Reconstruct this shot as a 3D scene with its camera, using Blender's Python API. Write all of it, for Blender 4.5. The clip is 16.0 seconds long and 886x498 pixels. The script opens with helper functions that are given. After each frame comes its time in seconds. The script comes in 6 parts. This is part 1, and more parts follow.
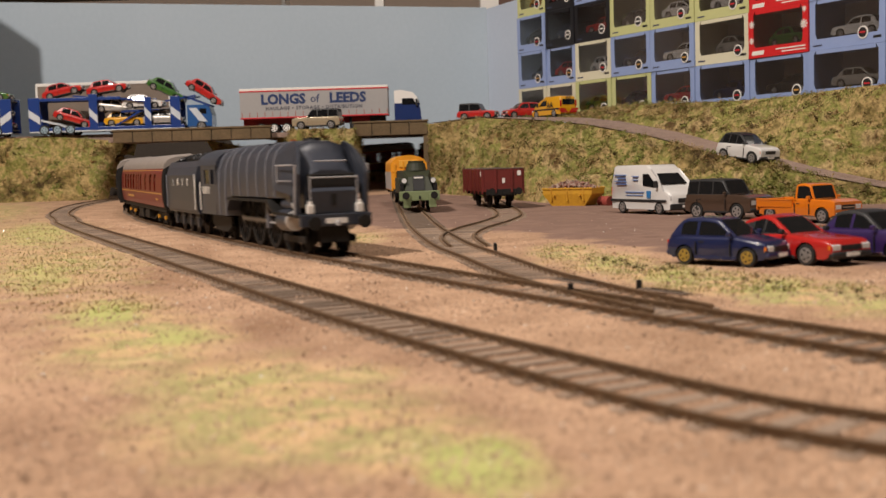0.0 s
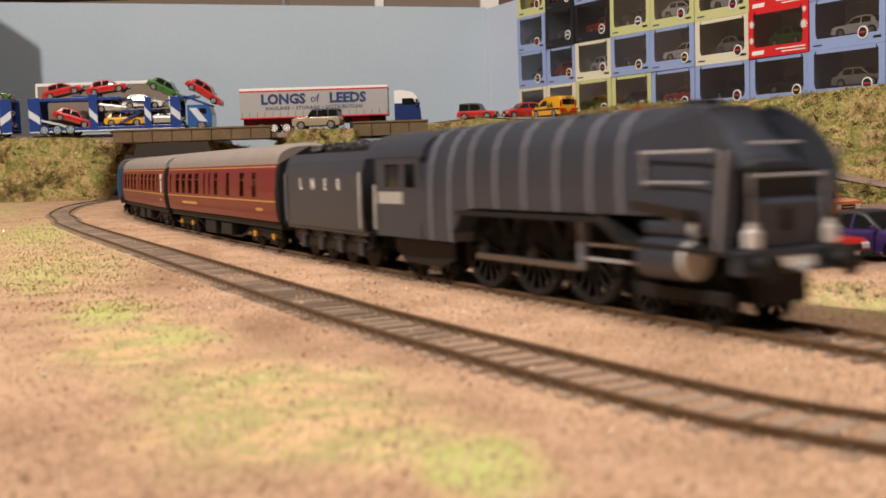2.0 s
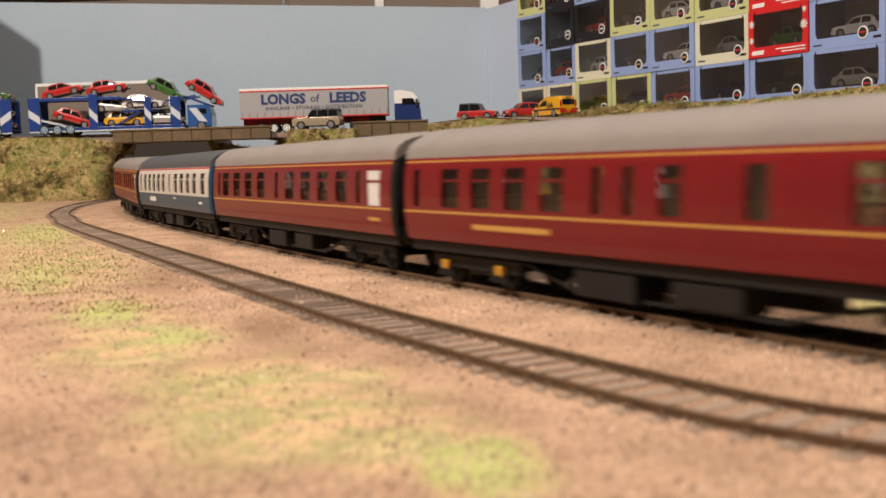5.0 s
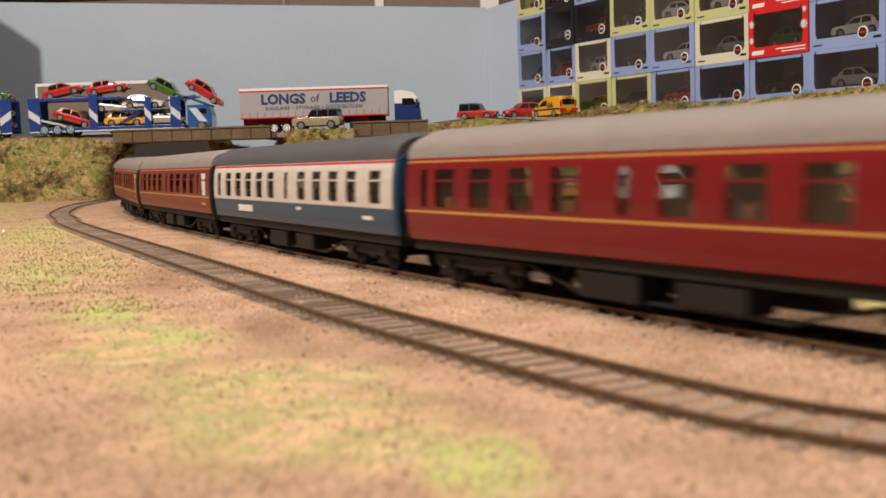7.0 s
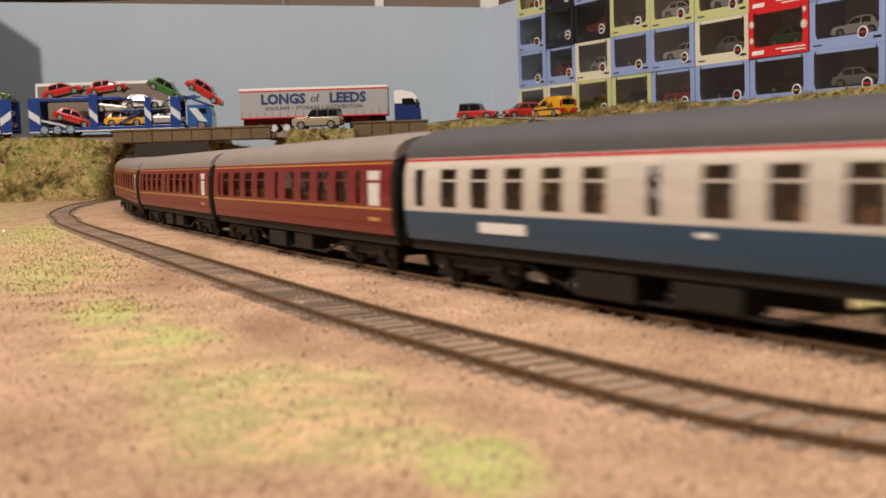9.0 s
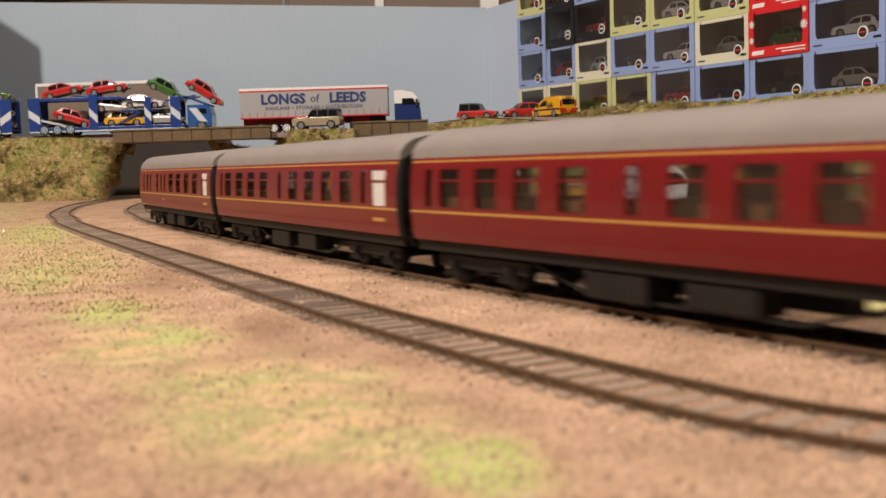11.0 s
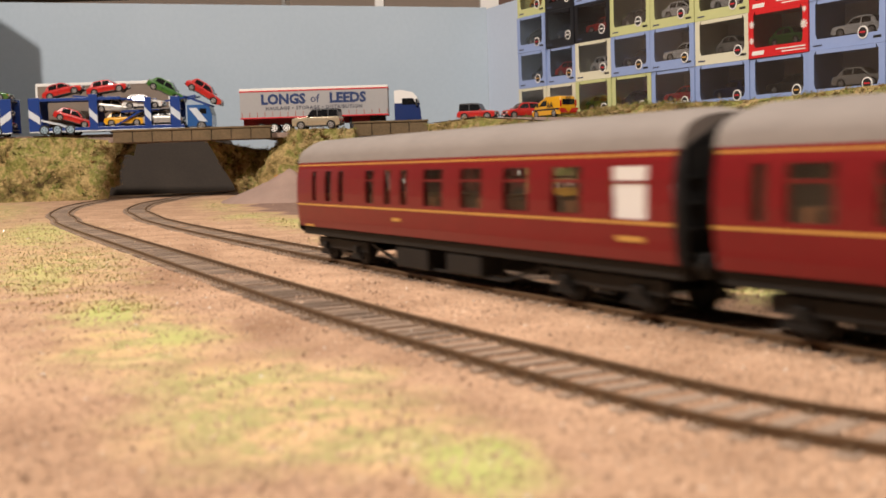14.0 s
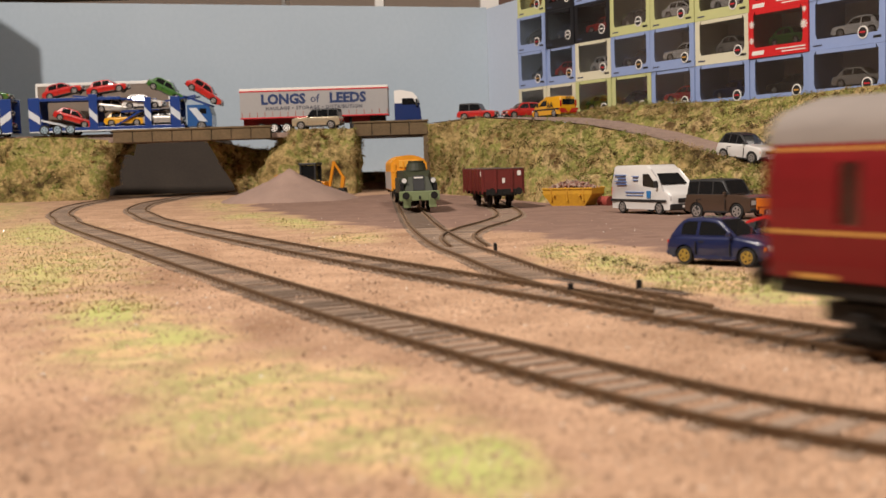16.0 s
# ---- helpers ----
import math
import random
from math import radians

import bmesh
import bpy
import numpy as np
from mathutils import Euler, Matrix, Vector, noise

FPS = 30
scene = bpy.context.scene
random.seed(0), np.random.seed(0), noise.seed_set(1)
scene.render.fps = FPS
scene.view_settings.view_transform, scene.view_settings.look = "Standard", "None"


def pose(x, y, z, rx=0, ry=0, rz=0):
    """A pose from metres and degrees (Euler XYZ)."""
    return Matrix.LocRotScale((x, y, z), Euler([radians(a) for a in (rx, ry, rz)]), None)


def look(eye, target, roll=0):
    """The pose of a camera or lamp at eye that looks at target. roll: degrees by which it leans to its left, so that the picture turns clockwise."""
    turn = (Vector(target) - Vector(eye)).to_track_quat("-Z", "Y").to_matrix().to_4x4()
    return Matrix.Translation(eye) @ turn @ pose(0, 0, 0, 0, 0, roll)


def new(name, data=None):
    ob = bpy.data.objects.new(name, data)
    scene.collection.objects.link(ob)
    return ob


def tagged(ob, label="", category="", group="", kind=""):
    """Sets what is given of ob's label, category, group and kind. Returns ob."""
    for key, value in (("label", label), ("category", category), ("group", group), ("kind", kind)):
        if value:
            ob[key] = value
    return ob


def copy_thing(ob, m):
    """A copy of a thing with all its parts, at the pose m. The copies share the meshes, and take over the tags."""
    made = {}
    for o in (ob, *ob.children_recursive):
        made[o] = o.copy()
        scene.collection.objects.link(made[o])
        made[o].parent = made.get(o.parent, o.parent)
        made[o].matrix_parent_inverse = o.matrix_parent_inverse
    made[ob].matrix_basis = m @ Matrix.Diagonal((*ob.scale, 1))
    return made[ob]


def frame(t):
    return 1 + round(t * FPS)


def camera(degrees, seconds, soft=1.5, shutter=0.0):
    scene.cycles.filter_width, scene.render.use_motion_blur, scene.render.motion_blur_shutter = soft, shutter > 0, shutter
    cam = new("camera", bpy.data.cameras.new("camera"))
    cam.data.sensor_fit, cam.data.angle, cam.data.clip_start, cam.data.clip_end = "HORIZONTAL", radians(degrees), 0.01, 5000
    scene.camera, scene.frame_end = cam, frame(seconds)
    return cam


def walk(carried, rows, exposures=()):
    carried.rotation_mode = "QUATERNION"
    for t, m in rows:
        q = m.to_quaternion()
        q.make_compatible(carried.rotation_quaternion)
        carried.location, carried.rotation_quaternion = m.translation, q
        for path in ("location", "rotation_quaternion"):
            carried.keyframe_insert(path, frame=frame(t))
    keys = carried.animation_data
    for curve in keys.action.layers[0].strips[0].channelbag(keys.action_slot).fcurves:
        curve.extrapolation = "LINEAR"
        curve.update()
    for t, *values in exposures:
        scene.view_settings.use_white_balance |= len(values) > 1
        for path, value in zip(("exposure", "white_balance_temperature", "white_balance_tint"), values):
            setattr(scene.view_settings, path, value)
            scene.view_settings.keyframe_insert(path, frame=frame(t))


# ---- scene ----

# A model railway at 1:76; helpers below take millimetres.
MM = 0.001
cam = camera(42.81, 16.0, soft=1.5, shutter=1.0)
EYE = (0.0, 0.0, 0.0395)
VIEW = look(EYE, (0.0, 1.0, 0.0395 - 0.07739), -1.814)
walk(cam, [(0, VIEW), (16, VIEW)], exposures=[(0, -0.2), (1, -0.2), (1.5, -0.1), (2, 0.05), (2.5, 0.18), (3, 0.12), (4, 0.08), (6.5, 0.0), (8.5, 0.0), (9, -0.08), (11.5, 0.0), (12.5, 0.06), (13.5, 0.03),
                                               (14, 0.13), (14.5, 0.18), (15, 0.09), (16, 0.0)])
cam.data.dof.use_dof = True
cam.data.dof.focus_distance = 0.82
cam.data.dof.aperture_fstop = 30.0

# ---- light: a warm room with ceiling lamps ----
world = bpy.data.worlds.new("room_world")
scene.world = world
world.use_nodes = True
world.node_tree.nodes["Background"].inputs[0].default_value = (1.0, 0.88, 0.76, 1)
world.node_tree.nodes["Background"].inputs[1].default_value = 0.32


def lamp(name, at, target, size, watts, tint):
    data = bpy.data.lights.new(name, "AREA")
    data.shape, data.size, data.energy, data.color = "DISK", size, watts, tint
    ob = new(name, data)
    ob.matrix_world = look(at, target)
    return ob


lamp("ceiling_lamp", (-0.9, 0.0, 1.5), (0.0, 1.0, 0), 0.09, 42.0, (1.0, 0.885, 0.795))
lamp("ceiling_lamp", (0.45, -0.45, 1.85), (0.1, 0.9, 0), 0.38, 23.0, (1.0, 0.90, 0.82))

# ---- materials ----
MATS = {}


def mat(name, a, b=None, rough=0.6, metal=0.0, grain=900.0, bump=0.0, broad=60.0, spec=0.5, coat=0.0, trans=0.0, mix=0.5, island=0.0, obj=0.0):
    """Two tones mixed by a fine and a broad noise; grain and broad are per metre."""
    if name in MATS:
        return MATS[name]
    m = bpy.data.materials.new(name)
    m.use_nodes = True
    nt = m.node_tree
    bs = nt.nodes["Principled BSDF"]
    b = b or tuple(c * 0.82 for c in a)
    co = nt.nodes.new("ShaderNodeTexCoord")
    n1 = nt.nodes.new("ShaderNodeTexNoise")
    n1.inputs["Scale"].default_value = grain
    n1.inputs["Detail"].default_value = 4
    n2 = nt.nodes.new("ShaderNodeTexNoise")
    n2.inputs["Scale"].default_value = broad
    n2.inputs["Detail"].default_value = 3
    nt.links.new(co.outputs["Object"], n1.inputs["Vector"])
    nt.links.new(co.outputs["Object"], n2.inputs["Vector"])
    av = nt.nodes.new("ShaderNodeMath")
    av.operation = "MULTIPLY_ADD"
    av.inputs[1].default_value = 0.5
    half = nt.nodes.new("ShaderNodeMath")
    half.operation = "MULTIPLY"
    half.inputs[1].default_value = 0.5
    nt.links.new(n2.outputs["Fac"], half.inputs[0])
    nt.links.new(n1.outputs["Fac"], av.inputs[0])
    nt.links.new(half.outputs[0], av.inputs[2])
    last = av.outputs[0]
    for amount, node, out in ((island, "ShaderNodeNewGeometry", "Random Per Island"), (obj, "ShaderNodeObjectInfo", "Random")):
        if amount:
            g = nt.nodes.new(node)
            k = nt.nodes.new("ShaderNodeMath")
            k.operation = "MULTIPLY_ADD"
            k.inputs[1].default_value = amount
            nt.links.new(g.outputs[out], k.inputs[0])
            sub = nt.nodes.new("ShaderNodeMath")
            sub.operation = "SUBTRACT"
            sub.inputs[1].default_value = amount * 0.5
            nt.links.new(last, sub.inputs[0])
            nt.links.new(sub.outputs[0], k.inputs[2])
            last = k.outputs[0]
    ramp = nt.nodes.new("ShaderNodeMapRange")
    ramp.inputs["From Min"].default_value = 0.5 - (0.30 - 0.25 * mix)
    ramp.inputs["From Max"].default_value = 0.5 + (0.30 - 0.25 * mix)
    nt.links.new(last, ramp.inputs["Value"])
    mx = nt.nodes.new("ShaderNodeMix")
    mx.data_type = "RGBA"
    mx.inputs["A"].default_value = (*a, 1)
    mx.inputs["B"].default_value = (*b, 1)
    nt.links.new(ramp.outputs[0], mx.inputs["Factor"])
    nt.links.new(mx.outputs["Result"], bs.inputs["Base Color"])
    bs.inputs["Roughness"].default_value = rough
    bs.inputs["Metallic"].default_value = metal
    bs.inputs["Specular IOR Level"].default_value = spec
    bs.inputs["Coat Weight"].default_value = coat
    bs.inputs["Coat Roughness"].default_value = 0.05
    bs.inputs["Transmission Weight"].default_value = trans
    if bump:
        bp = nt.nodes.new("ShaderNodeBump")
        bp.inputs["Strength"].default_value = bump
        bp.inputs["Distance"].default_value = 0.0006
        nt.links.new(n1.outputs["Fac"], bp.inputs["Height"])
        nt.links.new(bp.outputs[0], bs.inputs["Normal"])
    MATS[name] = m
    return m


def paint(name, c, rough=0.28, coat=0.4):
    return mat(name, tuple(v * 0.85 for v in c), tuple(v * 0.78 for v in c), rough=rough, coat=1.0 if coat > 0.2 else coat, grain=1500, broad=90)


def blotches(nt, stops, scale, detail=5.0, spread=0.2, seed=0.0):
    """A colour that wanders through the stops in patches; scale is per metre."""
    co = nt.nodes.new("ShaderNodeTexCoord")
    shift = nt.nodes.new("ShaderNodeVectorMath")
    shift.inputs[1].default_value = (seed, seed * 0.7, seed * 0.3)
    nz = nt.nodes.new("ShaderNodeTexNoise")
    nz.inputs["Scale"].default_value = scale
    nz.inputs["Detail"].default_value = detail
    nz.inputs["Roughness"].default_value = 0.62
    nt.links.new(co.outputs["Object"], shift.inputs[0])
    nt.links.new(shift.outputs[0], nz.inputs["Vector"])
    ramp = nt.nodes.new("ShaderNodeValToRGB")
    els = ramp.color_ramp.elements
    while len(els) < len(stops):
        els.new(0.5)
    for i, c in enumerate(stops):
        els[i].position = 0.5 - spread + 2 * spread * i / (len(stops) - 1)
    for i, c in enumerate(stops):
        els[i].color = (*c, 1)
    nt.links.new(nz.outputs["Fac"], ramp.inputs[0])
    return ramp.outputs[0]


def turf(name, stops, scale=30.0, seed=0.0, bump=0.6, fine=900.0, island=0.22, spread=0.15):
    """Scenic fibre or foam in patches of several colours, each scrap a little lighter or darker."""
    m = bpy.data.materials.new(name)
    m.use_nodes = True
    nt = m.node_tree
    bs = nt.nodes["Principled BSDF"]
    col = blotches(nt, stops, scale, spread=spread, seed=seed)
    geo = nt.nodes.new("ShaderNodeNewGeometry")
    co = nt.nodes.new("ShaderNodeTexCoord")
    nz = nt.nodes.new("ShaderNodeTexNoise")
    nz.inputs["Scale"].default_value = fine
    nz.inputs["Detail"].default_value = 5
    nt.links.new(co.outputs["Object"], nz.inputs["Vector"])
    k = nt.nodes.new("ShaderNodeMath")
    k.operation = "MULTIPLY_ADD"
    k.inputs[1].default_value = island
    nt.links.new(geo.outputs["Random Per Island"], k.inputs[0])
    nt.links.new(nz.outputs["Fac"], k.inputs[2])
    value = nt.nodes.new("ShaderNodeMapRange")
    value.inputs["From Min"].default_value = 0.3
    value.inputs["From Max"].default_value = 0.7 + island
    value.inputs["To Min"].default_value = 0.62
    value.inputs["To Max"].default_value = 1.35
    nt.links.new(k.outputs[0], value.inputs["Value"])
    hsv = nt.nodes.new("ShaderNodeHueSaturation")
    nt.links.new(col, hsv.inputs["Color"])
    nt.links.new(value.outputs[0], hsv.inputs["Value"])
    nt.links.new(hsv.outputs[0], bs.inputs["Base Color"])
    bs.inputs["Roughness"].default_value = 0.95
    bs.inputs["Specular IOR Level"].default_value = 0.15
    bp = nt.nodes.new("ShaderNodeBump")
    bp.inputs["Strength"].default_value = bump
    bp.inputs["Distance"].default_value = 0.0008
    nt.links.new(nz.outputs["Fac"], bp.inputs["Height"])
    nt.links.new(bp.outputs[0], bs.inputs["Normal"])
    return m


def ground_material():
    """Sandy ballast and soil; the sown attribute tells where grass, tarmac, dark soil (rgb) and fresh green turf (alpha) lie."""
    m = mat("soil_ground", (0.31, 0.19, 0.118), (0.58, 0.38, 0.25), rough=0.95, grain=600, bump=1.0, broad=30, spec=0.1, mix=0.6)
    nt = m.node_tree
    bs = nt.nodes["Principled BSDF"]
    base = bs.inputs["Base Color"].links[0].from_socket
    at = nt.nodes.new("ShaderNodeAttribute")
    at.attribute_name = "sown"
    sep = nt.nodes.new("ShaderNodeSeparateColor")
    nt.links.new(at.outputs["Color"], sep.inputs[0])
    co = nt.nodes.new("ShaderNodeTexCoord")
    nz = nt.nodes.new("ShaderNodeTexNoise")
    nz.inputs["Scale"].default_value = 60
    nz.inputs["Detail"].default_value = 10
    nz.inputs["Roughness"].default_value = 0.66
    nt.links.new(co.outputs["Object"], nz.inputs["Vector"])
    layers = ((sep.outputs["Blue"], blotches(nt, ((0.20, 0.115, 0.07), (0.33, 0.20, 0.125), (0.26, 0.155, 0.10)), 70, seed=2.0), 0.72, 1.15),
              (sep.outputs["Red"], blotches(nt, ((0.60, 0.39, 0.22), (0.46, 0.38, 0.17), (0.64, 0.43, 0.24), (0.36, 0.34, 0.14), (0.60, 0.46, 0.24), (0.48, 0.30, 0.18)), 48, 8, 0.24, 5.0), 0.70, 1.2),
              (at.outputs["Alpha"], blotches(nt, ((0.34, 0.39, 0.12), (0.48, 0.47, 0.18), (0.33, 0.38, 0.11)), 90, 8, 0.2, 9.0), 0.70, 1.15),
              (sep.outputs["Green"], blotches(nt, ((0.19, 0.118, 0.092), (0.27, 0.175, 0.135), (0.22, 0.14, 0.11), (0.36, 0.25, 0.19)), 38, 9, 0.24, 1.0), 0.78, 1.15))
    for amount, colour, lo, hi in layers:
        ad = nt.nodes.new("ShaderNodeMath")
        ad.operation = "ADD"
        nt.links.new(amount, ad.inputs[0])
        nt.links.new(nz.outputs["Fac"], ad.inputs[1])
        mr = nt.nodes.new("ShaderNodeMapRange")
        mr.inputs["From Min"].default_value = lo
        mr.inputs["From Max"].default_value = hi
        nt.links.new(ad.outputs[0], mr.inputs["Value"])
        mx = nt.nodes.new("ShaderNodeMix")
        mx.data_type = "RGBA"
        nt.links.new(mr.outputs[0], mx.inputs["Factor"])
        nt.links.new(base, mx.inputs["A"])
        nt.links.new(colour, mx.inputs["B"])
        base = mx.outputs["Result"]
    nt.links.new(base, bs.inputs["Base Color"])
    return m


SOIL = ground_material()
RAIL = mat("rusty_rail", (0.13, 0.08, 0.045), (0.21, 0.13, 0.07), rough=0.5, metal=0.3, grain=900)
SLEEPER = mat("weathered_sleeper", (0.17, 0.125, 0.092), (0.30, 0.22, 0.16), rough=0.9, grain=1200, bump=0.6, obj=0.5)
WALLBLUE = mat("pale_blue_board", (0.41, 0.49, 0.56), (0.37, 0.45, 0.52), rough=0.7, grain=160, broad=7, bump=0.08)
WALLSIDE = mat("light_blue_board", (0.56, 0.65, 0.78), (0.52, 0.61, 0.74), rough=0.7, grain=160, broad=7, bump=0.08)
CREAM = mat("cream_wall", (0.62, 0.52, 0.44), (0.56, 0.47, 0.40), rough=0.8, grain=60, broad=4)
DARK = mat("dark_wood", (0.045, 0.03, 0.025), rough=0.5)
CONCRETE = mat("weathered_concrete", (0.17, 0.115, 0.06), (0.10, 0.07, 0.035), rough=0.9, grain=350, bump=0.5, broad=70)
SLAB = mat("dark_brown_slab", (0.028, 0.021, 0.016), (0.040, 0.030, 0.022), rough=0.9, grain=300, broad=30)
EARTH = turf("bank_earth", ((0.055, 0.035, 0.015), (0.202, 0.151, 0.055), (0.386, 0.277, 0.122), (0.193, 0.197, 0.050), (0.420, 0.311, 0.147), (0.101, 0.059, 0.024)), 19, 0.0, 1.0, 420, 0.0)
ASPHALT = turf("pinkish_tarmac", ((0.22, 0.155, 0.125), (0.31, 0.225, 0.185), (0.24, 0.17, 0.135)), 40, 8.0, 0.4, 1300, 0.0)
MAROON = mat("maroon_paint", (0.195, 0.010, 0.012), (0.160, 0.008, 0.010), rough=0.38, coat=0.15, spec=0.3, grain=300)
LINING = mat("yellow_lining", (0.62, 0.33, 0.075), rough=0.4)
ROOFGREY = mat("coach_roof_grey", (0.27, 0.235, 0.21), (0.22, 0.19, 0.17), rough=0.75, grain=500, broad=40)
ROOFDARK = mat("coach_roof_dark", (0.085, 0.085, 0.09), (0.07, 0.07, 0.075), rough=0.6, grain=500)
BLACK = mat("satin_black", (0.012, 0.012, 0.013), (0.02, 0.019, 0.018), rough=0.5, spec=0.25, grain=800)
UNDER = mat("underframe_black", (0.009, 0.009, 0.009), (0.018, 0.016, 0.014), rough=0.6, spec=0.3, grain=900)
BLUE = mat("rail_blue", (0.018, 0.065, 0.125), rough=0.4, coat=0.1, grain=400)
GREYWHITE = mat("pale_grey_paint", (0.66, 0.60, 0.53), rough=0.45, grain=400)
REDLINE = mat("red_line", (0.6, 0.03, 0.04), rough=0.4)
LOCOGREY = mat("locomotive_grey", (0.042, 0.047, 0.063), (0.032, 0.037, 0.050), rough=0.36, spec=0.5, grain=500, broad=30)
BANDGREY = mat("boiler_band_grey", (0.19, 0.20, 0.235), rough=0.4)
STEEL = mat("bright_steel", (0.50, 0.50, 0.52), rough=0.35, metal=0.2)
WHITE = mat("white_paint", (0.80, 0.78, 0.74), (0.76, 0.74, 0.70), rough=0.35)
AXLEYELLOW = mat("yellow_axlebox", (0.75, 0.36, 0.03), rough=0.5)
SEAT = mat("orange_seat", (0.42, 0.17, 0.05), (0.3, 0.1, 0.03), rough=0.8)
GLASS = mat("dark_glazing", (0.03, 0.03, 0.032), (0.025, 0.025, 0.027), rough=0.06, spec=0.6)


def clear_glass(name, gloss):
    m = bpy.data.materials.new(name)
    m.use_nodes = True
    nt = m.node_tree
    nt.nodes.remove(nt.nodes["Principled BSDF"])
    mix = nt.nodes.new("ShaderNodeMixShader")
    tr = nt.nodes.new("ShaderNodeBsdfTransparent")
    tr.inputs[0].default_value = (0.82, 0.82, 0.82, 1)
    gl = nt.nodes.new("ShaderNodeBsdfGlossy")
    gl.inputs["Roughness"].default_value = 0.16
    mix.inputs[0].default_value = gloss
    nt.links.new(tr.outputs[0], mix.inputs[1])
    nt.links.new(gl.outputs[0], mix.inputs[2])
    nt.links.new(mix.outputs[0], nt.nodes["Material Output"].inputs[0])
    return m


CLEAR = clear_glass("clear_glazing", 0.06)
FILM = clear_glass("clear_film", 0.18)


# ---- mesh helpers (millimetres) ----
def mesh_of(name, bm, material, smooth=False):
    me = bpy.data.meshes.new(name)
    for v in bm.verts:
        v.co *= MM
    bmesh.ops.recalc_face_normals(bm, faces=bm.faces[:])
    if smooth:
        for f in bm.faces:
            f.smooth = True
    bm.to_mesh(me)
    bm.free()
    me.materials.append(material)
    if smooth:
        me.set_sharp_from_angle(angle=radians(50))
    return me


def part(name, bm, material, parent=None, label="", at=None, smooth=False):
    me = bm if isinstance(bm, bpy.types.Mesh) else mesh_of(name, bm, material, smooth)
    ob = new(name, me)
    if parent:
        ob.parent = parent
    if at is not None:
        ob.matrix_basis = at
    if label:
        ob["label"] = label
    return ob


def P(x, y, z, rx=0, ry=0, rz=0):
    return pose(x * MM, y * MM, z * MM, rx, ry, rz)


def thing(name, label, category, at=None, group=""):
    ob = new(name)
    ob.empty_display_size = 0.01
    if at is not None:
        ob.matrix_basis = at
    return tagged(ob, label, category, group)


def box(x0, x1, y0, y1, z0, z1, bev=0.0, bm=None):
    bm = bm or bmesh.new()
    m = Matrix.Translation(((x0 + x1) / 2, (y0 + y1) / 2, (z0 + z1) / 2)) @ Matrix.Diagonal((x1 - x0, y1 - y0, z1 - z0, 1))
    r = bmesh.ops.create_cube(bm, size=1, matrix=m)
    if bev:
        es = {e for v in r["verts"] for e in v.link_edges}
        bmesh.ops.bevel(bm, geom=list(es), offset=bev, segments=2, affect="EDGES", profile=0.5)
    return bm


def cyl(r, l, at, seg=20, r2=None, bm=None, bev=0.0):
    """A cylinder of radius r along local z of the matrix at, centred on it."""
    bm = bm or bmesh.new()
    bmesh.ops.create_cone(bm, cap_ends=True, segments=seg, radius1=r, radius2=r if r2 is None else r2, depth=l, matrix=at)
    return bm


def T(x, y, z, rx=0, ry=0, rz=0):
    return Matrix.LocRotScale((x, y, z), Euler([radians(a) for a in (rx, ry, rz)]), None)


def prism(outline, y0, y1, bm=None, axis="y"):
    """A solid from an outline of (x, z), drawn out along y."""
    bm = bm or bmesh.new()
    a = [bm.verts.new((x, y0, z)) for x, z in outline]
    b = [bm.verts.new((x, y1, z)) for x, z in outline]
    n = len(a)
    bm.faces.new(a)
    bm.faces.new(b[::-1])
    for i in range(n):
        bm.faces.new((a[i], b[i], b[(i + 1) % n], a[(i + 1) % n]))
    return bm


def loft(rings, bm=None, caps=True, closed=True):
    """A skin over rings of as many points each."""
    bm = bm or bmesh.new()
    vs = [[bm.verts.new(p) for p in r] for r in rings]
    n = len(vs[0])
    for a, b in zip(vs, vs[1:]):
        for i in range(n if closed else n - 1):
            j = (i + 1) % n
            bm.faces.new((a[i], a[j], b[j], b[i]))
    if caps and closed:
        bm.faces.new(vs[0])
        bm.faces.new(vs[-1][::-1])
    return bm


# ---- the two running lines ----
LINE_A = (28.297796178180956, -1012.545382262044, 15069.41058324422, -119440.29850558062, 531839.7176949253, -1261647.1312456361, 1246022.1586272598)
LINE_B = (34.86261180874775, -1263.095215107983, 19040.53058325893, -152884.96565848222, 689654.6013264124, -1657186.9197961856, 1657457.4281836876)


class Line:
    """A track's centre line by arc length s, from the far end to the near one."""

    def __init__(self, c, y_far, y_near, y_poly_far, y_poly_near):
        ys = np.arange(y_far, y_near, -1.0)
        yc = np.clip(ys, y_poly_near, y_poly_far)
        f = lambda y: np.polyval(c, np.log(y))
        xs = f(yc)
        xs = np.where(ys < y_poly_near, xs + (ys - y_poly_near) * (f(y_poly_near + 1) - f(y_poly_near)), xs)
        xs = np.where(ys > y_poly_far, xs + (ys - y_poly_far) * (f(y_poly_far) - f(y_poly_far - 1)), xs)
        self.p = np.stack([xs, ys], 1)
        self.s = np.concatenate([[0], np.cumsum(np.linalg.norm(np.diff(self.p, axis=0), axis=1))])

    def at(self, s):
        return np.array([np.interp(s, self.s, self.p[:, 0]), np.interp(s, self.s, self.p[:, 1])])

    def s_of_y(self, y):
        i = np.where(self.p[:, 1] >= y)[0][-1]
        a, b = self.p[i, 1], self.p[i + 1, 1]
        return float(self.s[i] + (self.s[i + 1] - self.s[i]) * (a - y) / (a - b))


line_a = Line(LINE_A, 1885, 60, 1800, 158)
line_b = Line(LINE_B, 3900, -900, 1800, 222)


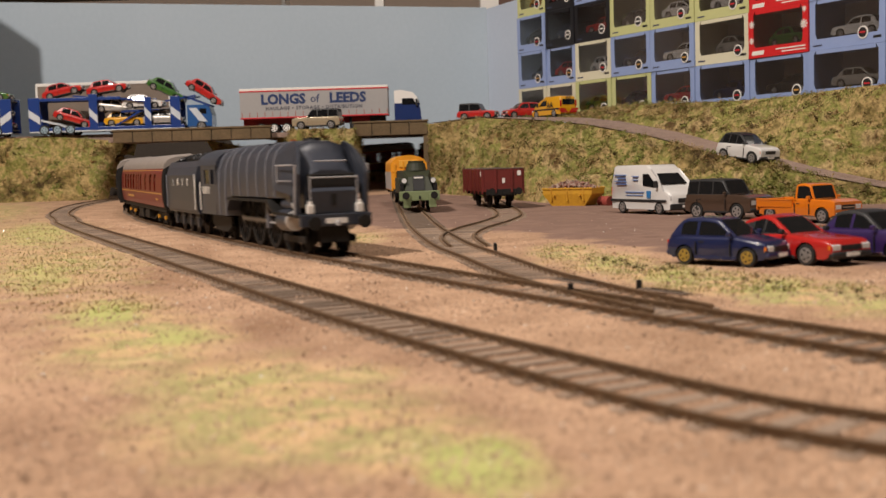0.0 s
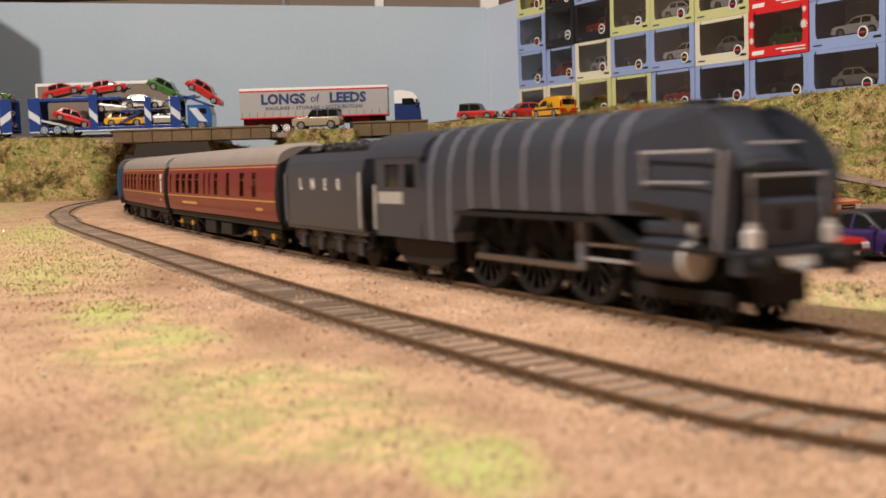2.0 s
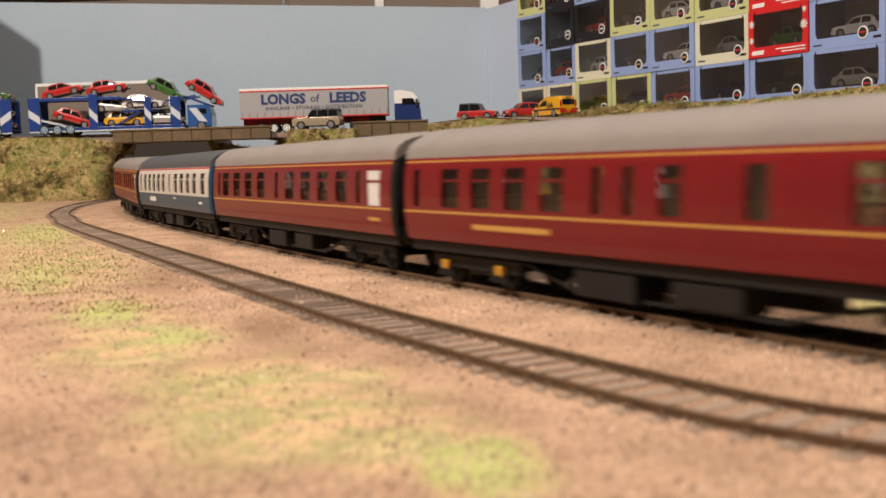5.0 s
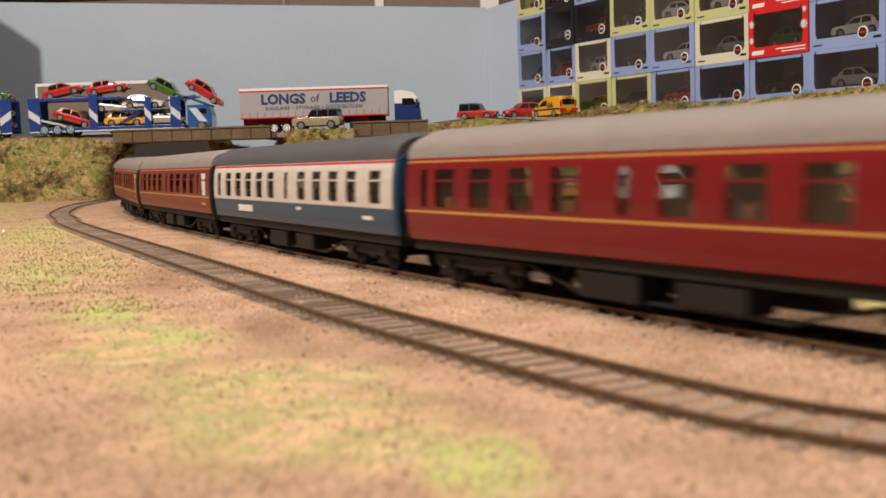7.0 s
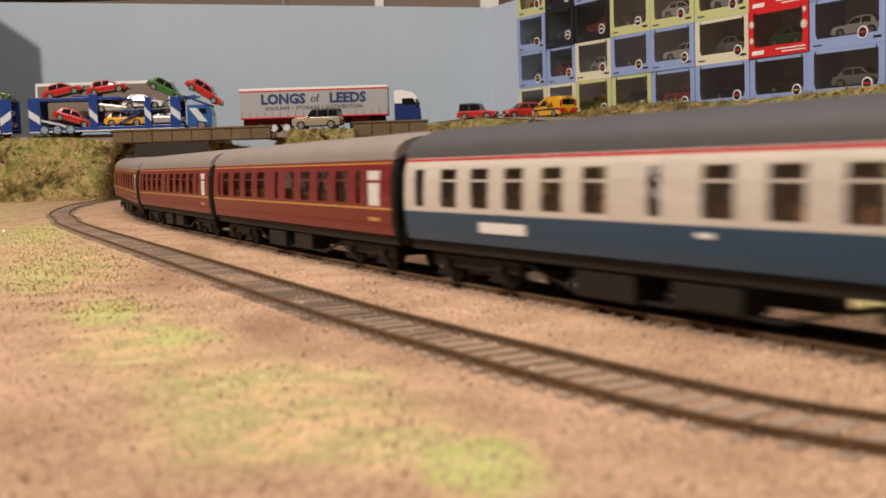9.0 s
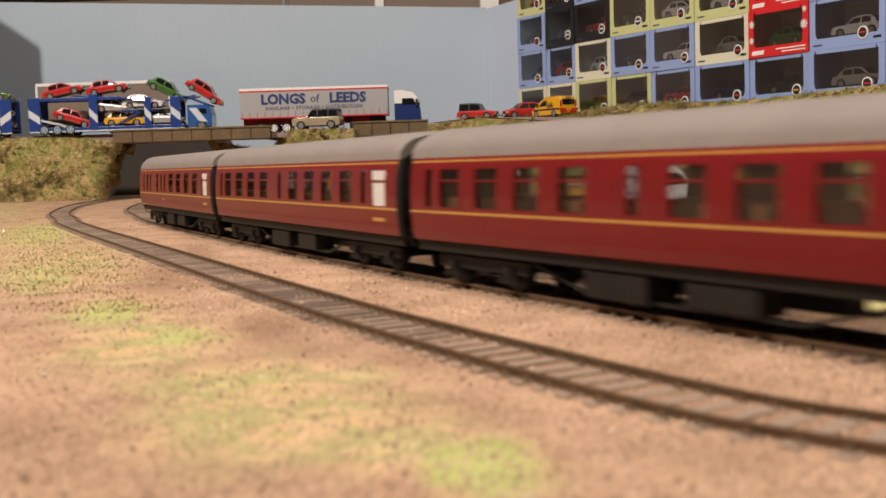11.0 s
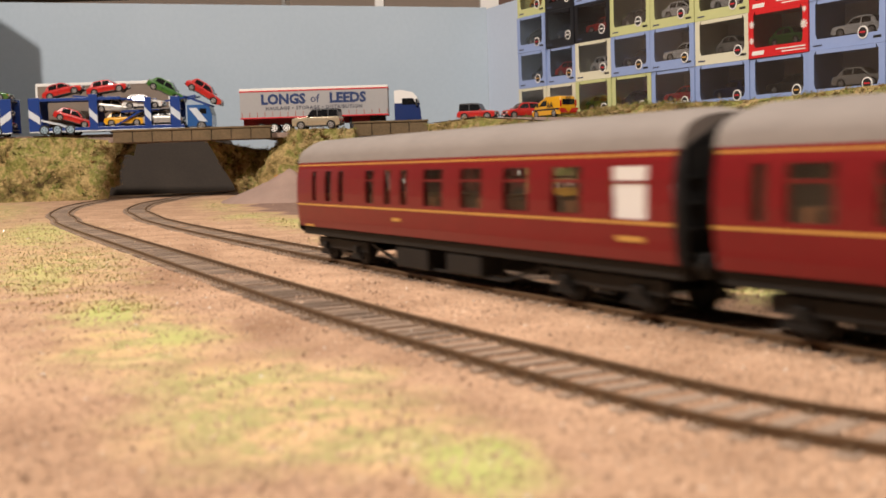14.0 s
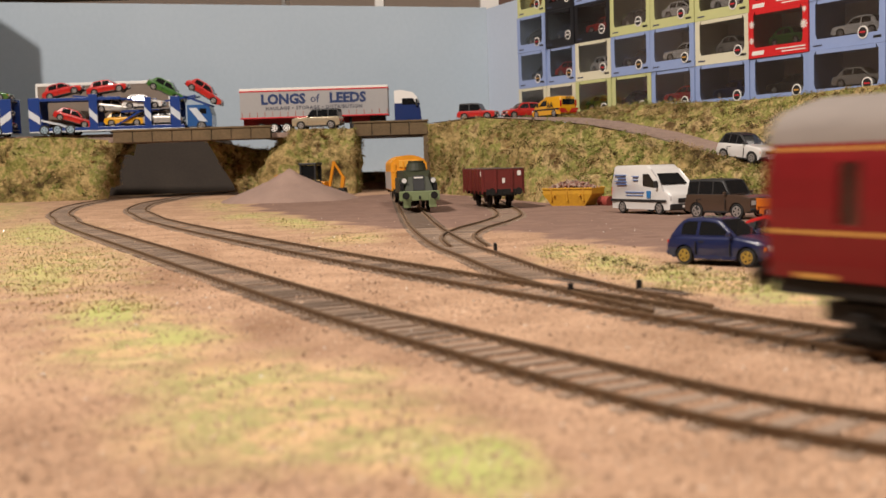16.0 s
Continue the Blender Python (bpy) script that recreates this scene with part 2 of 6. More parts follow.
class Bezier(Line):
    def __init__(self, pts):
        """A smooth line through points (Catmull-Rom)."""
        pts = np.array(pts, float)
        q = np.vstack([2 * pts[0] - pts[1], pts, 2 * pts[-1] - pts[-2]])
        out = []
        for i in range(1, len(q) - 2):
            for u in np.linspace(0, 1, 40, endpoint=False):
                a, b, c, d = q[i - 1], q[i], q[i + 1], q[i + 2]
                out.append(0.5 * (2 * b + (c - a) * u + (2 * a - 5 * b + 4 * c - d) * u * u + (3 * b - a - 3 * c + d) * u ** 3))
        out.append(pts[-1])
        self.p = np.array(out)
        self.s = np.concatenate([[0], np.cumsum(np.linalg.norm(np.diff(self.p, axis=0), axis=1))])


def heading(line, s):
    d = line.at(s + 2) - line.at(s - 2)
    return math.atan2(d[1], d[0])


def rail_mesh(line, s0, s1, side, step=9.0, top=0.0):
    """Head, web and foot of one rail, drawn along the line at half the gauge to one side."""
    prof = [(-0.45, 0), (0.45, 0), (0.45, -0.7), (0.2, -0.9), (0.2, -1.7), (0.8, -2.0), (0.8, -2.3), (-0.8, -2.3), (-0.8, -2.0), (-0.2, -1.7), (-0.2, -0.9), (-0.45, -0.7)]
    rings = []
    for s in np.arange(s0, s1 + step, step):
        p, h = line.at(s), heading(line, s)
        nx, ny = -math.sin(h), math.cos(h)
        rings.append([(p[0] + nx * (side * 8.8 + a), p[1] + ny * (side * 8.8 + a), z + top) for a, z in prof])
    return loft(rings)

def rise(y, x=-400.0):
    """The board climbs gently towards the far end, and on along the loop behind the bridges."""
    u = min(max((y - 960) / 440.0, 0), 1)
    return 6.5 * u + 11.0 * min(max((x + 330) / 230.0, 0), 1) * min(max((y - 1470) / 60.0, 0), 1)


def smooth_line(line, far):
    ys = np.arange(940, 221, -60)
    near = [(float(np.interp(-y, -line.p[:, 1], line.p[:, 0])), float(y)) for y in ys]
    return far + near


line_a = Bezier(smooth_line(line_a, [(700, 1690), (200, 1705), (-60, 1705), (-210, 1690), (-310, 1640), (-370, 1550), (-398, 1450), (-411, 1357), (-403, 1237), (-370, 1095), (-335, 1005)])
                + [(float(np.interp(-y, -line_a.p[:, 1], line_a.p[:, 0])), float(y)) for y in (190, 160)] + [(85, 140), (125, 115), (170, 90)])
NEAR_DIR = (0.4895, -0.8720)
line_b = Bezier([(2000, 1450), (1500, 1510), (900, 1575), (450, 1620), (150, 1640), (-50, 1638), (-155, 1625), (-240, 1590), (-296, 1530), (-318, 1460), (-322, 1372), (-325, 1252), (-303, 1122), (-266, 1015)]
                + smooth_line(line_b, [])[:-1] + [(92 + NEAR_DIR[0] * d, 222 + NEAR_DIR[1] * d) for d in (0, 120, 500, 1100, 2100)])

# patches on the ground: x, y, half widths, turn, amount
SOWN = [(-180, 524, 40, 170, 109, .7), (-285, 787, 45, 240, 109, .75), (-100, 333, 20, 60, 106, .65), (-75, 275, 22, 55, 104, .8), (-40, 215, 20, 34, 100, .85), (-25, 183, 26, 30, 97, .95), (-21, 218, 16, 20, 95, .6), (-8, 165, 18, 20, 92, .8),
        (4, 148, 10, 16, 88, .9), (54, 496, 16, 55, 84, .85), (65, 442, 17, 40, 80, .95), (76, 400, 17, 34, 76, 1.0), (86, 368, 18, 30, 72, 1.0), (97, 344, 18, 28, 66, 1.0), (108, 324, 17, 28, 60, 1.0), (125, 305, 18, 34, 50, 1.0), (-111, 848, 30, 150, 105, .75), (-52, 637, 22, 50, 94, .75),
        (-480, 1190, 60, 300, 110, .7), (-230, 1180, 35, 180, 105, .6), (-166, 973, 40, 90, 99, .55)]
FRESH = [(-100, 333, 11, 34, 106, .75), (-65, 276, 9, 15, 104, .8), (4, 152, 8, 14, 87, 1.0), (-40, 215, 13, 18, 100, .35), (-166, 462, 20, 90, 109, .45), (-285, 800, 34, 190, 109, .45), (65, 442, 10, 34, 80, .5),
         (80, 390, 10, 34, 75, .55), (100, 340, 11, 34, 64, .55), (125, 305, 12, 30, 50, .5), (-111, 848, 20, 120, 105, .45), (-166, 973, 30, 70, 99, .4), (-9, 168, 7, 10, 92, .4)]
BARE = [(-111, 437, 18, 80, 104, .7), (-45, 292, 13, 38, 98, .75), (-10, 236, 12, 20, 91, .6), (-124, 569, 12, 70, 103, .6), (-72, 180, 12, 30, 110, .5), (-30, 250, 8, 16, 96, .5), (40, 150, 10, 14, 75, .45), (-22, 640, 14, 60, 94, .5), (30, 470, 10, 50, 84, .5)]


def amount_of(patches, x, y):
    g = 0.0
    for cx, cy, a, b, turn, w in patches:
        h = radians(turn)
        dx, dy = x - cx, y - cy
        u, v = dx * math.cos(h) + dy * math.sin(h), -dx * math.sin(h) + dy * math.cos(h)
        g = max(g, w * math.exp(-0.9 * ((u / b) ** 2 + (v / a) ** 2)))
    return g


def sown(x, y):
    return amount_of(SOWN, x, y)


YARD = [(-60, 1330), (-20, 1340), (40, 1195), (92, 1036), (150, 985), (200, 925), (260, 870), (420, 815), (480, 560), (330, 350), (175, 365), (130, 412), (85, 500), (62, 590), (40, 640), (10, 690), (-40, 720), (-80, 820), (-150, 1010), (-200, 1150), (-180, 1260)]


def inside(x, y, poly):
    hit = False
    for (x0, y0), (x1, y1) in zip(poly, poly[1:] + poly[:1]):
        if (y0 > y) != (y1 > y) and x < (x1 - x0) * (y - y0) / (y1 - y0) + x0:
            hit = not hit
    return hit


def yard_amount(x, y):
    """1 on the tarmac, falling to 0 over a ragged edge."""
    n = 16 * noise.noise(Vector((x * 0.03, y * 0.03, 3)))
    return sum(inside(x + dx + n, y + dy + n, YARD) for dx, dy in ((0, 0), (9, 0), (-9, 0), (0, 14), (0, -14))) / 5


def ground_height(x, y):
    v = Vector((x, y, 0))
    return -2.0 + rise(y, x) + 0.45 * noise.noise(v * 0.015) + 0.35 * noise.noise(v * 0.045)


NEARA = np.array([line_a.at(v) for v in np.arange(0, line_a.s[-1], 8)])
NEARB = np.array([q for q in (line_b.at(v) for v in np.arange(0, line_b.s[-1], 8)) if 80 < q[1] < 1600])


def build_ground():
    xs = np.concatenate([np.linspace(-2000, -720, 12), np.arange(-700, -240, 9), np.arange(-240, 260, 5), np.arange(260, 520, 9), np.linspace(540, 1900, 12)])
    ys = np.concatenate([np.linspace(-2300, 60, 16), np.arange(80, 460, 4), np.arange(460, 900, 7), np.arange(900, 1600, 12), np.linspace(1620, 4100, 14)])
    verts, sow = [], []
    for y in ys:
        for x in xs:
            near = -720 < x < 530 and 60 < y < 1620
            verts.append((x * MM, y * MM, (ground_height(x, y) if near else -3.2 + rise(y, x)) * MM))
            if near:
                q = np.array((x, y))
                d = min(np.min(np.abs(NEARA - q).sum(1)), np.min(np.abs(NEARB - q).sum(1)))
                bed = max(0.0, min(1.0, 2.0 - d / 10.0)) * 0.55
                ya = yard_amount(x, y)
                sow.append((min(sown(x, y) * (1 - 0.8 * ya), 1), 0.75 * ya, max(bed, amount_of(BARE, x, y)), amount_of(FRESH, x, y)))
            else:
                sow.append((0.3, 0, 0, 0))
    w = len(xs)
    faces = [(j * w + i, j * w + i + 1, (j + 1) * w + i + 1, (j + 1) * w + i) for j in range(len(ys) - 1) for i in range(w - 1)]
    me = bpy.data.meshes.new("ground")
    me.from_pydata(verts, [], faces)
    ca = me.color_attributes.new("sown", "FLOAT_COLOR", "POINT")
    ca.data.foreach_set("color", [c for q in sow for c in q])
    for f in me.polygons:
        f.use_smooth = True
    me.materials.append(SOIL)
    return tagged(new("ground", me), "sandy tan scenic ground with sown pale grass", "ground", kind="structure")


build_ground()

# ---- room and boards ----


def slab(name, x0, x1, y0, y1, z0, z1, material, label, category, kind="structure"):
    return tagged(part(name, box(x0, x1, y0, y1, z0, z1), material), label, category, kind=kind)


# darkened buff for the unseen walls, to cut bounced light; also the side board
SHADEWALL = mat("dimmed_buff", (0.27, 0.22, 0.18), (0.23, 0.19, 0.155), rough=0.85, grain=60, broad=4)
slab("wall_north", -2300, 2300, 4200, 4260, -950, 2000, CREAM, "plain wall closing the room", "wall")
slab("wall_south", -2300, 2300, -2560, -2500, -950, 2000, SHADEWALL, "plain wall closing the room", "wall")
slab("wall_west", -2360, -2300, -2560, 4260, -950, 2000, SHADEWALL, "plain wall closing the room", "wall")
slab("wall_east", 2300, 2360, -2560, 4260, -950, 2000, SHADEWALL, "plain wall closing the room", "wall")
# ceiling out of view, toned grey so that less light bounces down
slab("ceiling", -2360, 2360, -2560, 4260, 2000, 2060, mat("ceiling_dimmed", (0.42, 0.40, 0.37), rough=0.9, grain=20, broad=3), "unseen plaster ceiling, greyed to cut bounced light", "ceiling")
slab("floor", -2360, 2360, -2560, 4260, -1010, -950, mat("carpet", (0.2, 0.15, 0.11), rough=1), "brown carpeted room floor", "floor")
# the pale blue backboards: the far one, and the near one beside the shelves of boxes, in a lighter tone
bm = box(-1500, -262, 1800, 1812, -4, 318)
box(-180, 80, 1800, 1812, -4, 282, bm=bm)
for v in bm.verts:
    if abs(v.co.z) > 100:
        v.co.z = 303 - (v.co.x + 500) * 0.042
box(-262, -180, 1800, 1812, -4, 276, bm=bm)
for v in bm.verts:
    if v.co.z > 200:
        v.co.z = 303 - (v.co.x + 500) * 0.042
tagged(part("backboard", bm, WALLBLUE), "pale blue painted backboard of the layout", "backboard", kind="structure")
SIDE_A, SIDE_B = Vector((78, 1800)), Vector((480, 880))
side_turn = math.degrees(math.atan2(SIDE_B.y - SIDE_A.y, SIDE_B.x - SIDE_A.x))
tagged(part("backboard", box(0, 1000, 0, 12, 72, 276), WALLSIDE, at=P(80, 1799, 0, 0, 0, side_turn)), "lighter blue side board of the layout", "backboard", kind="structure")
slab("shelf", -1500, -270, 1860, 2100, 352, 420, DARK, "dark wooden shelf edge behind the backboard", "shelf")
slab("door_frame", -268, -262, 2000, 2060, 200, 700, WHITE, "white painted upright frame", "door frame")
slab("door_frame", -105, -90, 2000, 2060, 200, 700, WHITE, "white painted upright frame", "door frame")
slab("door_frame", 75, 105, 1900, 1960, 200, 700, WHITE, "white painted upright frame", "door frame")
slab("door_1", 105, 400, 1900, 1950, 200, 700, mat("brown_door", (0.12, 0.06, 0.04), rough=0.5), "dark brown wooden door", "door")

# ---- banks ----
GRASS = turf("static_grass", ((0.061, 0.043, 0.016), (0.238, 0.197, 0.066), (0.180, 0.197, 0.049), (0.369, 0.279, 0.119), (0.123, 0.098, 0.033)), 18, 3.0)
STRAW = turf("straw_grass", ((0.143, 0.076, 0.029), (0.437, 0.315, 0.147), (0.294, 0.218, 0.084), (0.504, 0.378, 0.193), (0.185, 0.109, 0.042)), 18, 6.0)
SCRUB = turf("dry_scrub", ((0.03, 0.021, 0.009), (0.09, 0.06, 0.024), (0.06, 0.05, 0.018)), 60, 1.0)
RUST = turf("rust_brown_scrub", ((0.13, 0.06, 0.022), (0.33, 0.165, 0.065), (0.22, 0.105, 0.04)), 60, 2.0)
MOSS = turf("green_turf", ((0.111, 0.123, 0.030), (0.212, 0.242, 0.060), (0.281, 0.272, 0.085)), 40, 4.0)


def bank_mesh(rows, nu, nv, rough=3.0, seed=1):
    """A rough bank through rows of points, from foot to crest; returns vertices, faces and a surface function."""
    rows = [np.array(r, float) for r in rows]

    def along(r, u):
        d = np.concatenate([[0], np.cumsum(np.linalg.norm(np.diff(r, axis=0), axis=1))])
        return np.array([np.interp(u * d[-1], d, r[:, k]) for k in range(3)])

    def at(u, v):
        pts = np.array([along(r, u) for r in rows])
        f = v * (len(rows) - 1)
        i = min(int(f), len(rows) - 2)
        a, b = pts[i], pts[i + 1]
        p = a + (b - a) * (f - i)
        q = Vector(p) * 0.03 + Vector((seed * 7.1, 0, 0))
        k = rough * (noise.noise(q) + 0.7 * noise.noise(q * 2.3) + 0.45 * noise.noise(q * 5.5)) * min(1, 6 * v + 0.12, 7 * (1 - v) + 0.05)
        return Vector((p[0] - 0.25 * k, p[1] - 0.7 * k, p[2] + 0.75 * k * (0.4 if v > 0.98 else 1)))

    verts = [at(i / nu, j / nv) for j in range(nv + 1) for i in range(nu + 1)]
    faces = [(j * (nu + 1) + i, j * (nu + 1) + i + 1, (j + 1) * (nu + 1) + i + 1, (j + 1) * (nu + 1) + i) for j in range(nv) for i in range(nu)]
    return verts, faces, at


def tufts(name, places, n, length, material, label, seed, spread=1.0, width=0.5, parent=None):
    """Sown fibres: n thin upright blades at places drawn from a function that gives a point and its lean."""
    rng = random.Random(seed)
    verts, faces = [], []
    for _ in range(n):
        got = places(rng)
        if got is None:
            continue
        p, l = got
        a = rng.uniform(0, 6.283)
        le = length * rng.uniform(0.5, 1.3) * l
        w = width * rng.uniform(0.6, 1.3)
        dx, dy = math.cos(a) * w, math.sin(a) * w
        lean = Vector((rng.gauss(0, 0.45), rng.gauss(0, 0.45) - 0.25, 1)).normalized() * le * spread
        i = len(verts)
        verts += [(Vector((p[0] - dx, p[1] - dy, p[2] - 0.4))) * MM, (Vector((p[0] + dx, p[1] + dy, p[2] - 0.4))) * MM, (Vector(p) + lean) * MM]
        faces.append((i, i + 1, i + 2))
    me = bpy.data.meshes.new(name)
    me.from_pydata(verts, [], faces)
    me.materials.append(material)
    ob = new(name, me)
    if parent:
        ob.parent = parent
        ob["kind"] = "stuff"
    else:
        tagged(ob, label, "grass", kind="stuff")
    return ob


def clumps(name, places, n, size, material, label, seed):
    """Torn tufts of foam scrub: small ragged leaves gathered in clumps."""
    rng = random.Random(seed)
    verts, faces = [], []
    for _ in range(n):
        p, l = places(rng)
        r = size * rng.uniform(0.4, 1.25)
        flat = rng.uniform(0.35, 0.9)
        for _ in range(34):
            d = Vector((rng.gauss(0, 1), rng.gauss(0, 1), rng.gauss(0, flat))).normalized() * r * rng.uniform(0.2, 1)
            c = Vector(p) + d + Vector((0, 0, r * 0.2))
            s = min(r * rng.uniform(0.16, 0.36), 1.35)
            i = len(verts)
            for _ in range(3):
                o = Vector((rng.gauss(0, 1), rng.gauss(0, 1), rng.gauss(0, 1))).normalized() * s
                verts.append((c + o) * MM)
            faces.append((i, i + 1, i + 2))
    me = bpy.data.meshes.new(name)
    me.from_pydata(verts, [], faces)
    me.materials.append(material)
    return tagged(new(name, me), label, "scrub", kind="stuff")


def build_bank(name, rows, nu, nv, label, rough=3.0, seed=1, n_grass=9000, n_straw=7000, n_moss=6000, n_scrub=120, length=2.6):
    verts, faces, at = bank_mesh(rows, nu, nv, rough, seed)
    me = bpy.data.meshes.new(name)
    me.from_pydata([v * MM for v in verts], [], faces)
    for f in me.polygons:
        f.use_smooth = True
    me.materials.append(EARTH)
    ob = tagged(new(name, me), label, "embankment", kind="structure")

    def sow(threshold, sign, offset):
        def f(rng):
            for _ in range(6):
                u, v = rng.random(), rng.random() ** 0.85
                q = noise.noise(Vector((u * 7 + offset, v * 3, seed)))
                if sign * q > threshold:
                    break
            return at(u, v), 1.0
        return f

    if n_grass:
        tufts("grass", sow(-0.25, 1, 0), n_grass // 3, length, GRASS, "olive static grass on the bank", seed, width=0.3)
        tufts("grass", sow(-0.1, -1, 0), n_straw // 3, length, STRAW, "straw-coloured static grass on the bank", seed + 1, width=0.3)
        tufts("grass", sow(0.12, 1, 30), n_moss // 3, length * 0.7, MOSS, "fresh green turf fibres on the bank", seed + 2, width=0.35)
        clumps("scrub", sow(0.08, -1, 12), n_straw // 26, 4.6, STRAW, "torn straw-coloured foam tufts on the bank", seed + 5)
        clumps("scrub", sow(0.05, 1, 22), n_grass // 34, 4.6, GRASS, "torn olive foam tufts on the bank", seed + 6)
        clumps("scrub", sow(0.15, 1, 33), n_moss // 24, 4.2, MOSS, "torn green foam tufts on the bank", seed + 7)
    if n_scrub:
        clumps("scrub", sow(0.05, 1, 60), n_scrub, 4.2, SCRUB, "dark brown scrub tufts on the bank", seed + 3)
        clumps("scrub", sow(0.1, -1, 80), n_scrub, 2.6, RUST, "rust-brown scrub tufts on the bank", seed + 4)
        clumps("scrub", sow(0.0, 1, 95), n_scrub * 2, 1.5, SCRUB, "small dark leaf scraps on the bank", seed + 8)
    return at


FRONT = [(-14, 1345, 84), (47, 1280, 87), (107, 1180, 78), (145, 1110, 70), (193, 1040, 56), (228, 970, 40), (255, 930, 29), (289, 905, 21), (348, 885, 7), (420, 866, -3)]
FOOT = [(-14, 1322, 3), (38, 1192, 1), (92, 1036, -3), (146, 980, -4), (193, 925, -4), (226, 890, -4), (251, 868, -4), (280, 850, -4), (330, 835, -4), (400, 815, -5)]
MIDF = [(0.45 * a[0] + 0.55 * b[0], 0.55 * a[1] + 0.45 * b[1] - 8, 0.45 * a[2] + 0.55 * b[2]) for a, b in zip(FOOT, FRONT)]
at_front = build_bank("embankment", [FOOT, MIDF, FRONT], 90, 26, "steep grassy bank with olive and straw tufts", rough=13.0, seed=3, n_grass=24000, n_straw=18000, n_moss=13000, n_scrub=150)
RAMPB = [(50, 1410, 87), (119, 1312, 86), (159, 1215, 80), (185, 1150, 73), (225, 1070, 59), (250, 1000, 46), (281, 955, 34), (311, 930, 23), (356, 905, 11), (425, 885, 0)]
TOP = [(60, 1470, 87), (134, 1340, 89), (168, 1281, 91), (197, 1227, 94), (242, 1147, 91), (280, 1077, 88), (315, 1015, 88), (340, 971, 90), (364, 926, 91), (430, 840, 92)]
# the hard-surfaced ramp and yard road at the top
verts, faces, _ = bank_mesh([FRONT, RAMPB], 80, 8, 0.5, 5)
me = bpy.data.meshes.new("road")
me.from_pydata([v * MM + Vector((0, 0, 0.0012)) for v in verts], [], faces)
me.materials.append(ASPHALT)
tagged(new("road", me), "dusty brown tarmac ramp climbing the bank", "road", kind="structure")
at_back = build_bank("embankment", [RAMPB, TOP], 80, 18, "rough grassy bank behind the ramp", rough=9.0, seed=9, n_grass=18000, n_straw=18000, n_moss=5000, n_scrub=110)
tagged(part("plateau", prism([(0, 74), (760, 74), (760, 82.5), (0, 82.5)], 0, 420), EARTH, at=P(84, 1512, 0, 0, 0, -57)), "level ground under the stacked boxes", "plateau", kind="structure")
# left bank, bank between the bridges, and the bank beside the tunnel mouth
build_bank("embankment", [[(-900, 1470, 4), (-620, 1450, 4), (-500, 1440, 4), (-440, 1445, 4), (-432, 1470, 4)], [(-900, 1485, 45), (-620, 1475, 48), (-500, 1464, 48), (-432, 1462, 45), (-425, 1500, 45)],
                          [(-900, 1500, 88), (-620, 1495, 88), (-495, 1485, 87), (-418, 1478, 80), (-408, 1530, 78)]], 60, 18, "grassy bank beside the tunnel mouth", rough=17, seed=15, n_grass=6000, n_straw=13000, n_moss=9000, n_scrub=120)
build_bank("embankment", [[(-246, 1520, 4), (-238, 1395, 4), (-200, 1375, 4), (-150, 1372, 4), (-103, 1372, 4), (-100, 1420, 4)], [(-225, 1520, 50), (-215, 1410, 45), (-190, 1385, 48), (-150, 1382, 48), (-102, 1380, 48), (-99, 1430, 48)],
                          [(-205, 1530, 80), (-195, 1430, 82), (-180, 1402, 84), (-150, 1398, 85), (-104, 1398, 83), (-100, 1440, 82)]], 46, 18, "straw-covered bank between two bridges", rough=11, seed=21, n_grass=4000, n_straw=12000, n_moss=1200, n_scrub=30)
build_bank("embankment", [[(-262, 1474, 4), (-252, 1444, 4), (-235, 1432, 4), (-205, 1428, 4)], [(-304, 1480, 77), (-275, 1468, 71), (-240, 1466, 64), (-205, 1466, 60)]], 24, 12, "brown scrubby bank at the tunnel side", rough=9, seed=27, n_grass=1500, n_straw=4000, n_moss=300, n_scrub=160)
build_bank("embankment", [[(-135, 1505, 0), (30, 1505, 0)], [(-135, 1550, 29), (30, 1550, 26)]], 16, 6, "low brown bank behind the bridge opening", rough=5, seed=35, n_grass=300, n_straw=900, n_moss=60, n_scrub=60)
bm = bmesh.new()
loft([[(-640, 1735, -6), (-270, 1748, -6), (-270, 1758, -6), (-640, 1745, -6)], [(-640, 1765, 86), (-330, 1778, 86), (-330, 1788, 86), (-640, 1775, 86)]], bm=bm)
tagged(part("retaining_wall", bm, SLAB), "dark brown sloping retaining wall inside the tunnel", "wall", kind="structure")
# road deck behind the parapets
slab("road_deck", -412, -230, 1414, 1500, 76, 82, ASPHALT, "upper road on the bridge deck", "road")
slab("road_deck", -229.5, 60, 1414, 1660, 76, 82, ASPHALT, "upper road on the bridge deck", "road")
slab("road_deck", -1200, -412.5, 1492, 1620, 78, 89.4, ASPHALT, "upper road behind the left bank", "road")
# invented board; its outline and dark tone give the backboard's left shadow
tagged(part("side_board", prism([(-654, 82), (-654, 371), (-727, 424), (-1000, 600), (-1000, 82)], 1600, 1612), SHADEWALL), "added board, shaped and darkened to imitate the backboard's shadow", "board", kind="structure")


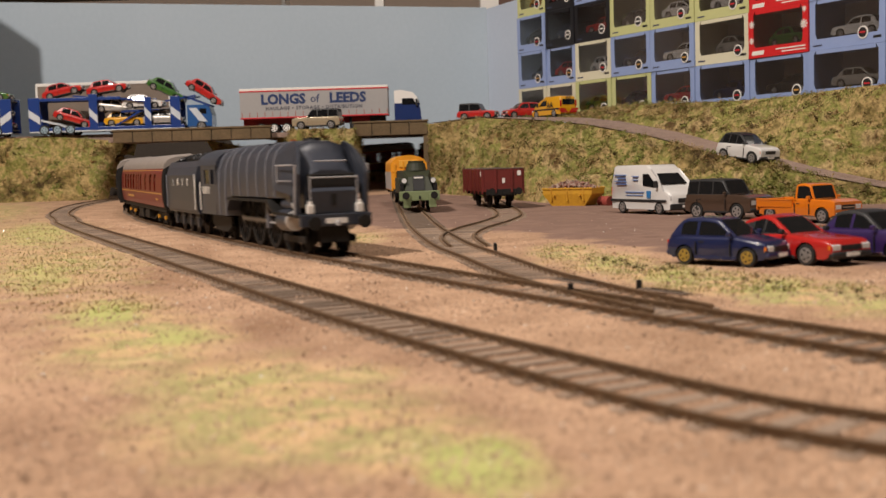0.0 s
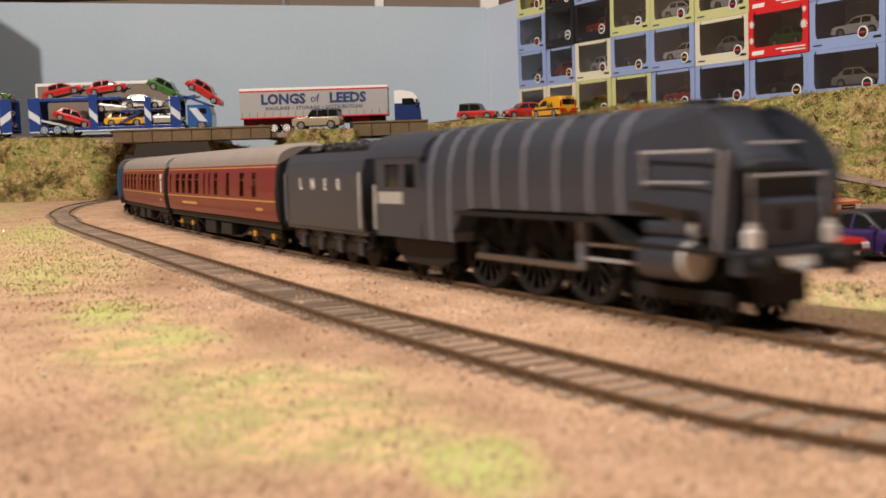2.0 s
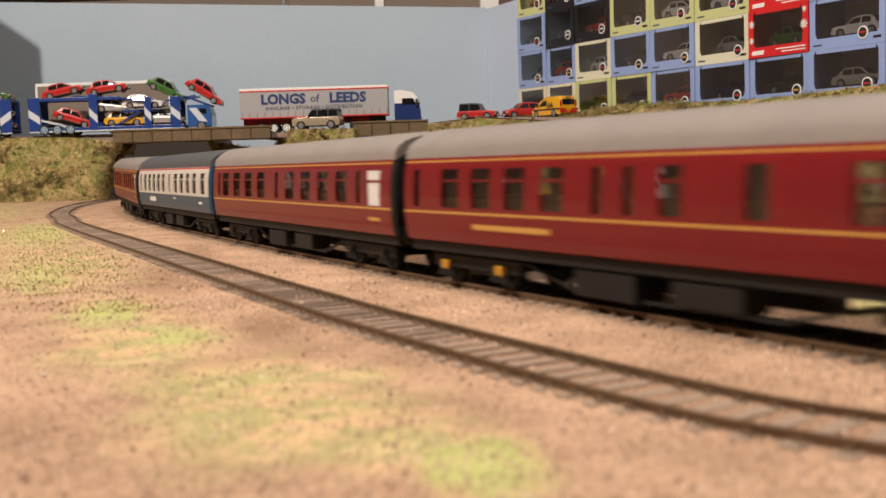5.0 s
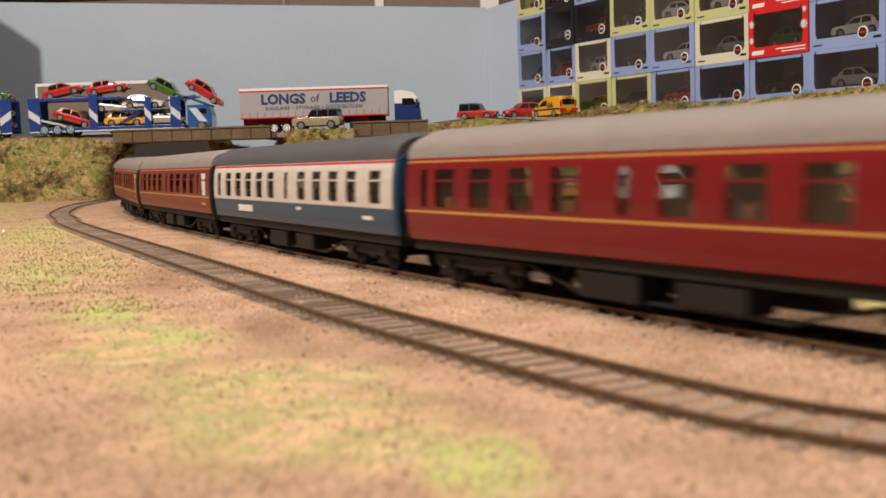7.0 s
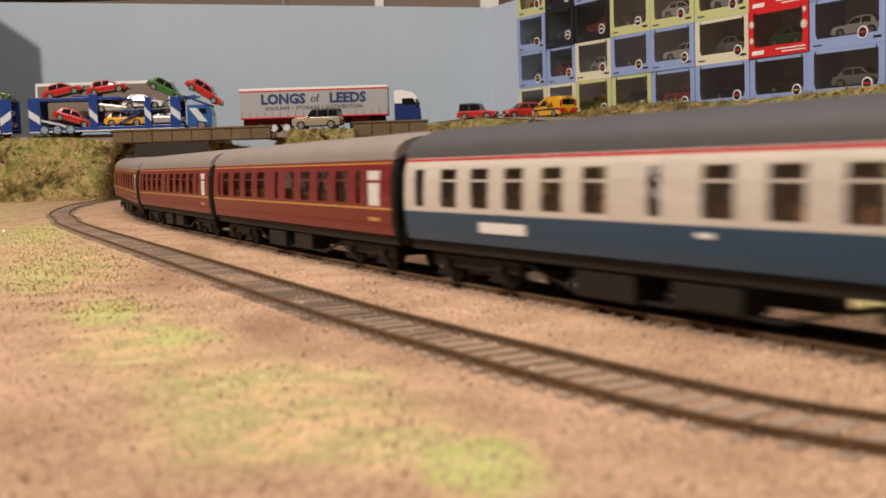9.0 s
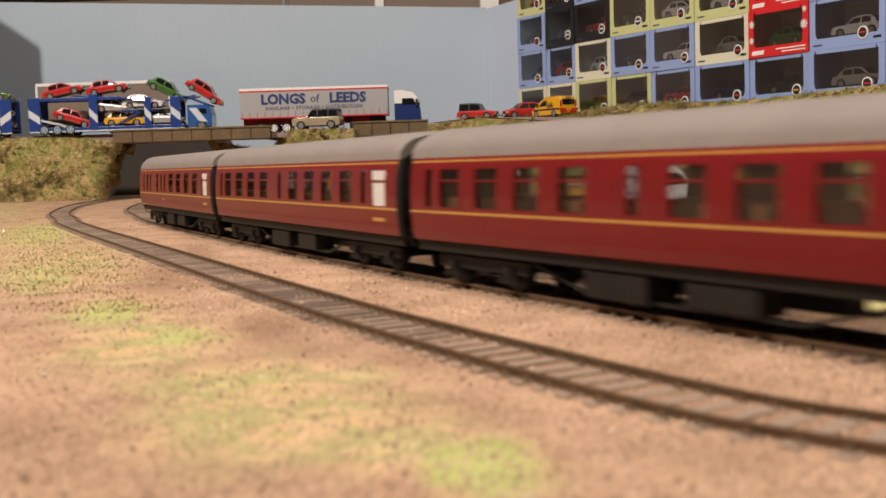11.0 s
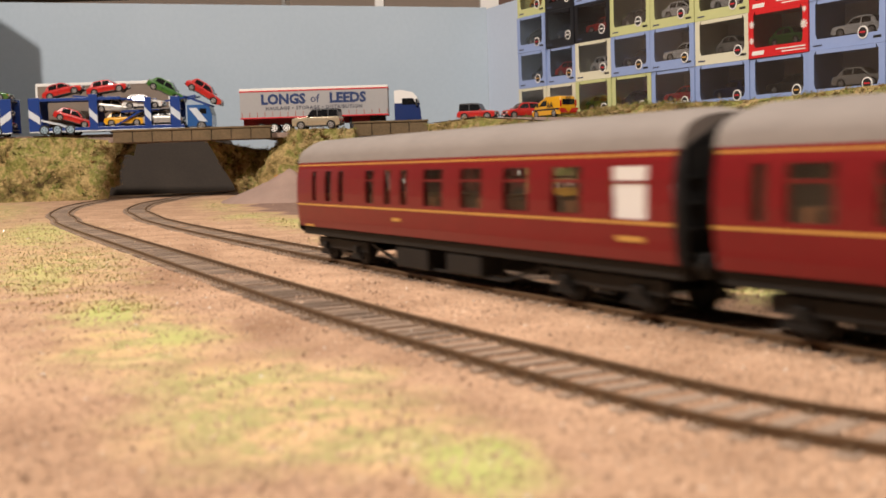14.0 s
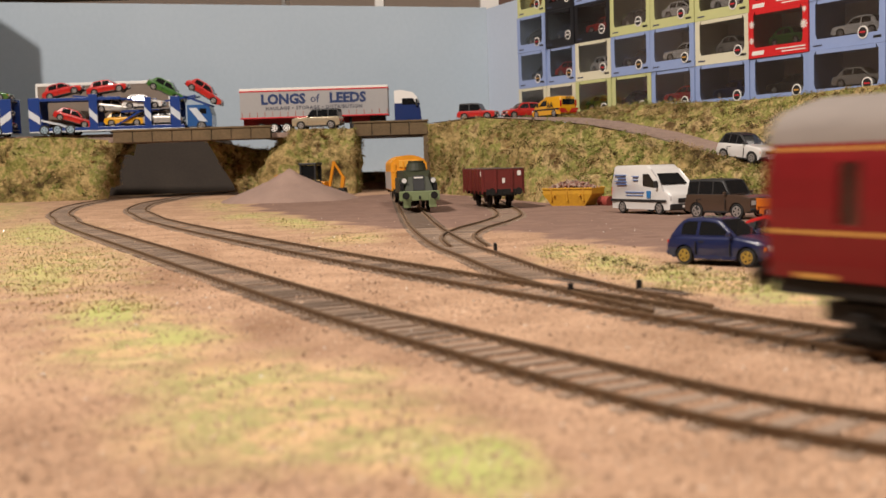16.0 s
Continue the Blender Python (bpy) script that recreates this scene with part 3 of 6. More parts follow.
def parapet(x0, x1, y, z0, z1):
    t = thing("bridge_parapet", "weathered brown concrete bridge parapet with panel joints", "parapet", P(x0, y, z0), "bridge parapets")
    n = max(3, round((x1 - x0) / 24))
    w = (x1 - x0) / n
    for i in range(n):
        part("panel", box(i * w + 0.4, (i + 1) * w - 0.4, 0, 9, 0, z1 - z0 - 2.5, 0.5), CONCRETE, t)
    part("beam", box(0, x1 - x0, 1.2, 8, 0.5, z1 - z0 - 3), SLAB, t)
    part("coping", box(-1, x1 - x0 + 1, -1.2, 10, z1 - z0 - 2.4, z1 - z0, 0.5), CONCRETE, t, "brown stone coping")
    return t


parapet(-403, -208, 1402, 75, 91)
parapet(-106, -14, 1402, 74, 92)
slab("abutment", -20, -11, 1404, 1500, 0, 74, CONCRETE, "brown concrete bridge abutment", "abutment")
slab("abutment", -110, -104, 1404, 1500, 0, 74, CONCRETE, "brown concrete bridge abutment", "abutment")

# ---- track ----


def build_track(label, line, s0, s1, near0, near1, y_dip=0.0, top=0.0):
    t = thing("railway_track", label, "railway track")
    for side in (-1, 1):
        bm = rail_mesh(line, s0, s1, side, top=top)
        for v in bm.verts:
            v.co.z += rise(v.co.y, v.co.x)
        part("rail", bm, RAIL, t, "rusty brown steel rail", smooth=True)
    me = mesh_of("sleeper", box(-1.7, 1.7, -13, 13, -1.6, 0, 0.25), SLEEPER)
    rest = bmesh.new()
    rng = random.Random(7)
    n = 0
    for s in np.arange(s0 + 4, s1 - 4, 7.4):
        p, h = line.at(s), heading(line, s)
        m = Matrix.Translation((p[0], p[1], -1.55 + rise(p[1], p[0]) + top + rng.uniform(-0.12, 0.1))) @ Matrix.Rotation(h + rng.gauss(0, 0.02), 4, "Z")
        if near0 < s < near1 and n < 150:
            n += 1
            part("sleeper", me, SLEEPER, t, at=Matrix.Translation(m.translation * MM) @ m.to_3x3().to_4x4())
        else:
            b = box(-1.7, 1.7, -13, 13, -1.6, 0)
            for v in b.verts:
                v.co = m @ v.co
            tmp = bpy.data.meshes.new("tmp")
            b.to_mesh(tmp)
            b.free()
            rest.from_mesh(tmp)
            bpy.data.meshes.remove(tmp)
    cv, cf = [], []
    for s in np.arange(s0 + 4, s1 - 4, 7.4):
        p, h = line.at(s), heading(line, s)
        c, n = math.cos(h), math.sin(h)
        for side in (-8.8, 8.8):
            for o in (-1.35, 1.35):
                i = len(cv)
                for dz in (-0.1, 0.85):
                    k = 1.0 if dz < 0 else 0.7
                    for dx, dy in ((-1.1, -0.7), (1.1, -0.7), (1.1, 0.7), (-1.1, 0.7)):
                        x, y = dx * k, side + o + dy * k
                        cv.append(Vector((p[0] + x * c - y * n, p[1] + x * n + y * c, -1.55 + rise(p[1], p[0]) + top + dz * 0.75)) * MM)
                cf += [(i, i + 1, i + 5, i + 4), (i + 1, i + 2, i + 6, i + 5), (i + 2, i + 3, i + 7, i + 6), (i + 3, i, i + 4, i + 7), (i + 4, i + 5, i + 6, i + 7)]
    me = bpy.data.meshes.new("rail_chair")
    me.from_pydata(cv, [], cf)
    me.materials.append(RAIL)
    part("rail_chair", me, RAIL, t)["kind"] = "stuff"
    ob = part("sleeper", rest, SLEEPER, t)
    ob["kind"] = "stuff"
    return t


sa, sb = line_a.s[-1], line_b.s[-1]
build_track("outer running line with rusty rails on brown sleepers", line_a, 0, sa, sa - 1350, sa - 60)
S_NEAR = line_b.s_of_y(222)
build_track("inner running line with rusty rails on brown sleepers", line_b, S_NEAR - 2100, S_NEAR + 900, S_NEAR - 1000, S_NEAR + 80)
siding_1 = Bezier([(62, 292), (46, 340), (30, 400), (18, 470), (5, 545), (-5, 640), (-13, 740), (-19, 840), (-26, 960), (-40, 1200), (-52, 1420)])
build_track("short siding into the yard with sunken sleepers", siding_1, 0, siding_1.s[-1], 60, 420, top=-0.1)
siding_2 = Bezier([(18, 470), (14, 520), (10, 570), (9, 620), (18, 680), (35, 745), (48, 815), (52, 900), (50, 1000), (45, 1110), (40, 1160)])
build_track("curved wagon siding half sunk in the yard", siding_2, 70, siding_2.s[-1], 80, 300, top=-0.15)


# slots of the point mechanism beside the blades, and the stop bar across the yard crossing
for x, y, l, turn in ((44, 372, 26, -62), (66, 338, 20, -60)):
    pm = thing("point_mechanism", "dark slotted point mechanism between the rails", "point mechanism", P(x, y, -1.75, 0, 0, turn), "point mechanisms")
    part("cover", box(-l / 2, l / 2, -2.2, 2.2, 0, 0.5, 0.15), SLEEPER, pm)
    part("slot", box(-l / 2 + 2, l / 2 - 2, -1.1, 0.2, 0.5, 0.62), BLACK, pm, "dark slot")
    part("rod", box(-l / 2 + 3, l / 2 - 3, 1.0, 1.6, 0.5, 0.8), RAIL, pm)


# loose grains and sown fibres on the ground
def in_view(rng, y0, y1):
    y = y0 * (y1 / y0) ** rng.random()
    return rng.uniform(-0.44, 0.42) * y, y


def grains(n, seed):
    rng = random.Random(seed)
    verts, faces = [], []
    for _ in range(n):
        x, y = in_view(rng, 110, 1250)
        if yard_amount(x, y) > 0.3 and rng.random() < 0.96:
            continue
        r = rng.uniform(0.2, 0.6) * (1 if rng.random() < 0.94 else 1.9) * (0.8 if y < 300 else 1)
        z = ground_height(x, y)
        a = rng.random() * 6.283
        i = len(verts)
        for k in range(3):
            verts.append(Vector((x + r * math.cos(a + k * 2.1), y + r * math.sin(a + k * 2.1), z - 0.1)) * MM)
        verts.append(Vector((x + rng.uniform(-0.3, 0.3) * r, y + rng.uniform(-0.3, 0.3) * r, z + r * rng.uniform(0.45, 1.0))) * MM)
        faces += [(i, i + 1, i + 3), (i + 1, i + 2, i + 3), (i + 2, i, i + 3)]
    me = bpy.data.meshes.new("ballast_grains")
    me.from_pydata(verts, [], faces)
    me.materials.append(mat("ballast_grain", (0.22, 0.14, 0.09), (0.62, 0.44, 0.31), rough=0.85, grain=900, island=0.6, mix=0.25, spec=0.3))
    tagged(new("ballast_grains", me), "loose sandy ballast grains on the ground", "ballast", kind="stuff")


grains(60000, 31)
# pale glossy chips added to imitate sparkle on the grass fibres
rng = random.Random(77)
verts, faces = [], []
for _ in range(260):
    x, y = in_view(rng, 130, 900)
    r, z, a = rng.uniform(0.2, 0.5) * (0.8 + y / 1400), ground_height(x, y), rng.random() * 6.283
    i = len(verts)
    verts += [Vector((x + r * math.cos(a + k * 2.1), y + r * math.sin(a + k * 2.1), z + 0.3 * (k == 1))) * MM for k in range(3)] + [Vector((x, y, z + r * 1.1)) * MM]
    faces += [(i, i + 1, i + 3), (i + 1, i + 2, i + 3), (i + 2, i, i + 3)]
me = bpy.data.meshes.new("pale_chips")
me.from_pydata(verts, [], faces)
me.materials.append(mat("glint_chip", (0.85, 0.80, 0.72), (0.75, 0.68, 0.58), rough=0.15, island=0.5))
tagged(new("pale_chips", me), "pale glossy chips put in for glints of grass fibres", "chips", kind="stuff")


def on_ground(threshold, seed):
    def f(rng):
        for _ in range(25):
            x, y = in_view(rng, 330, 1300)
            g = sown(x, y) * (1 - yard_amount(x, y)) + 0.35 * noise.noise(Vector((x * 0.05, y * 0.05, seed)))
            if g > threshold and abs(NEARA - np.array((x, y))).sum(1).min() > 18 and abs(NEARB - np.array((x, y))).sum(1).min() > 18:
                return (x, y, ground_height(x, y)), 1.0
        return None
    return f


PALEGREEN = turf("pale_green_fibre", ((0.204, 0.204, 0.064), (0.306, 0.297, 0.102), (0.246, 0.272, 0.076)), 60, 4.0)
PALESTRAW = turf("pale_straw_fibre", ((0.306, 0.216, 0.099), (0.468, 0.342, 0.171), (0.378, 0.315, 0.135)), 60, 7.0)
tufts("grass", on_ground(0.5, 1), 4500, 1.0, PALEGREEN, "short green turf fibres on the ground", 41, width=0.35)
tufts("grass", on_ground(0.32, 5), 6000, 1.1, PALESTRAW, "short straw-coloured fibres on the ground", 42, width=0.35)

clumps("scrub", lambda rng: (lambda u: ((60 + 62 * u + rng.gauss(0, 6), 470 - 165 * u ** 0.8 + rng.gauss(0, 9), -1.9), 1.0))(rng.random()), 60, 1.7, SCRUB, "small dark weeds in the grass strip by the yard", 51)
clumps("scrub", on_ground(0.35, 9), 35, 1.2, RUST, "small brown weeds in the sown grass", 52)

# ---- the train ----
def side_y(z, hw=17.3):
    """Half width of a coach at height z: slight tumblehome below the waist, drawn in at the cantrail."""
    pts = [(12.5, hw - 1.6), (17, hw - 0.6), (22, hw - 0.1), (28, hw), (34, hw - 0.3), (38, hw - 0.9), (41, hw - 1.8)]
    return float(np.interp(z, [p[0] for p in pts], [p[1] for p in pts]))


def roof_ring(x, hw=15.6, base=40.6, top=50.4, n=14, drop=0.0):
    out = []
    for i in range(n + 1):
        a = math.pi * i / n
        out.append((x, -hw * math.copysign(abs(math.cos(a)) ** 0.75, math.cos(a)), base + (top - base - drop) * math.sin(a) ** 0.85))
    return out


def coach_side(bm, panes, L, sgn, z_lo, z_hi, levels):
    """One body side with real window openings; panes are (x0, x1, z0, z1)."""
    xs = sorted({-L / 2, L / 2, *[p[0] for p in panes], *[p[1] for p in panes]})
    zs = sorted({z_lo, z_hi, *[z for z in levels if z_lo < z < z_hi], *[p[2] for p in panes], *[p[3] for p in panes]})
    zs = [z for z in zs if z_lo <= z <= z_hi]
    vert = {}

    def v(x, z, inset=0.0):
        k = (round(x, 3), round(z, 3), inset)
        if k not in vert:
            vert[k] = bm.verts.new((x, sgn * (side_y(z) - inset), z))
        return vert[k]

    def hole(x, z):
        return any(p[0] < x < p[1] and p[2] < z < p[3] for p in panes)

    for x0, x1 in zip(xs, xs[1:]):
        for z0, z1 in zip(zs, zs[1:]):
            if not hole((x0 + x1) / 2, (z0 + z1) / 2):
                bm.faces.new((v(x0, z0), v(x1, z0), v(x1, z1), v(x0, z1)))
    for p in panes:
        a, b, c, d = [(p[0], p[2]), (p[1], p[2]), (p[1], p[3]), (p[0], p[3])]
        for (xa, za), (xb, zb) in ((a, b), (b, c), (c, d), (d, a)):
            if z_lo <= min(za, zb) and max(za, zb) <= z_hi:
                bm.faces.new((v(xa, za), v(xb, zb), v(xb, zb, 0.7), v(xa, za, 0.7)))
    return bm


def wheel_mesh(r, spokes=0):
    if not spokes:
        bm = cyl(r, 2.2, T(0, 0, 0, 90), 20)
        cyl(r + 0.7, 0.6, T(0, 0.9, 0, 90), 20, bm=bm)
        cyl(r * 0.3, 3.0, T(0, 0, 0, 90), 10, bm=bm)
        for k in range(4):
            a = k * math.pi / 2
            cyl(r * 0.13, 2.6, T(0.55 * r * math.cos(a), 0, 0.55 * r * math.sin(a), 90), 6, bm=bm)
        return bm
    bm = bmesh.new()
    n = 28
    rings = []
    for rr, y in ((r, -1.1), (r, 0.9), (r + 0.8, 1.0), (r + 0.8, 1.5), (r * 0.86, 1.5), (r * 0.86, -1.1)):
        rings.append([(rr * math.cos(6.2832 * i / n), y, rr * math.sin(6.2832 * i / n)) for i in range(n)])
    loft(rings + [rings[0]], bm=bm, caps=False)
    cyl(r * 0.2, 2.4, T(0, 0, 0, 90), 14, bm=bm)
    for k in range(spokes):
        a = 6.2832 * k / spokes
        q = Matrix.Rotation(-a, 4, "Y")
        bmesh.ops.create_cube(bm, size=1, matrix=q @ Matrix.Translation((r * 0.52, 0, 0)) @ Matrix.Diagonal((r * 0.76, 1.3, 0.9, 1)))
    box(-r * 0.16, r * 0.42, -2.0, -0.6, -r * 0.14, r * 0.14, 0.2, bm=bm)
    return bm


COACH_WHEEL = mesh_of("wheel", wheel_mesh(6.0), UNDER)
WHEELS = []   # (wheel, thing, radius)


def add_wheel(parent, owner, x, z, r, mesh, y=-8.3, flip=False):
    w = part("wheel", mesh, UNDER, parent, at=P(x, y, z, 0, 0, 180 if flip else 0))
    WHEELS.append((w, owner, r, Vector((x, y, z)), flip))
    return w


def bogie(t, x, axle_col, wb=34.0):
    b = part("bogie", box(x - 27, x + 27, -11.8, -10.2, 5.2, 9.5, 0.5), UNDER, t)
    bm = box(x - 27, x + 27, 10.2, 11.8, 5.2, 9.5, 0.5)
    box(x - 4, x + 4, -11, 11, 4, 11, bm=bm)
    box(x - 26, x + 26, -9, 9, 9, 11.5, bm=bm)
    for sx in (-17, 17):
        for sy in (-12.2, 12.2):
            for k in range(5):
                box(x + sx - 6 + k * 0.7, x + sx + 6 - k * 0.7, sy - 0.6, sy + 0.6, 2.6 + k * 0.55, 3.0 + k * 0.55, bm=bm)
    part("bogie_frame", bm, UNDER, b)
    for sx in (-17, 17):
        part("axlebox", box(x + sx - 1.7, x + sx + 1.7, -13.4, -11.4, 4.7, 7.6, 0.4), axle_col, b)
        part("axlebox", box(x + sx - 1.7, x + sx + 1.7, 11.4, 13.4, 4.7, 7.6, 0.4), axle_col, b)
        part("axle", cyl(1.0, 20, T(x + sx, 0, 6, 90), 8), UNDER, b)
        for y in (-8.3, 8.3):
            add_wheel(b, t, x + sx, 6.0, 6.0, COACH_WHEEL, y, y > 0)


def text_mesh(words, size, spacing=1.0, weight=0.0):
    """Built-in lettering as a mesh of its own, centred, size in millimetres."""
    cu = bpy.data.curves.new("lettering", "FONT")
    cu.body, cu.size, cu.align_x, cu.align_y = words, size * MM, "CENTER", "CENTER"
    cu.space_character = spacing
    cu.extrude = 0.00005
    cu.offset = weight * MM
    cu.resolution_u = 2
    ob = bpy.data.objects.new("lettering", cu)
    me = bpy.data.meshes.new_from_object(ob)
    bpy.data.objects.remove(ob)
    bpy.data.curves.remove(cu)
    me.materials.clear()
    return me


def lettering(words, size, material, parent, at, name="lettering", spacing=1.0, weight=0.0):
    me = text_mesh(words, size, spacing, weight)
    me.materials.append(material)
    ob = new(name, me)
    ob.parent = parent
    ob.matrix_basis = at
    return ob


def build_coach(label, scheme, windows, blind=None, axle=None, guard=False, name="passenger_coach", stripes=()):
    L = 258.0
    t = thing(name, label, "railway coach", group="coaches of the train")
    lo, hi = (MAROON, MAROON) if scheme == "maroon" else (BLUE, GREYWHITE)
    panes = windows
    split = 23.4
    for sgn in (-1, 1):
        bm = coach_side(bmesh.new(), panes, L, sgn, 14.0, split, (17, 22))
        part("lower_side", bm, lo, t, smooth=False)
        bm = coach_side(bmesh.new(), panes, L, sgn, split, 41, (28, 34, 38))
        part("upper_side", bm, hi, t)
        if scheme == "maroon":
            part("waist_line", box(-L / 2, L / 2, sgn * side_y(23.4) - 0.12, sgn * side_y(23.4) + 0.12, 23.0, 23.7), LINING, t, "yellow lining")
            part("cantrail_line", box(-L / 2, L / 2, sgn * side_y(39.6) - 0.12, sgn * side_y(39.6) + 0.12, 39.3, 39.9), LINING, t, "yellow lining")
        else:
            part("cantrail_line", box(-L / 2, L / 2, sgn * side_y(40) - 0.12, sgn * side_y(40) + 0.14, 39.6, 40.5), REDLINE, t, "red line")
        for i, p in enumerate(panes):
            zc = p[3] - (p[3] - p[2]) * 0.3
            y = sgn * (side_y(30) - 0.75)
            pane = part("window_pane", box(p[0], p[1], y - 0.05, y + 0.05, p[2], p[3]), WHITE if blind and i in blind else CLEAR, t, "whitened window" if blind and i in blind else "")
            if p[1] - p[0] > 7:
                fr = box(p[0], p[1], y - 0.3, y + 0.3, zc - 0.35, zc + 0.35)
                part("window_bar", fr, hi if scheme != "maroon" else MAROON, pane)
    for sx in (-1, 1):
        bm = loft([[(sx * L / 2, -side_y(z), z) for z in (14, 20, 28, 36, 41)] + [(sx * L / 2, 0, 49)] + [(sx * L / 2, side_y(z), z) for z in (41, 36, 28, 20, 14)],
                   [(sx * (L / 2 + 1.4), -side_y(z) * 0.93, z) for z in (14, 20, 28, 36, 41)] + [(sx * (L / 2 + 1.4), 0, 48.5)] + [(sx * (L / 2 + 1.4), side_y(z) * 0.93, z) for z in (41, 36, 28, 20, 14)]])
        part("end_wall", bm, BLACK if scheme == "maroon" else BLUE, t, "black coach end" if scheme == "maroon" else "")
        bm = box(sx * (L / 2 + 3.2) - 2.2, sx * (L / 2 + 3.2) + 2.2, -6, 6, 13, 40, 0.6)
        for k in range(4):
            box(sx * (L / 2 + 1.8 + k * 1.1) - 0.3, sx * (L / 2 + 1.8 + k * 1.1) + 0.3, -6.8, 6.8, 12.6, 40.8, bm=bm)
        part("gangway", bm, BLACK, t, "black bellows gangway")
        for y in (-11.5, 11.5):
            b = cyl(1.1, 6, T(sx * (L / 2 + 3), y, 14, 0, 90), 10)
            cyl(3.2, 0.8, T(sx * (L / 2 + 6), y, 14, 0, 90), 16, bm=b)
            part("buffer", b, UNDER, t)
        bm = cyl(0.5, 28, T(sx * (L / 2 + 1.8), -10, 27), 6)
        for k in range(4):
            box(sx * (L / 2 + 1.6) - 1.2, sx * (L / 2 + 1.6) + 1.2, -13.5, -9, 16 + 6 * k, 16.6 + 6 * k, bm=bm)
        part("end_steps", bm, UNDER, t)
    rings = [roof_ring(-L / 2 - 1, drop=1.5), roof_ring(-L / 2 + 5)] + [roof_ring(x) for x in np.linspace(-L / 2 + 20, L / 2 - 20, 8)] + [roof_ring(L / 2 - 5), roof_ring(L / 2 + 1, drop=1.5)]
    part("roof", loft(rings), ROOFGREY if scheme == "maroon" else ROOFDARK, t, smooth=True)
    for x in np.linspace(-L / 2 + 18, L / 2 - 18, 11):
        part("roof_vent", box(x - 2.2, x + 2.2, 3.5, 7.0, 48.6, 50.8, 0.6), ROOFGREY if scheme == "maroon" else ROOFDARK, t)
    part("solebar", box(-L / 2, L / 2, -14.6, 14.6, 10.4, 13.9, 0.3), UNDER, t)
    bm = box(-34, -8, -14, -4, 2.6, 10, 0.6)
    box(6, 30, -14, -5, 3.5, 10, 0.6, bm=bm)
    box(-30, 36, 4, 13, 3.2, 10, 0.6, bm=bm)
    part("underframe_box", bm, UNDER, t)
    bm = bmesh.new()
    for y in (-11, 11):
        for x0, z0, x1, z1 in ((-62, 9, -36, 3), (-36, 3, 40, 3), (40, 3, 64, 9)):
            d = Vector((x1 - x0, 0, z1 - z0))
            bmesh.ops.create_cube(bm, size=1, matrix=Matrix.Translation(((x0 + x1) / 2, y, (z0 + z1) / 2)) @ d.to_track_quat("X", "Z").to_matrix().to_4x4() @ Matrix.Diagonal((d.length, 0.9, 0.9, 1)))
    part("truss_rod", bm, UNDER, t)
    for x in (-92, 92):
        bogie(t, x, axle or UNDER)
    bm = box(-L / 2 + 4, L / 2 - 4, -15, 15, 12.6, 13.4)
    part("carriage_floor", bm, UNDER, t)
    if not guard:
        for x in np.arange(-L / 2 + 24, L / 2 - 20, 17.0):
            bm = box(x - 1.6, x + 1.6, -14.5, -3, 13.4, 28, 0.6)
            box(x - 4.5, x + 4.5, -14.5, -3, 13.4, 19, 0.6, bm=bm)
            box(x - 1.6, x + 1.6, 3, 14.5, 13.4, 28, 0.6, bm=bm)
            part("seat", bm, SEAT, t)
    else:
        part("partition", box(-L / 2 + 6, L / 2 - 6, 0.4, 1.0, 13.4, 40), SEAT, t)
    for x, w, z, h, m in stripes:
        part("painted_lettering", box(x - w / 2, x + w / 2, -side_y(z) - 0.16, -side_y(z) + 0.1, z - h / 2, z + h / 2), m, t)
    return t


def win(c, w=11.5, lo=25.0, hi=37.0):
    return (c - w / 2, c + w / 2, lo, hi)


open_windows = [win(-116, 4)] + [win(-102 + 22.4 * i, 12.5) for i in range(4)] + [win(-9, 4.5)] + [win(11 + 22.4 * i, 12.5) for i in range(4)] + [win(97, 4.5), win(112, 13, 24.2)]
blue_windows = [win(-118 + 0, 6.5)] + [win(-98 + 19.5 * i, 10.5) for i in range(5)] + [win(4, 5)] + [win(26 + 20.5 * i, 10.5) for i in range(4)] + [win(112, 11)]
brake_windows = [win(-120 + 0, 4)] + [win(-97 + 19.2 * i, 11) for i in range(4)] + [win(-19, 4), win(-6, 4), win(10, 8), win(38, 7), win(68, 9), win(92, 8)]
guard_windows = [win(-108, 4.5), win(-92, 6.5), win(-78, 5), win(-49, 7.5), win(-33, 5.5), win(-19, 5.5), win(4, 14), win(30.5, 14), win(57.5, 14), win(84, 14), win(112, 14, 24.2)]
coach_1 = build_coach("maroon brake coach with yellow lining and grey roof", "maroon", brake_windows, axle=AXLEYELLOW, guard=False,
                      stripes=((-62, 42, 19.4, 1.6, LINING), (100, 12, 19.2, 1.3, LINING)))
coach_2 = build_coach("maroon open coach with one whitened end window", "maroon", open_windows, blind={len(open_windows) - 1}, stripes=((112, 11, 19.4, 1.3, LINING),))
coach_3 = build_coach("blue and pale grey coach with dark roof", "blue", blue_windows, stripes=((-66, 26, 19.4, 3.2, WHITE), (22, 6, 21.2, 1.2, WHITE), (104, 10, 19.6, 1.4, WHITE)))
coach_4 = build_coach("maroon open coach with one whitened end window", "maroon", open_windows, blind={len(open_windows) - 1}, stripes=((112, 11, 19.4, 1.3, LINING),))
coach_5 = build_coach("maroon open coach with one whitened end window", "maroon", open_windows, blind={len(open_windows) - 1}, stripes=((112, 11, 19.4, 1.3, LINING),))
coach_6 = build_coach("maroon brake coach at the train's tail, whitened end window", "maroon", guard_windows, blind={len(guard_windows) - 1},
                      stripes=((112, 11, 19.4, 1.3, LINING), (-26, 7, 19.6, 1.2, LINING), (-117, 10, 14.6, 0.9, LINING)))


RODS = []
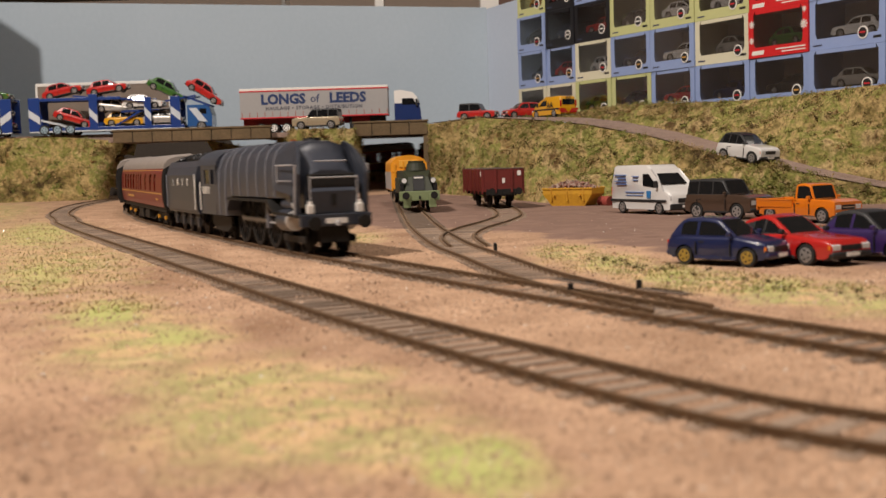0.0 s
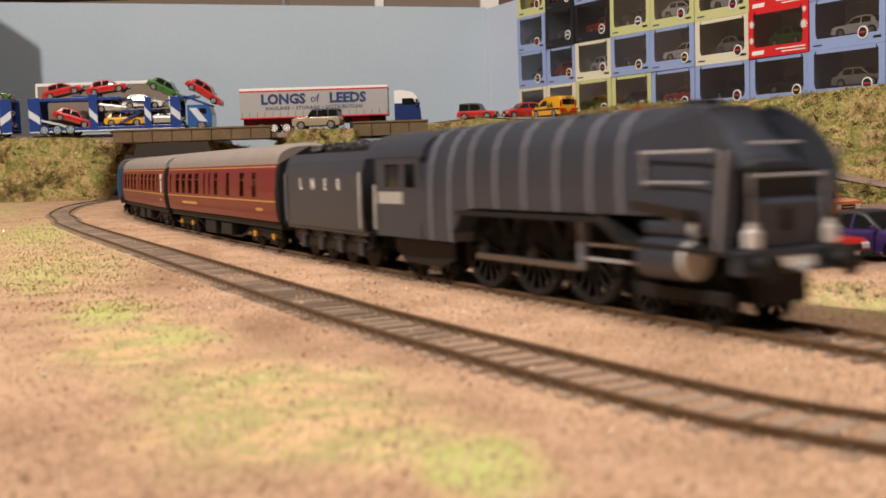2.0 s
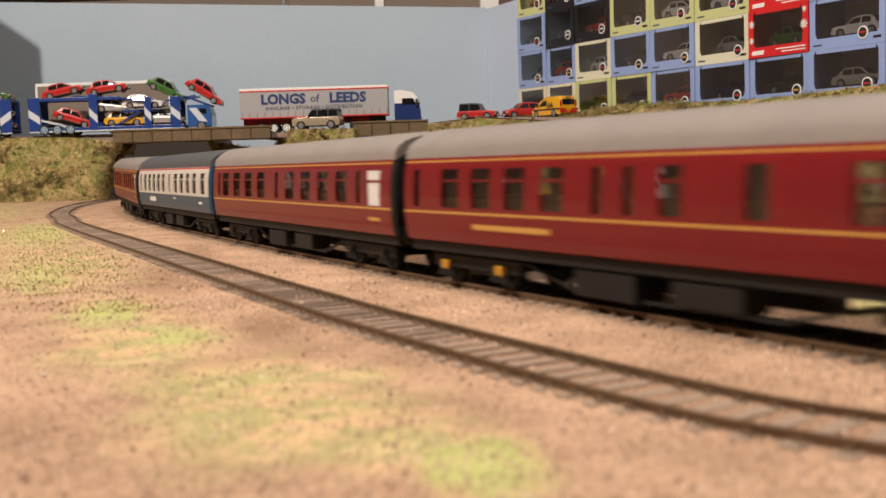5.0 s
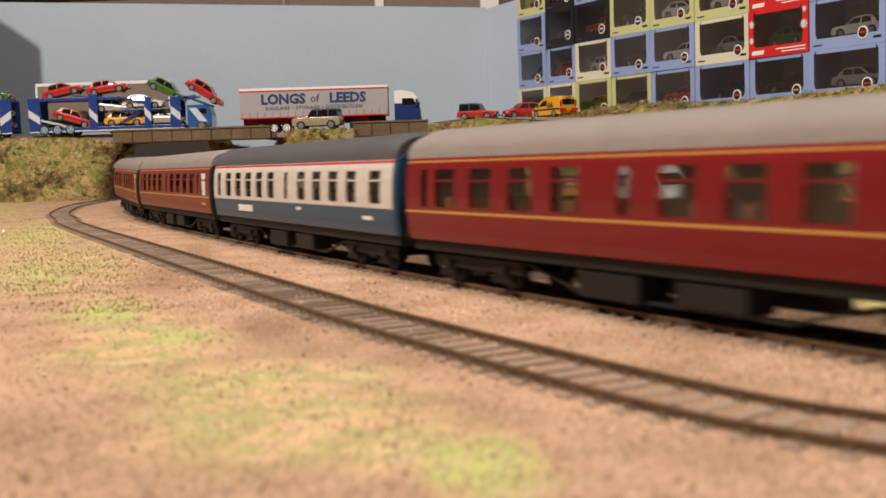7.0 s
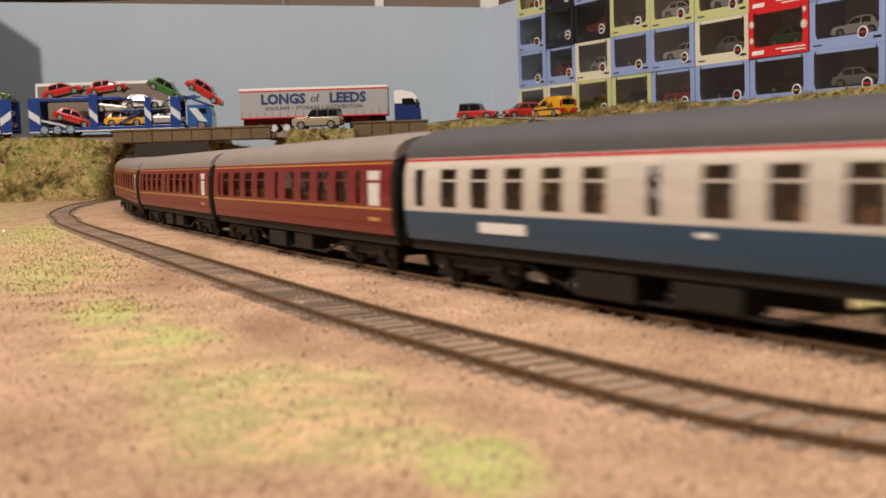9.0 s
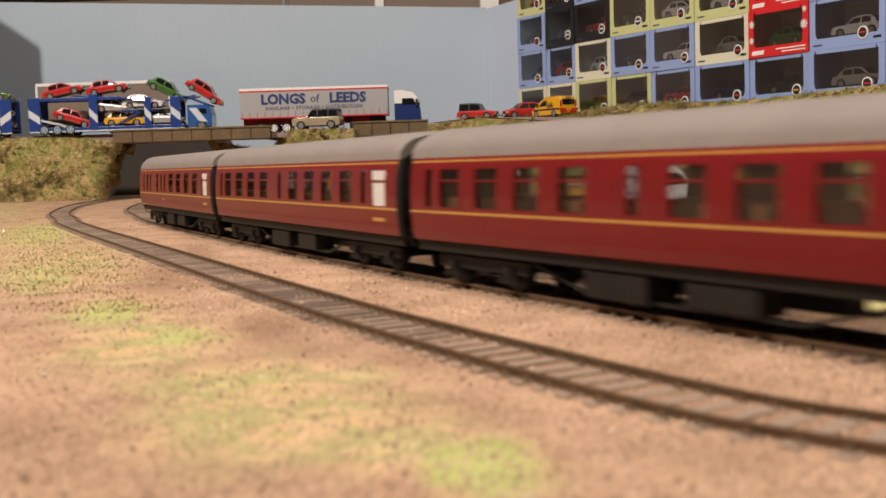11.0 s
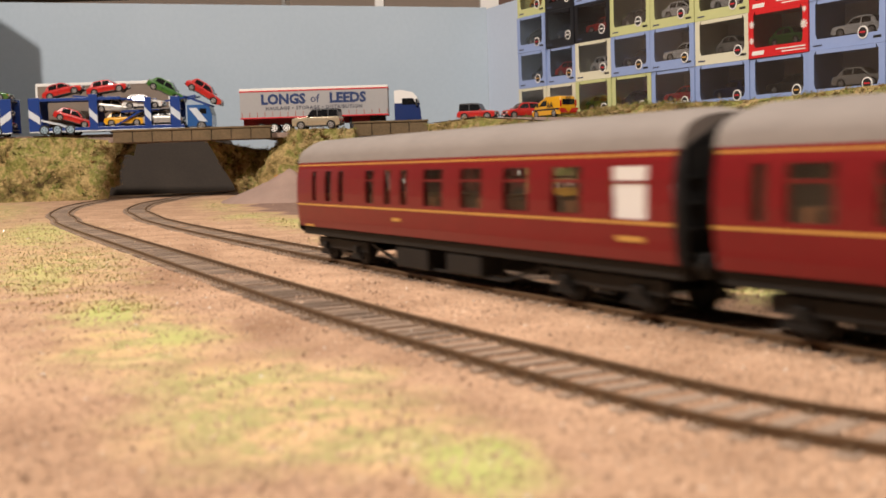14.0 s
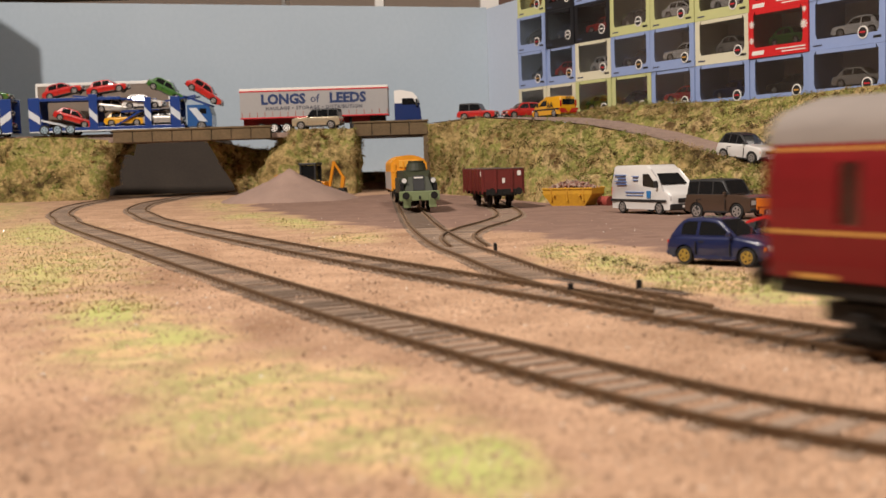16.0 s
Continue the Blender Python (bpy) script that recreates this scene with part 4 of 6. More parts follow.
LOCO_SHORT = ("boiler_casing", "boiler_band", "nose_casing", "smoke_wing", "handrail", "footplate", "front_door", "front_slot", "door_hinge", "front_rail", "chimney", "whistle", "washout_plug", "buffer_beam", "buffer", "headlamp", "number_bar", "coupling_hook", "main_frame",
              "cylinder_block", "cylinder_cover", "valve_cover", "valve_chest", "slide_bar", "slide_bracket", "bogie_side", "lubricator")


def build_loco():
    """A 4-6-4 with a streamlined grey casing; x forward, rear of the cab at -106, buffer beam at 106."""
    t = thing("steam_locomotive", "dark grey streamlined steam locomotive with banded boiler casing", "locomotive")

    def ring(x, hw, z0, z1, n=9, p=0.62):
        """Vertical flanks from z0, rounded over at the top z1."""
        zs = z0 + (z1 - z0) * 0.42
        out = [(x, -hw * 0.98, z0), (x, -hw, z0 + (zs - z0) * 0.5), (x, -hw, zs)]
        for i in range(1, n):
            a = math.pi * i / n
            out.append((x, -hw * math.copysign(abs(math.cos(a)) ** p, math.cos(a)), zs + (z1 - zs) * math.sin(a) ** 0.8))
        return out + [(x, hw, zs), (x, hw, z0 + (zs - z0) * 0.5), (x, hw * 0.98, z0)]

    # boiler casing, tapering towards the smokebox
    xs = np.linspace(-70, 76, 15)
    part("boiler_casing", loft([ring(x, np.interp(x, [-70, -20, 40, 76], [17.2, 16.4, 15.4, 14.8]), np.interp(x, [-70, -46, -38, 76], [14, 14, 25, 25]), np.interp(x, [-70, -30, 76], [50.5, 51.2, 51.2])) for x in xs]), LOCOGREY, t, smooth=True)
    for x in (-62, -47, -31, -14, 4, 23, 41, 56):
        hw = np.interp(x, [-70, -20, 40, 76], [17.2, 16.4, 15.4, 14.8])
        z0 = np.interp(x, [-70, -46, -38, 76], [14, 14, 25, 25])
        z1 = np.interp(x, [-70, -30, 76], [50.5, 51.2, 51.2])
        part("boiler_band", loft([ring(x - 0.9, hw + 0.25, z0, z1 + 0.25), ring(x + 0.9, hw + 0.25, z0, z1 + 0.25)]), BANDGREY, t, "paler grey boiler band")
    # smoke-lifting nose: side wings with a sloping front and a domed top
    nose = [ring(76, 14.8, 24, 51.2), ring(84, 14.7, 22, 50.6), ring(84.6, 13.4, 22, 48.8), ring(89, 13.2, 21, 45.2), ring(95, 12.8, 21, 40.6), ring(100.5, 12.4, 21, 37.4)]
    part("nose_casing", loft(nose), LOCOGREY, t, smooth=True)
    for sy in (-1, 1):
        bm = loft([[(x, sy * 15.9 + o, z) for x, z in ((60, 29), (94, 26.5), (99, 18), (103, 17), (104.5, 36), (101.5, 41.5), (97, 45.6), (91, 48.6), (84, 50.4), (78, 49.0), (70, 46), (60, 44))] for o in (-0.7, 0.7)])
        for v in bm.verts:
            v.co.y -= sy * max(0.0, v.co.z - 39) * 0.36
        part("smoke_wing", bm, LOCOGREY, t)
        bm = cyl(0.4, 30, T(84, sy * 17.0, 40, 0, 90), 6)
        cyl(0.5, 22, T(101.5, sy * 16.9, 29, 0, 8), 6, bm=bm)
        cyl(0.4, 8, T(70, sy * 17.0, 36, 0, 0), 6, bm=bm)
        cyl(0.3, 26, T(83, sy * 17.0, 33, 0, 90), 6, bm=bm)
        part("handrail", bm, STEEL, t, "bright metal handrail")
        part("footplate", prism([(-42, 24.2), (48, 24.2), (60, 18.8), (106, 18.0), (106, 16.8), (59, 17.4), (47, 22.8), (-42, 22.8)], sy * 12.5 - 4.6, sy * 12.5 + 4.6), UNDER, t)
    bm = cyl(0.35, 15, T(100.2, 0, 41.4, 90), 6)
    part("handrail", bm, STEEL, t, "bright metal handrail")
    part("front_door", prism([(100, 20), (104, 18.5), (104.6, 28), (101.6, 30)], -10.4, 10.4), LOCOGREY, t, "grey smokebox front panel")
    part("front_slot", prism([(99.6, 29), (102.2, 29), (101.8, 35.5), (99.6, 36)], -11, 11), BLACK, t, "black recess over the front panel")
    part("door_hinge", box(104.2, 105.2, -1.2, 1.2, 22, 27, 0.3), BLACK, t)
    bm = cyl(0.35, 22, T(105, 0, 34.2, 90), 6)
    for y in (-11, 11):
        cyl(0.35, 16, T(105, y, 27), 6, bm=bm)
    part("front_rail", bm, STEEL, t, "bright metal front handrail")
    part("chimney", loft([[(72 + 5 * math.cos(a) * k, 4 * math.sin(a) * k, z) for a in np.linspace(0, 6.2832, 16, endpoint=False)] for k, z in ((1.15, 50), (1.0, 51.8), (1.05, 52.3))]), BLACK, t, "black chimney lip")
    part("whistle", box(44, 48, -3.5, -1.0, 50.8, 52.2, 0.3), mat("copper_valve", (0.6, 0.17, 0.06), rough=0.35, metal=0.7), t, "copper safety valve")
    bm = cyl(1.2, 2.2, T(25, -8, 49.6), 10)
    cyl(1.2, 2.2, T(25, 8, 49.6), 10, bm=bm)
    part("washout_plug", bm, BLACK, t)
    # buffer beam with lamps
    part("buffer_beam", box(104, 108, -16.5, 16.5, 12.8, 18.2, 0.4), LOCOGREY, t)
    for y in (-11.5, 11.5):
        b = cyl(1.7, 6, T(111, y, 15, 0, 90), 12)
        cyl(2.9, 0.9, T(113.4, y, 14.5, 0, 90), 20, bm=b)
        part("buffer", b, UNDER, t)
        b = box(104.6, 107.4, y - 1.6, y + 1.6, 18.4, 22.6, 0.5)
        cyl(1.0, 1.6, T(106, y, 23.2), 8, bm=b)
        part("headlamp", b, WHITE, t, "white headlamp")
    part("number_bar", box(108, 108.3, -5, 5, 14, 16.4), WHITE, t, "plain white number bar")
    part("coupling_hook", box(108, 112, -0.8, 0.8, 13, 15.2, 0.4), STEEL, t)
    # running gear
    part("main_frame", box(-96, 104, -6.5, 6.5, 5.5, 24), UNDER, t)
    drv = mesh_of("driving_wheel", wheel_mesh(13.2, 16), UNDER)
    for x in (-40, -12, 16):
        for y in (-8.6, 8.6):
            w = part("driving_wheel", drv, UNDER, t, at=P(x, y, 13.2, 0, 0, 180 if y > 0 else 0))
            WHEELS.append((w, t, 13.2, Vector((x, y, 13.2)), y > 0))
    small = mesh_of("bogie_wheel", wheel_mesh(6.3, 10), UNDER)
    for x in (40, 64, -67, -91):
        for y in (-8.6, 8.6):
            w = part("bogie_wheel", small, UNDER, t, at=P(x, y, 6.3, 0, 0, 180 if y > 0 else 0))
            WHEELS.append((w, t, 6.3, Vector((x, y, 6.3)), y > 0))
    for y in (-12, 12):
        part("cylinder_block", cyl(5.2, 19, T(76, y * 1.04, 15, 0, 90), 20), LOCOGREY, t, smooth=True)
        part("cylinder_cover", cyl(4.6, 1.2, T(86.2, y * 1.1, 15, 0, 90), 22), WHITE, t, "bright cylinder end cover")
        part("valve_cover", cyl(2.0, 1.0, T(86.4, y * 1.06, 22, 0, 90), 16), WHITE, t, "bright valve end cover")
        part("valve_chest", cyl(2.6, 20, T(76, y, 22, 0, 90), 14), LOCOGREY, t)
        bm = box(34, 66, y - 0.5, y + 0.5, 16.2, 17.0)
        box(34, 66, y - 0.5, y + 0.5, 12.4, 13.2, bm=bm)
        part("slide_bar", bm, STEEL, t)
        bm = box(-41.5, 17.5, y * 0.93 - 0.5, y * 0.93 + 0.5, 12.3, 14.1, 0.2)
        RODS.append(part("coupling_rod", bm, mat("oiled_steel", (0.28, 0.26, 0.25), rough=0.35, metal=0.9), t, "steel coupling rod"))
        part("slide_bracket", box(30, 33, y - 1.2, y + 1.2, 10, 24, 0.3), BANDGREY, t)
        part("bogie_side", box(58, 98, y * 0.95 - 0.6, y * 0.95 + 0.6, 5.0, 8.2, 0.3), UNDER, t)
        part("trailing_frame", prism([(-100, 13), (-56, 13), (-56, 8), (-66, 4.5), (-92, 5), (-100, 9)], y - 0.7, y + 0.7), UNDER, t)
    part("lubricator", box(40, 44, -14.5, -11.5, 24.4, 28.4, 0.4), mat("brass_box", (0.6, 0.26, 0.06), rough=0.35, metal=0.6), t, "brass lubricator box")
    # cab
    for sy in (-1, 1):
        hw = 17.2 * sy
        bm = bmesh.new()
        for x0, x1, z0, z1 in ((-106, -70, 14, 31), (-106, -70, 39, 41.5), (-74, -70, 31, 39), (-86, -82, 31, 39), (-106, -98, 31, 39)):
            box(x0, x1, min(hw, hw - sy * 0.9), max(hw, hw - sy * 0.9), z0, z1, bm=bm)
        part("cab_side", bm, LOCOGREY, t)
        part("cab_window", box(-98, -86, hw - sy * 0.6 - 0.1, hw - sy * 0.6 + 0.1, 31, 39), GLASS, t)
        part("nameplate", box(-104, -84, hw + sy * 0.05 - 0.1, hw + sy * 0.25 + 0.1, 25.4, 29.6), WHITE, t, "plain white number bar")
        bm = cyl(0.4, 16, T(-105.4, hw + sy * 0.8, 24), 6)
        part("cab_handrail", bm, WHITE, t, "white cab handrail")
    for o in t.children:
        if o.name.split(".")[0] in LOCO_SHORT:
            for v in o.data.vertices:
                v.co.x = v.co.x if v.co.x < -0.070 else -0.070 + (v.co.x + 0.070) * 0.845
    rf = [[(x, 17.4 * math.cos(a), 41.3 + 9.4 * math.sin(a)) for a in np.linspace(0, math.pi, 13)] for x in (-114, -68)]
    part("cab_roof", loft(rf), LOCOGREY, t, smooth=True)
    return t


def build_tender():
    """Eight-wheeled tender, x forward, 98 long."""
    t = thing("tender", "dark grey high-sided tender with four white letters", "tender")
    L, LF = 49, 45
    prof = [(-16.6, 14), (-17, 20), (-17, 36), (-15.6, 41), (-13.5, 44.5), (13.5, 44.5), (15.6, 41), (17, 36), (17, 20), (16.6, 14)]
    part("tank", loft([[(x, y, z) for y, z in prof] for x in (-L, LF)]), LOCOGREY, t)
    part("coal_space", box(-10, LF - 4, -11, 11, 44.5, 45.6), BLACK, t)
    rng = random.Random(4)
    bm = bmesh.new()
    for _ in range(260):
        x, y = rng.uniform(-30, LF - 6), rng.uniform(-11, 11)
        s = rng.uniform(1.0, 2.4)
        bmesh.ops.create_icosphere(bm, subdivisions=1, radius=s, matrix=Matrix.Translation((x, y, 45.5 + 3.0 * (1 - (y / 12) ** 2) * rng.random())) @ Euler((rng.random() * 6, rng.random() * 6, 0)).to_matrix().to_4x4() @ Matrix.Diagonal((1, 0.7, 0.8, 1)))
    part("coal", bm, mat("coal", (0.012, 0.012, 0.013), rough=0.45, grain=1200), t, "glossy black coal heap")
    for i, ch in enumerate("LNER"):
        o = lettering(ch, 6.4, WHITE, t, P(-27 + i * 15.5, -17.12, 31.5, 90), weight=0.12)
        o["label"] = "white letter " + ch
    for sy in (-1, 1):
        for x in (-L + 1.5, LF - 1.5):
            part("handrail", cyl(0.4, 21, T(x, sy * 17.6, 26), 6), WHITE if x > 0 else BANDGREY, t, "white handrail" if x > 0 else "grey handrail")
        part("side_frame", prism([(-L, 12.6), (LF, 12.6), (LF, 8.5), (LF - 8, 5.2), (-L + 8, 5.2), (-L, 8.5)], sy * 12.6 - 0.6, sy * 12.6 + 0.6), UNDER, t)
        for x in (-34, -11, 12, 35):
            bm = box(x - 2.2, x + 2.2, sy * 13.8 - 0.9, sy * 13.8 + 0.9, 4.4, 9.6, 0.4)
            for k in range(4):
                box(x - 7 + k, x + 7 - k, sy * 13.8 - 0.7, sy * 13.8 + 0.7, 9.9 + 0.6 * k, 10.3 + 0.6 * k, bm=bm)
            part("axlebox", bm, mat("tender_axlebox", (0.045, 0.045, 0.05), rough=0.5), t)
    part("frame", box(-L, LF + 1, -9, 9, 8, 14), UNDER, t)
    part("footplate", box(-L - 1, LF + 2, -16, 16, 12.6, 14, 0.3), LOCOGREY, t)
    part("back_panel", box(-L - 1.2, -L + 0.4, -15, 15, 14, 42, 0.4), BLACK, t)
    mesh = mesh_of("wheel", wheel_mesh(7.4), UNDER)
    for x in (-34, -11, 12, 35):
        for y in (-8.4, 8.4):
            add_wheel(t, t, x, 7.4, 7.4, mesh, y, y > 0)
    for y in (-11.5, 11.5):
        b = cyl(1.2, 6, T(-LF + 1, y, 14, 0, 90), 10)
        cyl(3.2, 0.8, T(-L - 6, y, 14, 0, 90), 16, bm=b)
        part("buffer", b, UNDER, t)
    return t


locomotive = build_loco()
tender = build_tender()

# ---- road vehicles ----
TYRE = mat("black_rubber", (0.015, 0.015, 0.015), (0.025, 0.024, 0.023), rough=0.85, grain=1500)
ALLOY = mat("silver_wheel", (0.55, 0.54, 0.53), rough=0.3, metal=0.7)
GOLD = mat("gold_wheel", (0.6, 0.4, 0.08), rough=0.35, metal=0.5)
CHROME = mat("chrome_trim", (0.7, 0.68, 0.66), rough=0.18, metal=1.0)
LAMPGLASS = mat("headlamp_glass", (0.75, 0.75, 0.74), rough=0.12, spec=0.7)
AMBER = mat("amber_lens", (0.8, 0.22, 0.02), rough=0.2)
TAIL = mat("red_lens", (0.5, 0.02, 0.015), rough=0.2)
TRIM = mat("black_trim", (0.02, 0.02, 0.021), rough=0.5)
CARGLASS = mat("car_window", (0.008, 0.009, 0.010), (0.011, 0.011, 0.012), rough=0.04, spec=0.35)
TYRES = {}


def road_wheel(parent, x, y, r, rim=ALLOY, w=3.0):
    key = (r, w)
    if key not in TYRES:
        n = 20
        prof = [(r * 0.62, -w / 2), (r * 0.93, -w / 2), (r, -w * 0.3), (r, w * 0.3), (r * 0.93, w / 2), (r * 0.62, w / 2)]
        rings = [[(rr * math.cos(6.2832 * i / n), yy, rr * math.sin(6.2832 * i / n)) for i in range(n)] for rr, yy in prof]
        TYRES[key] = mesh_of("tyre", loft(rings), TYRE, smooth=True)
        bm = cyl(r * 0.16, w * 1.14, T(0, 0, 0, 90), 8)
        for k in range(5):
            q = Matrix.Rotation(k * 1.2566, 4, "Y")
            bmesh.ops.create_cube(bm, size=1, matrix=q @ Matrix.Translation((r * 0.36, 0, 0)) @ Matrix.Diagonal((r * 0.5, w * 1.08, r * 0.26, 1)))
        ring = [(r * 0.52, -w * 0.54), (r * 0.68, -w * 0.52), (r * 0.68, w * 0.52), (r * 0.52, w * 0.54)]
        loft([[(rr * math.cos(6.2832 * i / 18), yy, rr * math.sin(6.2832 * i / 18)) for i in range(18)] for rr, yy in ring], bm=bm, caps=False)
        TYRES[key, "rim"] = bm
    wh = part("wheel", TYRES[key], TYRE, parent, at=P(x, y, r))
    rk = (key, rim.name)
    if rk not in TYRES:
        TYRES[rk] = mesh_of("rim", TYRES[key, "rim"].copy(), rim)
    part("rim", TYRES[rk], rim, wh)
    return wh


def arch(cx, r, z0, n=7):
    return [(cx + r * math.cos(a), z0 + r * math.sin(a)) for a in np.linspace(0, math.pi, n)]


def shape_body(bm, L, W, taper=0.10, tumble=0.07, z_wide=8.0, z_top=14.0):
    """Draws the plan in at nose and tail and the flanks in towards the top."""
    for v in bm.verts:
        u = abs(v.co.x) / (L / 2)
        k = 1 - taper * max(0, (u - 0.55) / 0.45) ** 2
        if v.co.z > z_wide:
            k *= 1 - tumble * min(1, (v.co.z - z_wide) / (z_top - z_wide))
        v.co.y *= k
    return bm


def smooth_curve(pts, n=6):
    """A smooth run of (x, z) through points, without overshoot (monotone between them)."""
    xs, zs = [p[0] for p in pts], [p[1] for p in pts]
    d = [(zs[i + 1] - zs[i]) / max(xs[i + 1] - xs[i], 1e-6) for i in range(len(pts) - 1)]
    m = [d[0]] + [0.0 if d[i - 1] * d[i] <= 0 else 2 * d[i - 1] * d[i] / (d[i - 1] + d[i]) for i in range(1, len(d))] + [d[-1]]

    def f(x):
        x = min(max(x, xs[0]), xs[-1])
        i = max(j for j in range(len(d)) if xs[j] <= x or j == 0)
        h = max(xs[i + 1] - xs[i], 1e-6)
        t = (x - xs[i]) / h
        return ((1 + 2 * t) * (1 - t) ** 2) * zs[i] + t * (1 - t) ** 2 * h * m[i] + t * t * (3 - 2 * t) * zs[i + 1] + t * t * (t - 1) * h * m[i + 1]
    return f


def skin(rings, pick=None):
    """An open skin over rings; pick(i, j) chooses the faces."""
    bm = bmesh.new()
    vs = [[bm.verts.new(p) for p in r] for r in rings]
    for i, (a, b) in enumerate(zip(vs, vs[1:])):
        for j in range(len(a) - 1):
            if pick is None or pick(i, j):
                bm.faces.new((a[j], a[j + 1], b[j + 1], b[j]))
    bmesh.ops.delete(bm, geom=[v for v in bm.verts if not v.link_faces], context="VERTS")
    return bm


def build_car(name, label, colour, L, W, H, belt, hood, base, roof, wb, category="car", at=None, boot=None, rim=ALLOY, r=4.1, clear=2.6, roof_mat=None, group="", nose=0.72, front_x=0.0, plate=True,
              pillars=(0.5,), skirt=None, grille=True, simple=False, square=False, glass_trim=None):
    """A saloon, hatchback or off-roader: a pressed shell with wheel arches, glasshouse, roof, pillars, lamps, bumpers, wheels."""
    t = thing(name, label, category, at, group)
    h = L / 2
    fx, rx = wb / 2 + front_x, -wb / 2 + front_x
    boot = boot or belt
    ra = r + 0.75
    k_end = 0.95 if square else 0.90

    def plan(x):
        u = abs(x) / h
        return W / 2 * (1 - (1 - k_end) * max(0, (u - 0.5) / 0.5) ** 2.2)

    deck = smooth_curve([(-h, boot * 0.74), (-h + 1.6, boot - 0.25), (base[0], belt if boot >= belt else boot), (min(base[0] + 3, base[1] - 1), belt), (base[1], belt), (base[1] + 1.5, belt - 0.2), (h - 5, hood), (h - 1.5, hood * 0.93), (h, hood * nose)])

    def sill(x):
        z = clear + (0.9 if abs(x) > h - 2 else 0)
        for c in (fx, rx):
            if abs(x - c) < ra:
                z = max(z, r * 0.95 + math.sqrt(ra * ra - (x - c) ** 2))
        return z

    def shell(x):
        w, z0, z1 = plan(x), sill(x), deck(x)
        z0 = min(z0, z1 - 1.6)
        waist = belt * 0.66
        out = []
        e = 1.5 if not square else 0.8
        for i in range(6):
            z = z0 + (z1 - e - z0) * i / 5
            k = 0.965 + 0.035 * min(1, max(0, (z - clear) / (waist - clear))) if z < waist else 1 - 0.05 * (z - waist) / max(belt - waist, 1)
            out.append((x, -w * k, z))
        wk = -out[-1][1]
        for a in (22, 45, 68, 90):
            out.append((x, -(wk - e * (1 - math.cos(radians(a)))), z1 - e + e * math.sin(radians(a))))
        out.append((x, -wk * 0.45, z1 + (0.35 if abs(x) < h - 1 else 0.1)))
        return out + [(x, -y, z) for x, y, z in reversed(out)]

    xs = sorted({round(v, 2) for v in [*np.linspace(-h, h, 36 if not simple else 20), -h + 0.5, h - 0.5, -h + 1.2, h - 1.2, base[0], base[1], base[1] + 1.5,
                                       *[c + ra * math.cos(q) for c in (fx, rx) for q in np.linspace(0, math.pi, 13 if not simple else 7)], fx + ra + 0.05, fx - ra - 0.05, rx + ra + 0.05, rx - ra - 0.05] if -h <= v <= h})
    rings = [shell(x) for x in xs]
    bm = skin(rings)
    bm.verts.ensure_lookup_table()
    n = len(rings[0])
    bm.faces.new(bm.verts[:n])
    bm.faces.new(bm.verts[-n:][::-1])
    part("body", bm, colour, t, smooth=True)
    # glasshouse
    wb0, wt0 = W * 0.455, W * (0.40 if square else 0.355)
    b0, b1, r0, r1 = base[0] + 0.5, base[1] - 0.3, roof[0], roof[1]
    back = smooth_curve([(b0, belt - 0.3), (b0 + (r0 - b0) * 0.55, belt + (H - belt) * 0.62), (r0, H - 0.7), (r0 + 2.5, H - 0.15), ((r0 + r1) / 2, H), (r1 - 2.5, H - 0.25), (r1, H - 0.8), (b1 - (b1 - r1) * 0.5, belt + (H - 0.8 - belt) * 0.53), (b1, belt - 0.3)])

    def house(x):
        zt = back(x)
        u = max(0, (x - r1) / max(b1 - r1, 0.1))
        wlow = wb0 * (1 - 0.07 * u)
        side = lambda z: wlow + (wt0 - wlow) * min(1, max(0, (z - belt) / (H - 1 - belt)))
        e = min(1.4, max(0.15, (zt - belt) * 0.4))
        zc = max(zt - e, belt - 0.45)
        out = [(x, -side(belt - 0.4) - 0.02, belt - 0.5), (x, -side(belt + 0.2), min(belt + 0.35, zc))] + [(x, -side(zc * f + belt * (1 - f)), belt + (zc - belt) * f) for f in (0.5, 1.0)]
        ws = side(zc)
        for a in (30, 60, 90):
            out.append((x, -(ws - e * 0.9 * (1 - math.cos(radians(a)))), zc + (zt - zc) * math.sin(radians(a))))
        out.append((x, -ws * 0.82, zt + 0.02))
        out.append((x, -ws * 0.4, zt + 0.15))
        return out + [(x, -y, z) for x, y, z in reversed(out)]

    bars = [b0 + (b1 - b0) * f for f in pillars]
    gx = sorted({round(v, 2) for v in [*np.linspace(b0, b1, 24 if not simple else 12), r0, r1, b0 + 0.4, r0 - 0.5, r1 + 0.5, *[q + o for q in bars for o in (-0.6, 0.6)], b0 + (r0 - b0) * 0.5, b1 - (b1 - r1) * 0.5] if b0 <= v <= b1})
    hr = [house(x) for x in gx]
    m = len(hr[0]) - 1

    def painted(i, j):
        x = (gx[i] + gx[i + 1]) / 2
        j = min(j, m - 1 - j)
        if r0 - 0.5 <= x <= r1 + 0.5:
            return j >= 3 or any(abs(x - q) < 0.6 for q in bars) or (square and x < r0 + 1.2) or j == 0
        return 3 <= j < 7 or j == 0 or (x < r0 and not square and j < 3)

    part("glasshouse", skin(hr, lambda i, j: not painted(i, j)), CARGLASS, t, "dark car glazing", smooth=True)
    part("roof", skin(hr, lambda i, j: painted(i, j) and min(j, m - 1 - j) >= 3), roof_mat or colour, t, smooth=True)
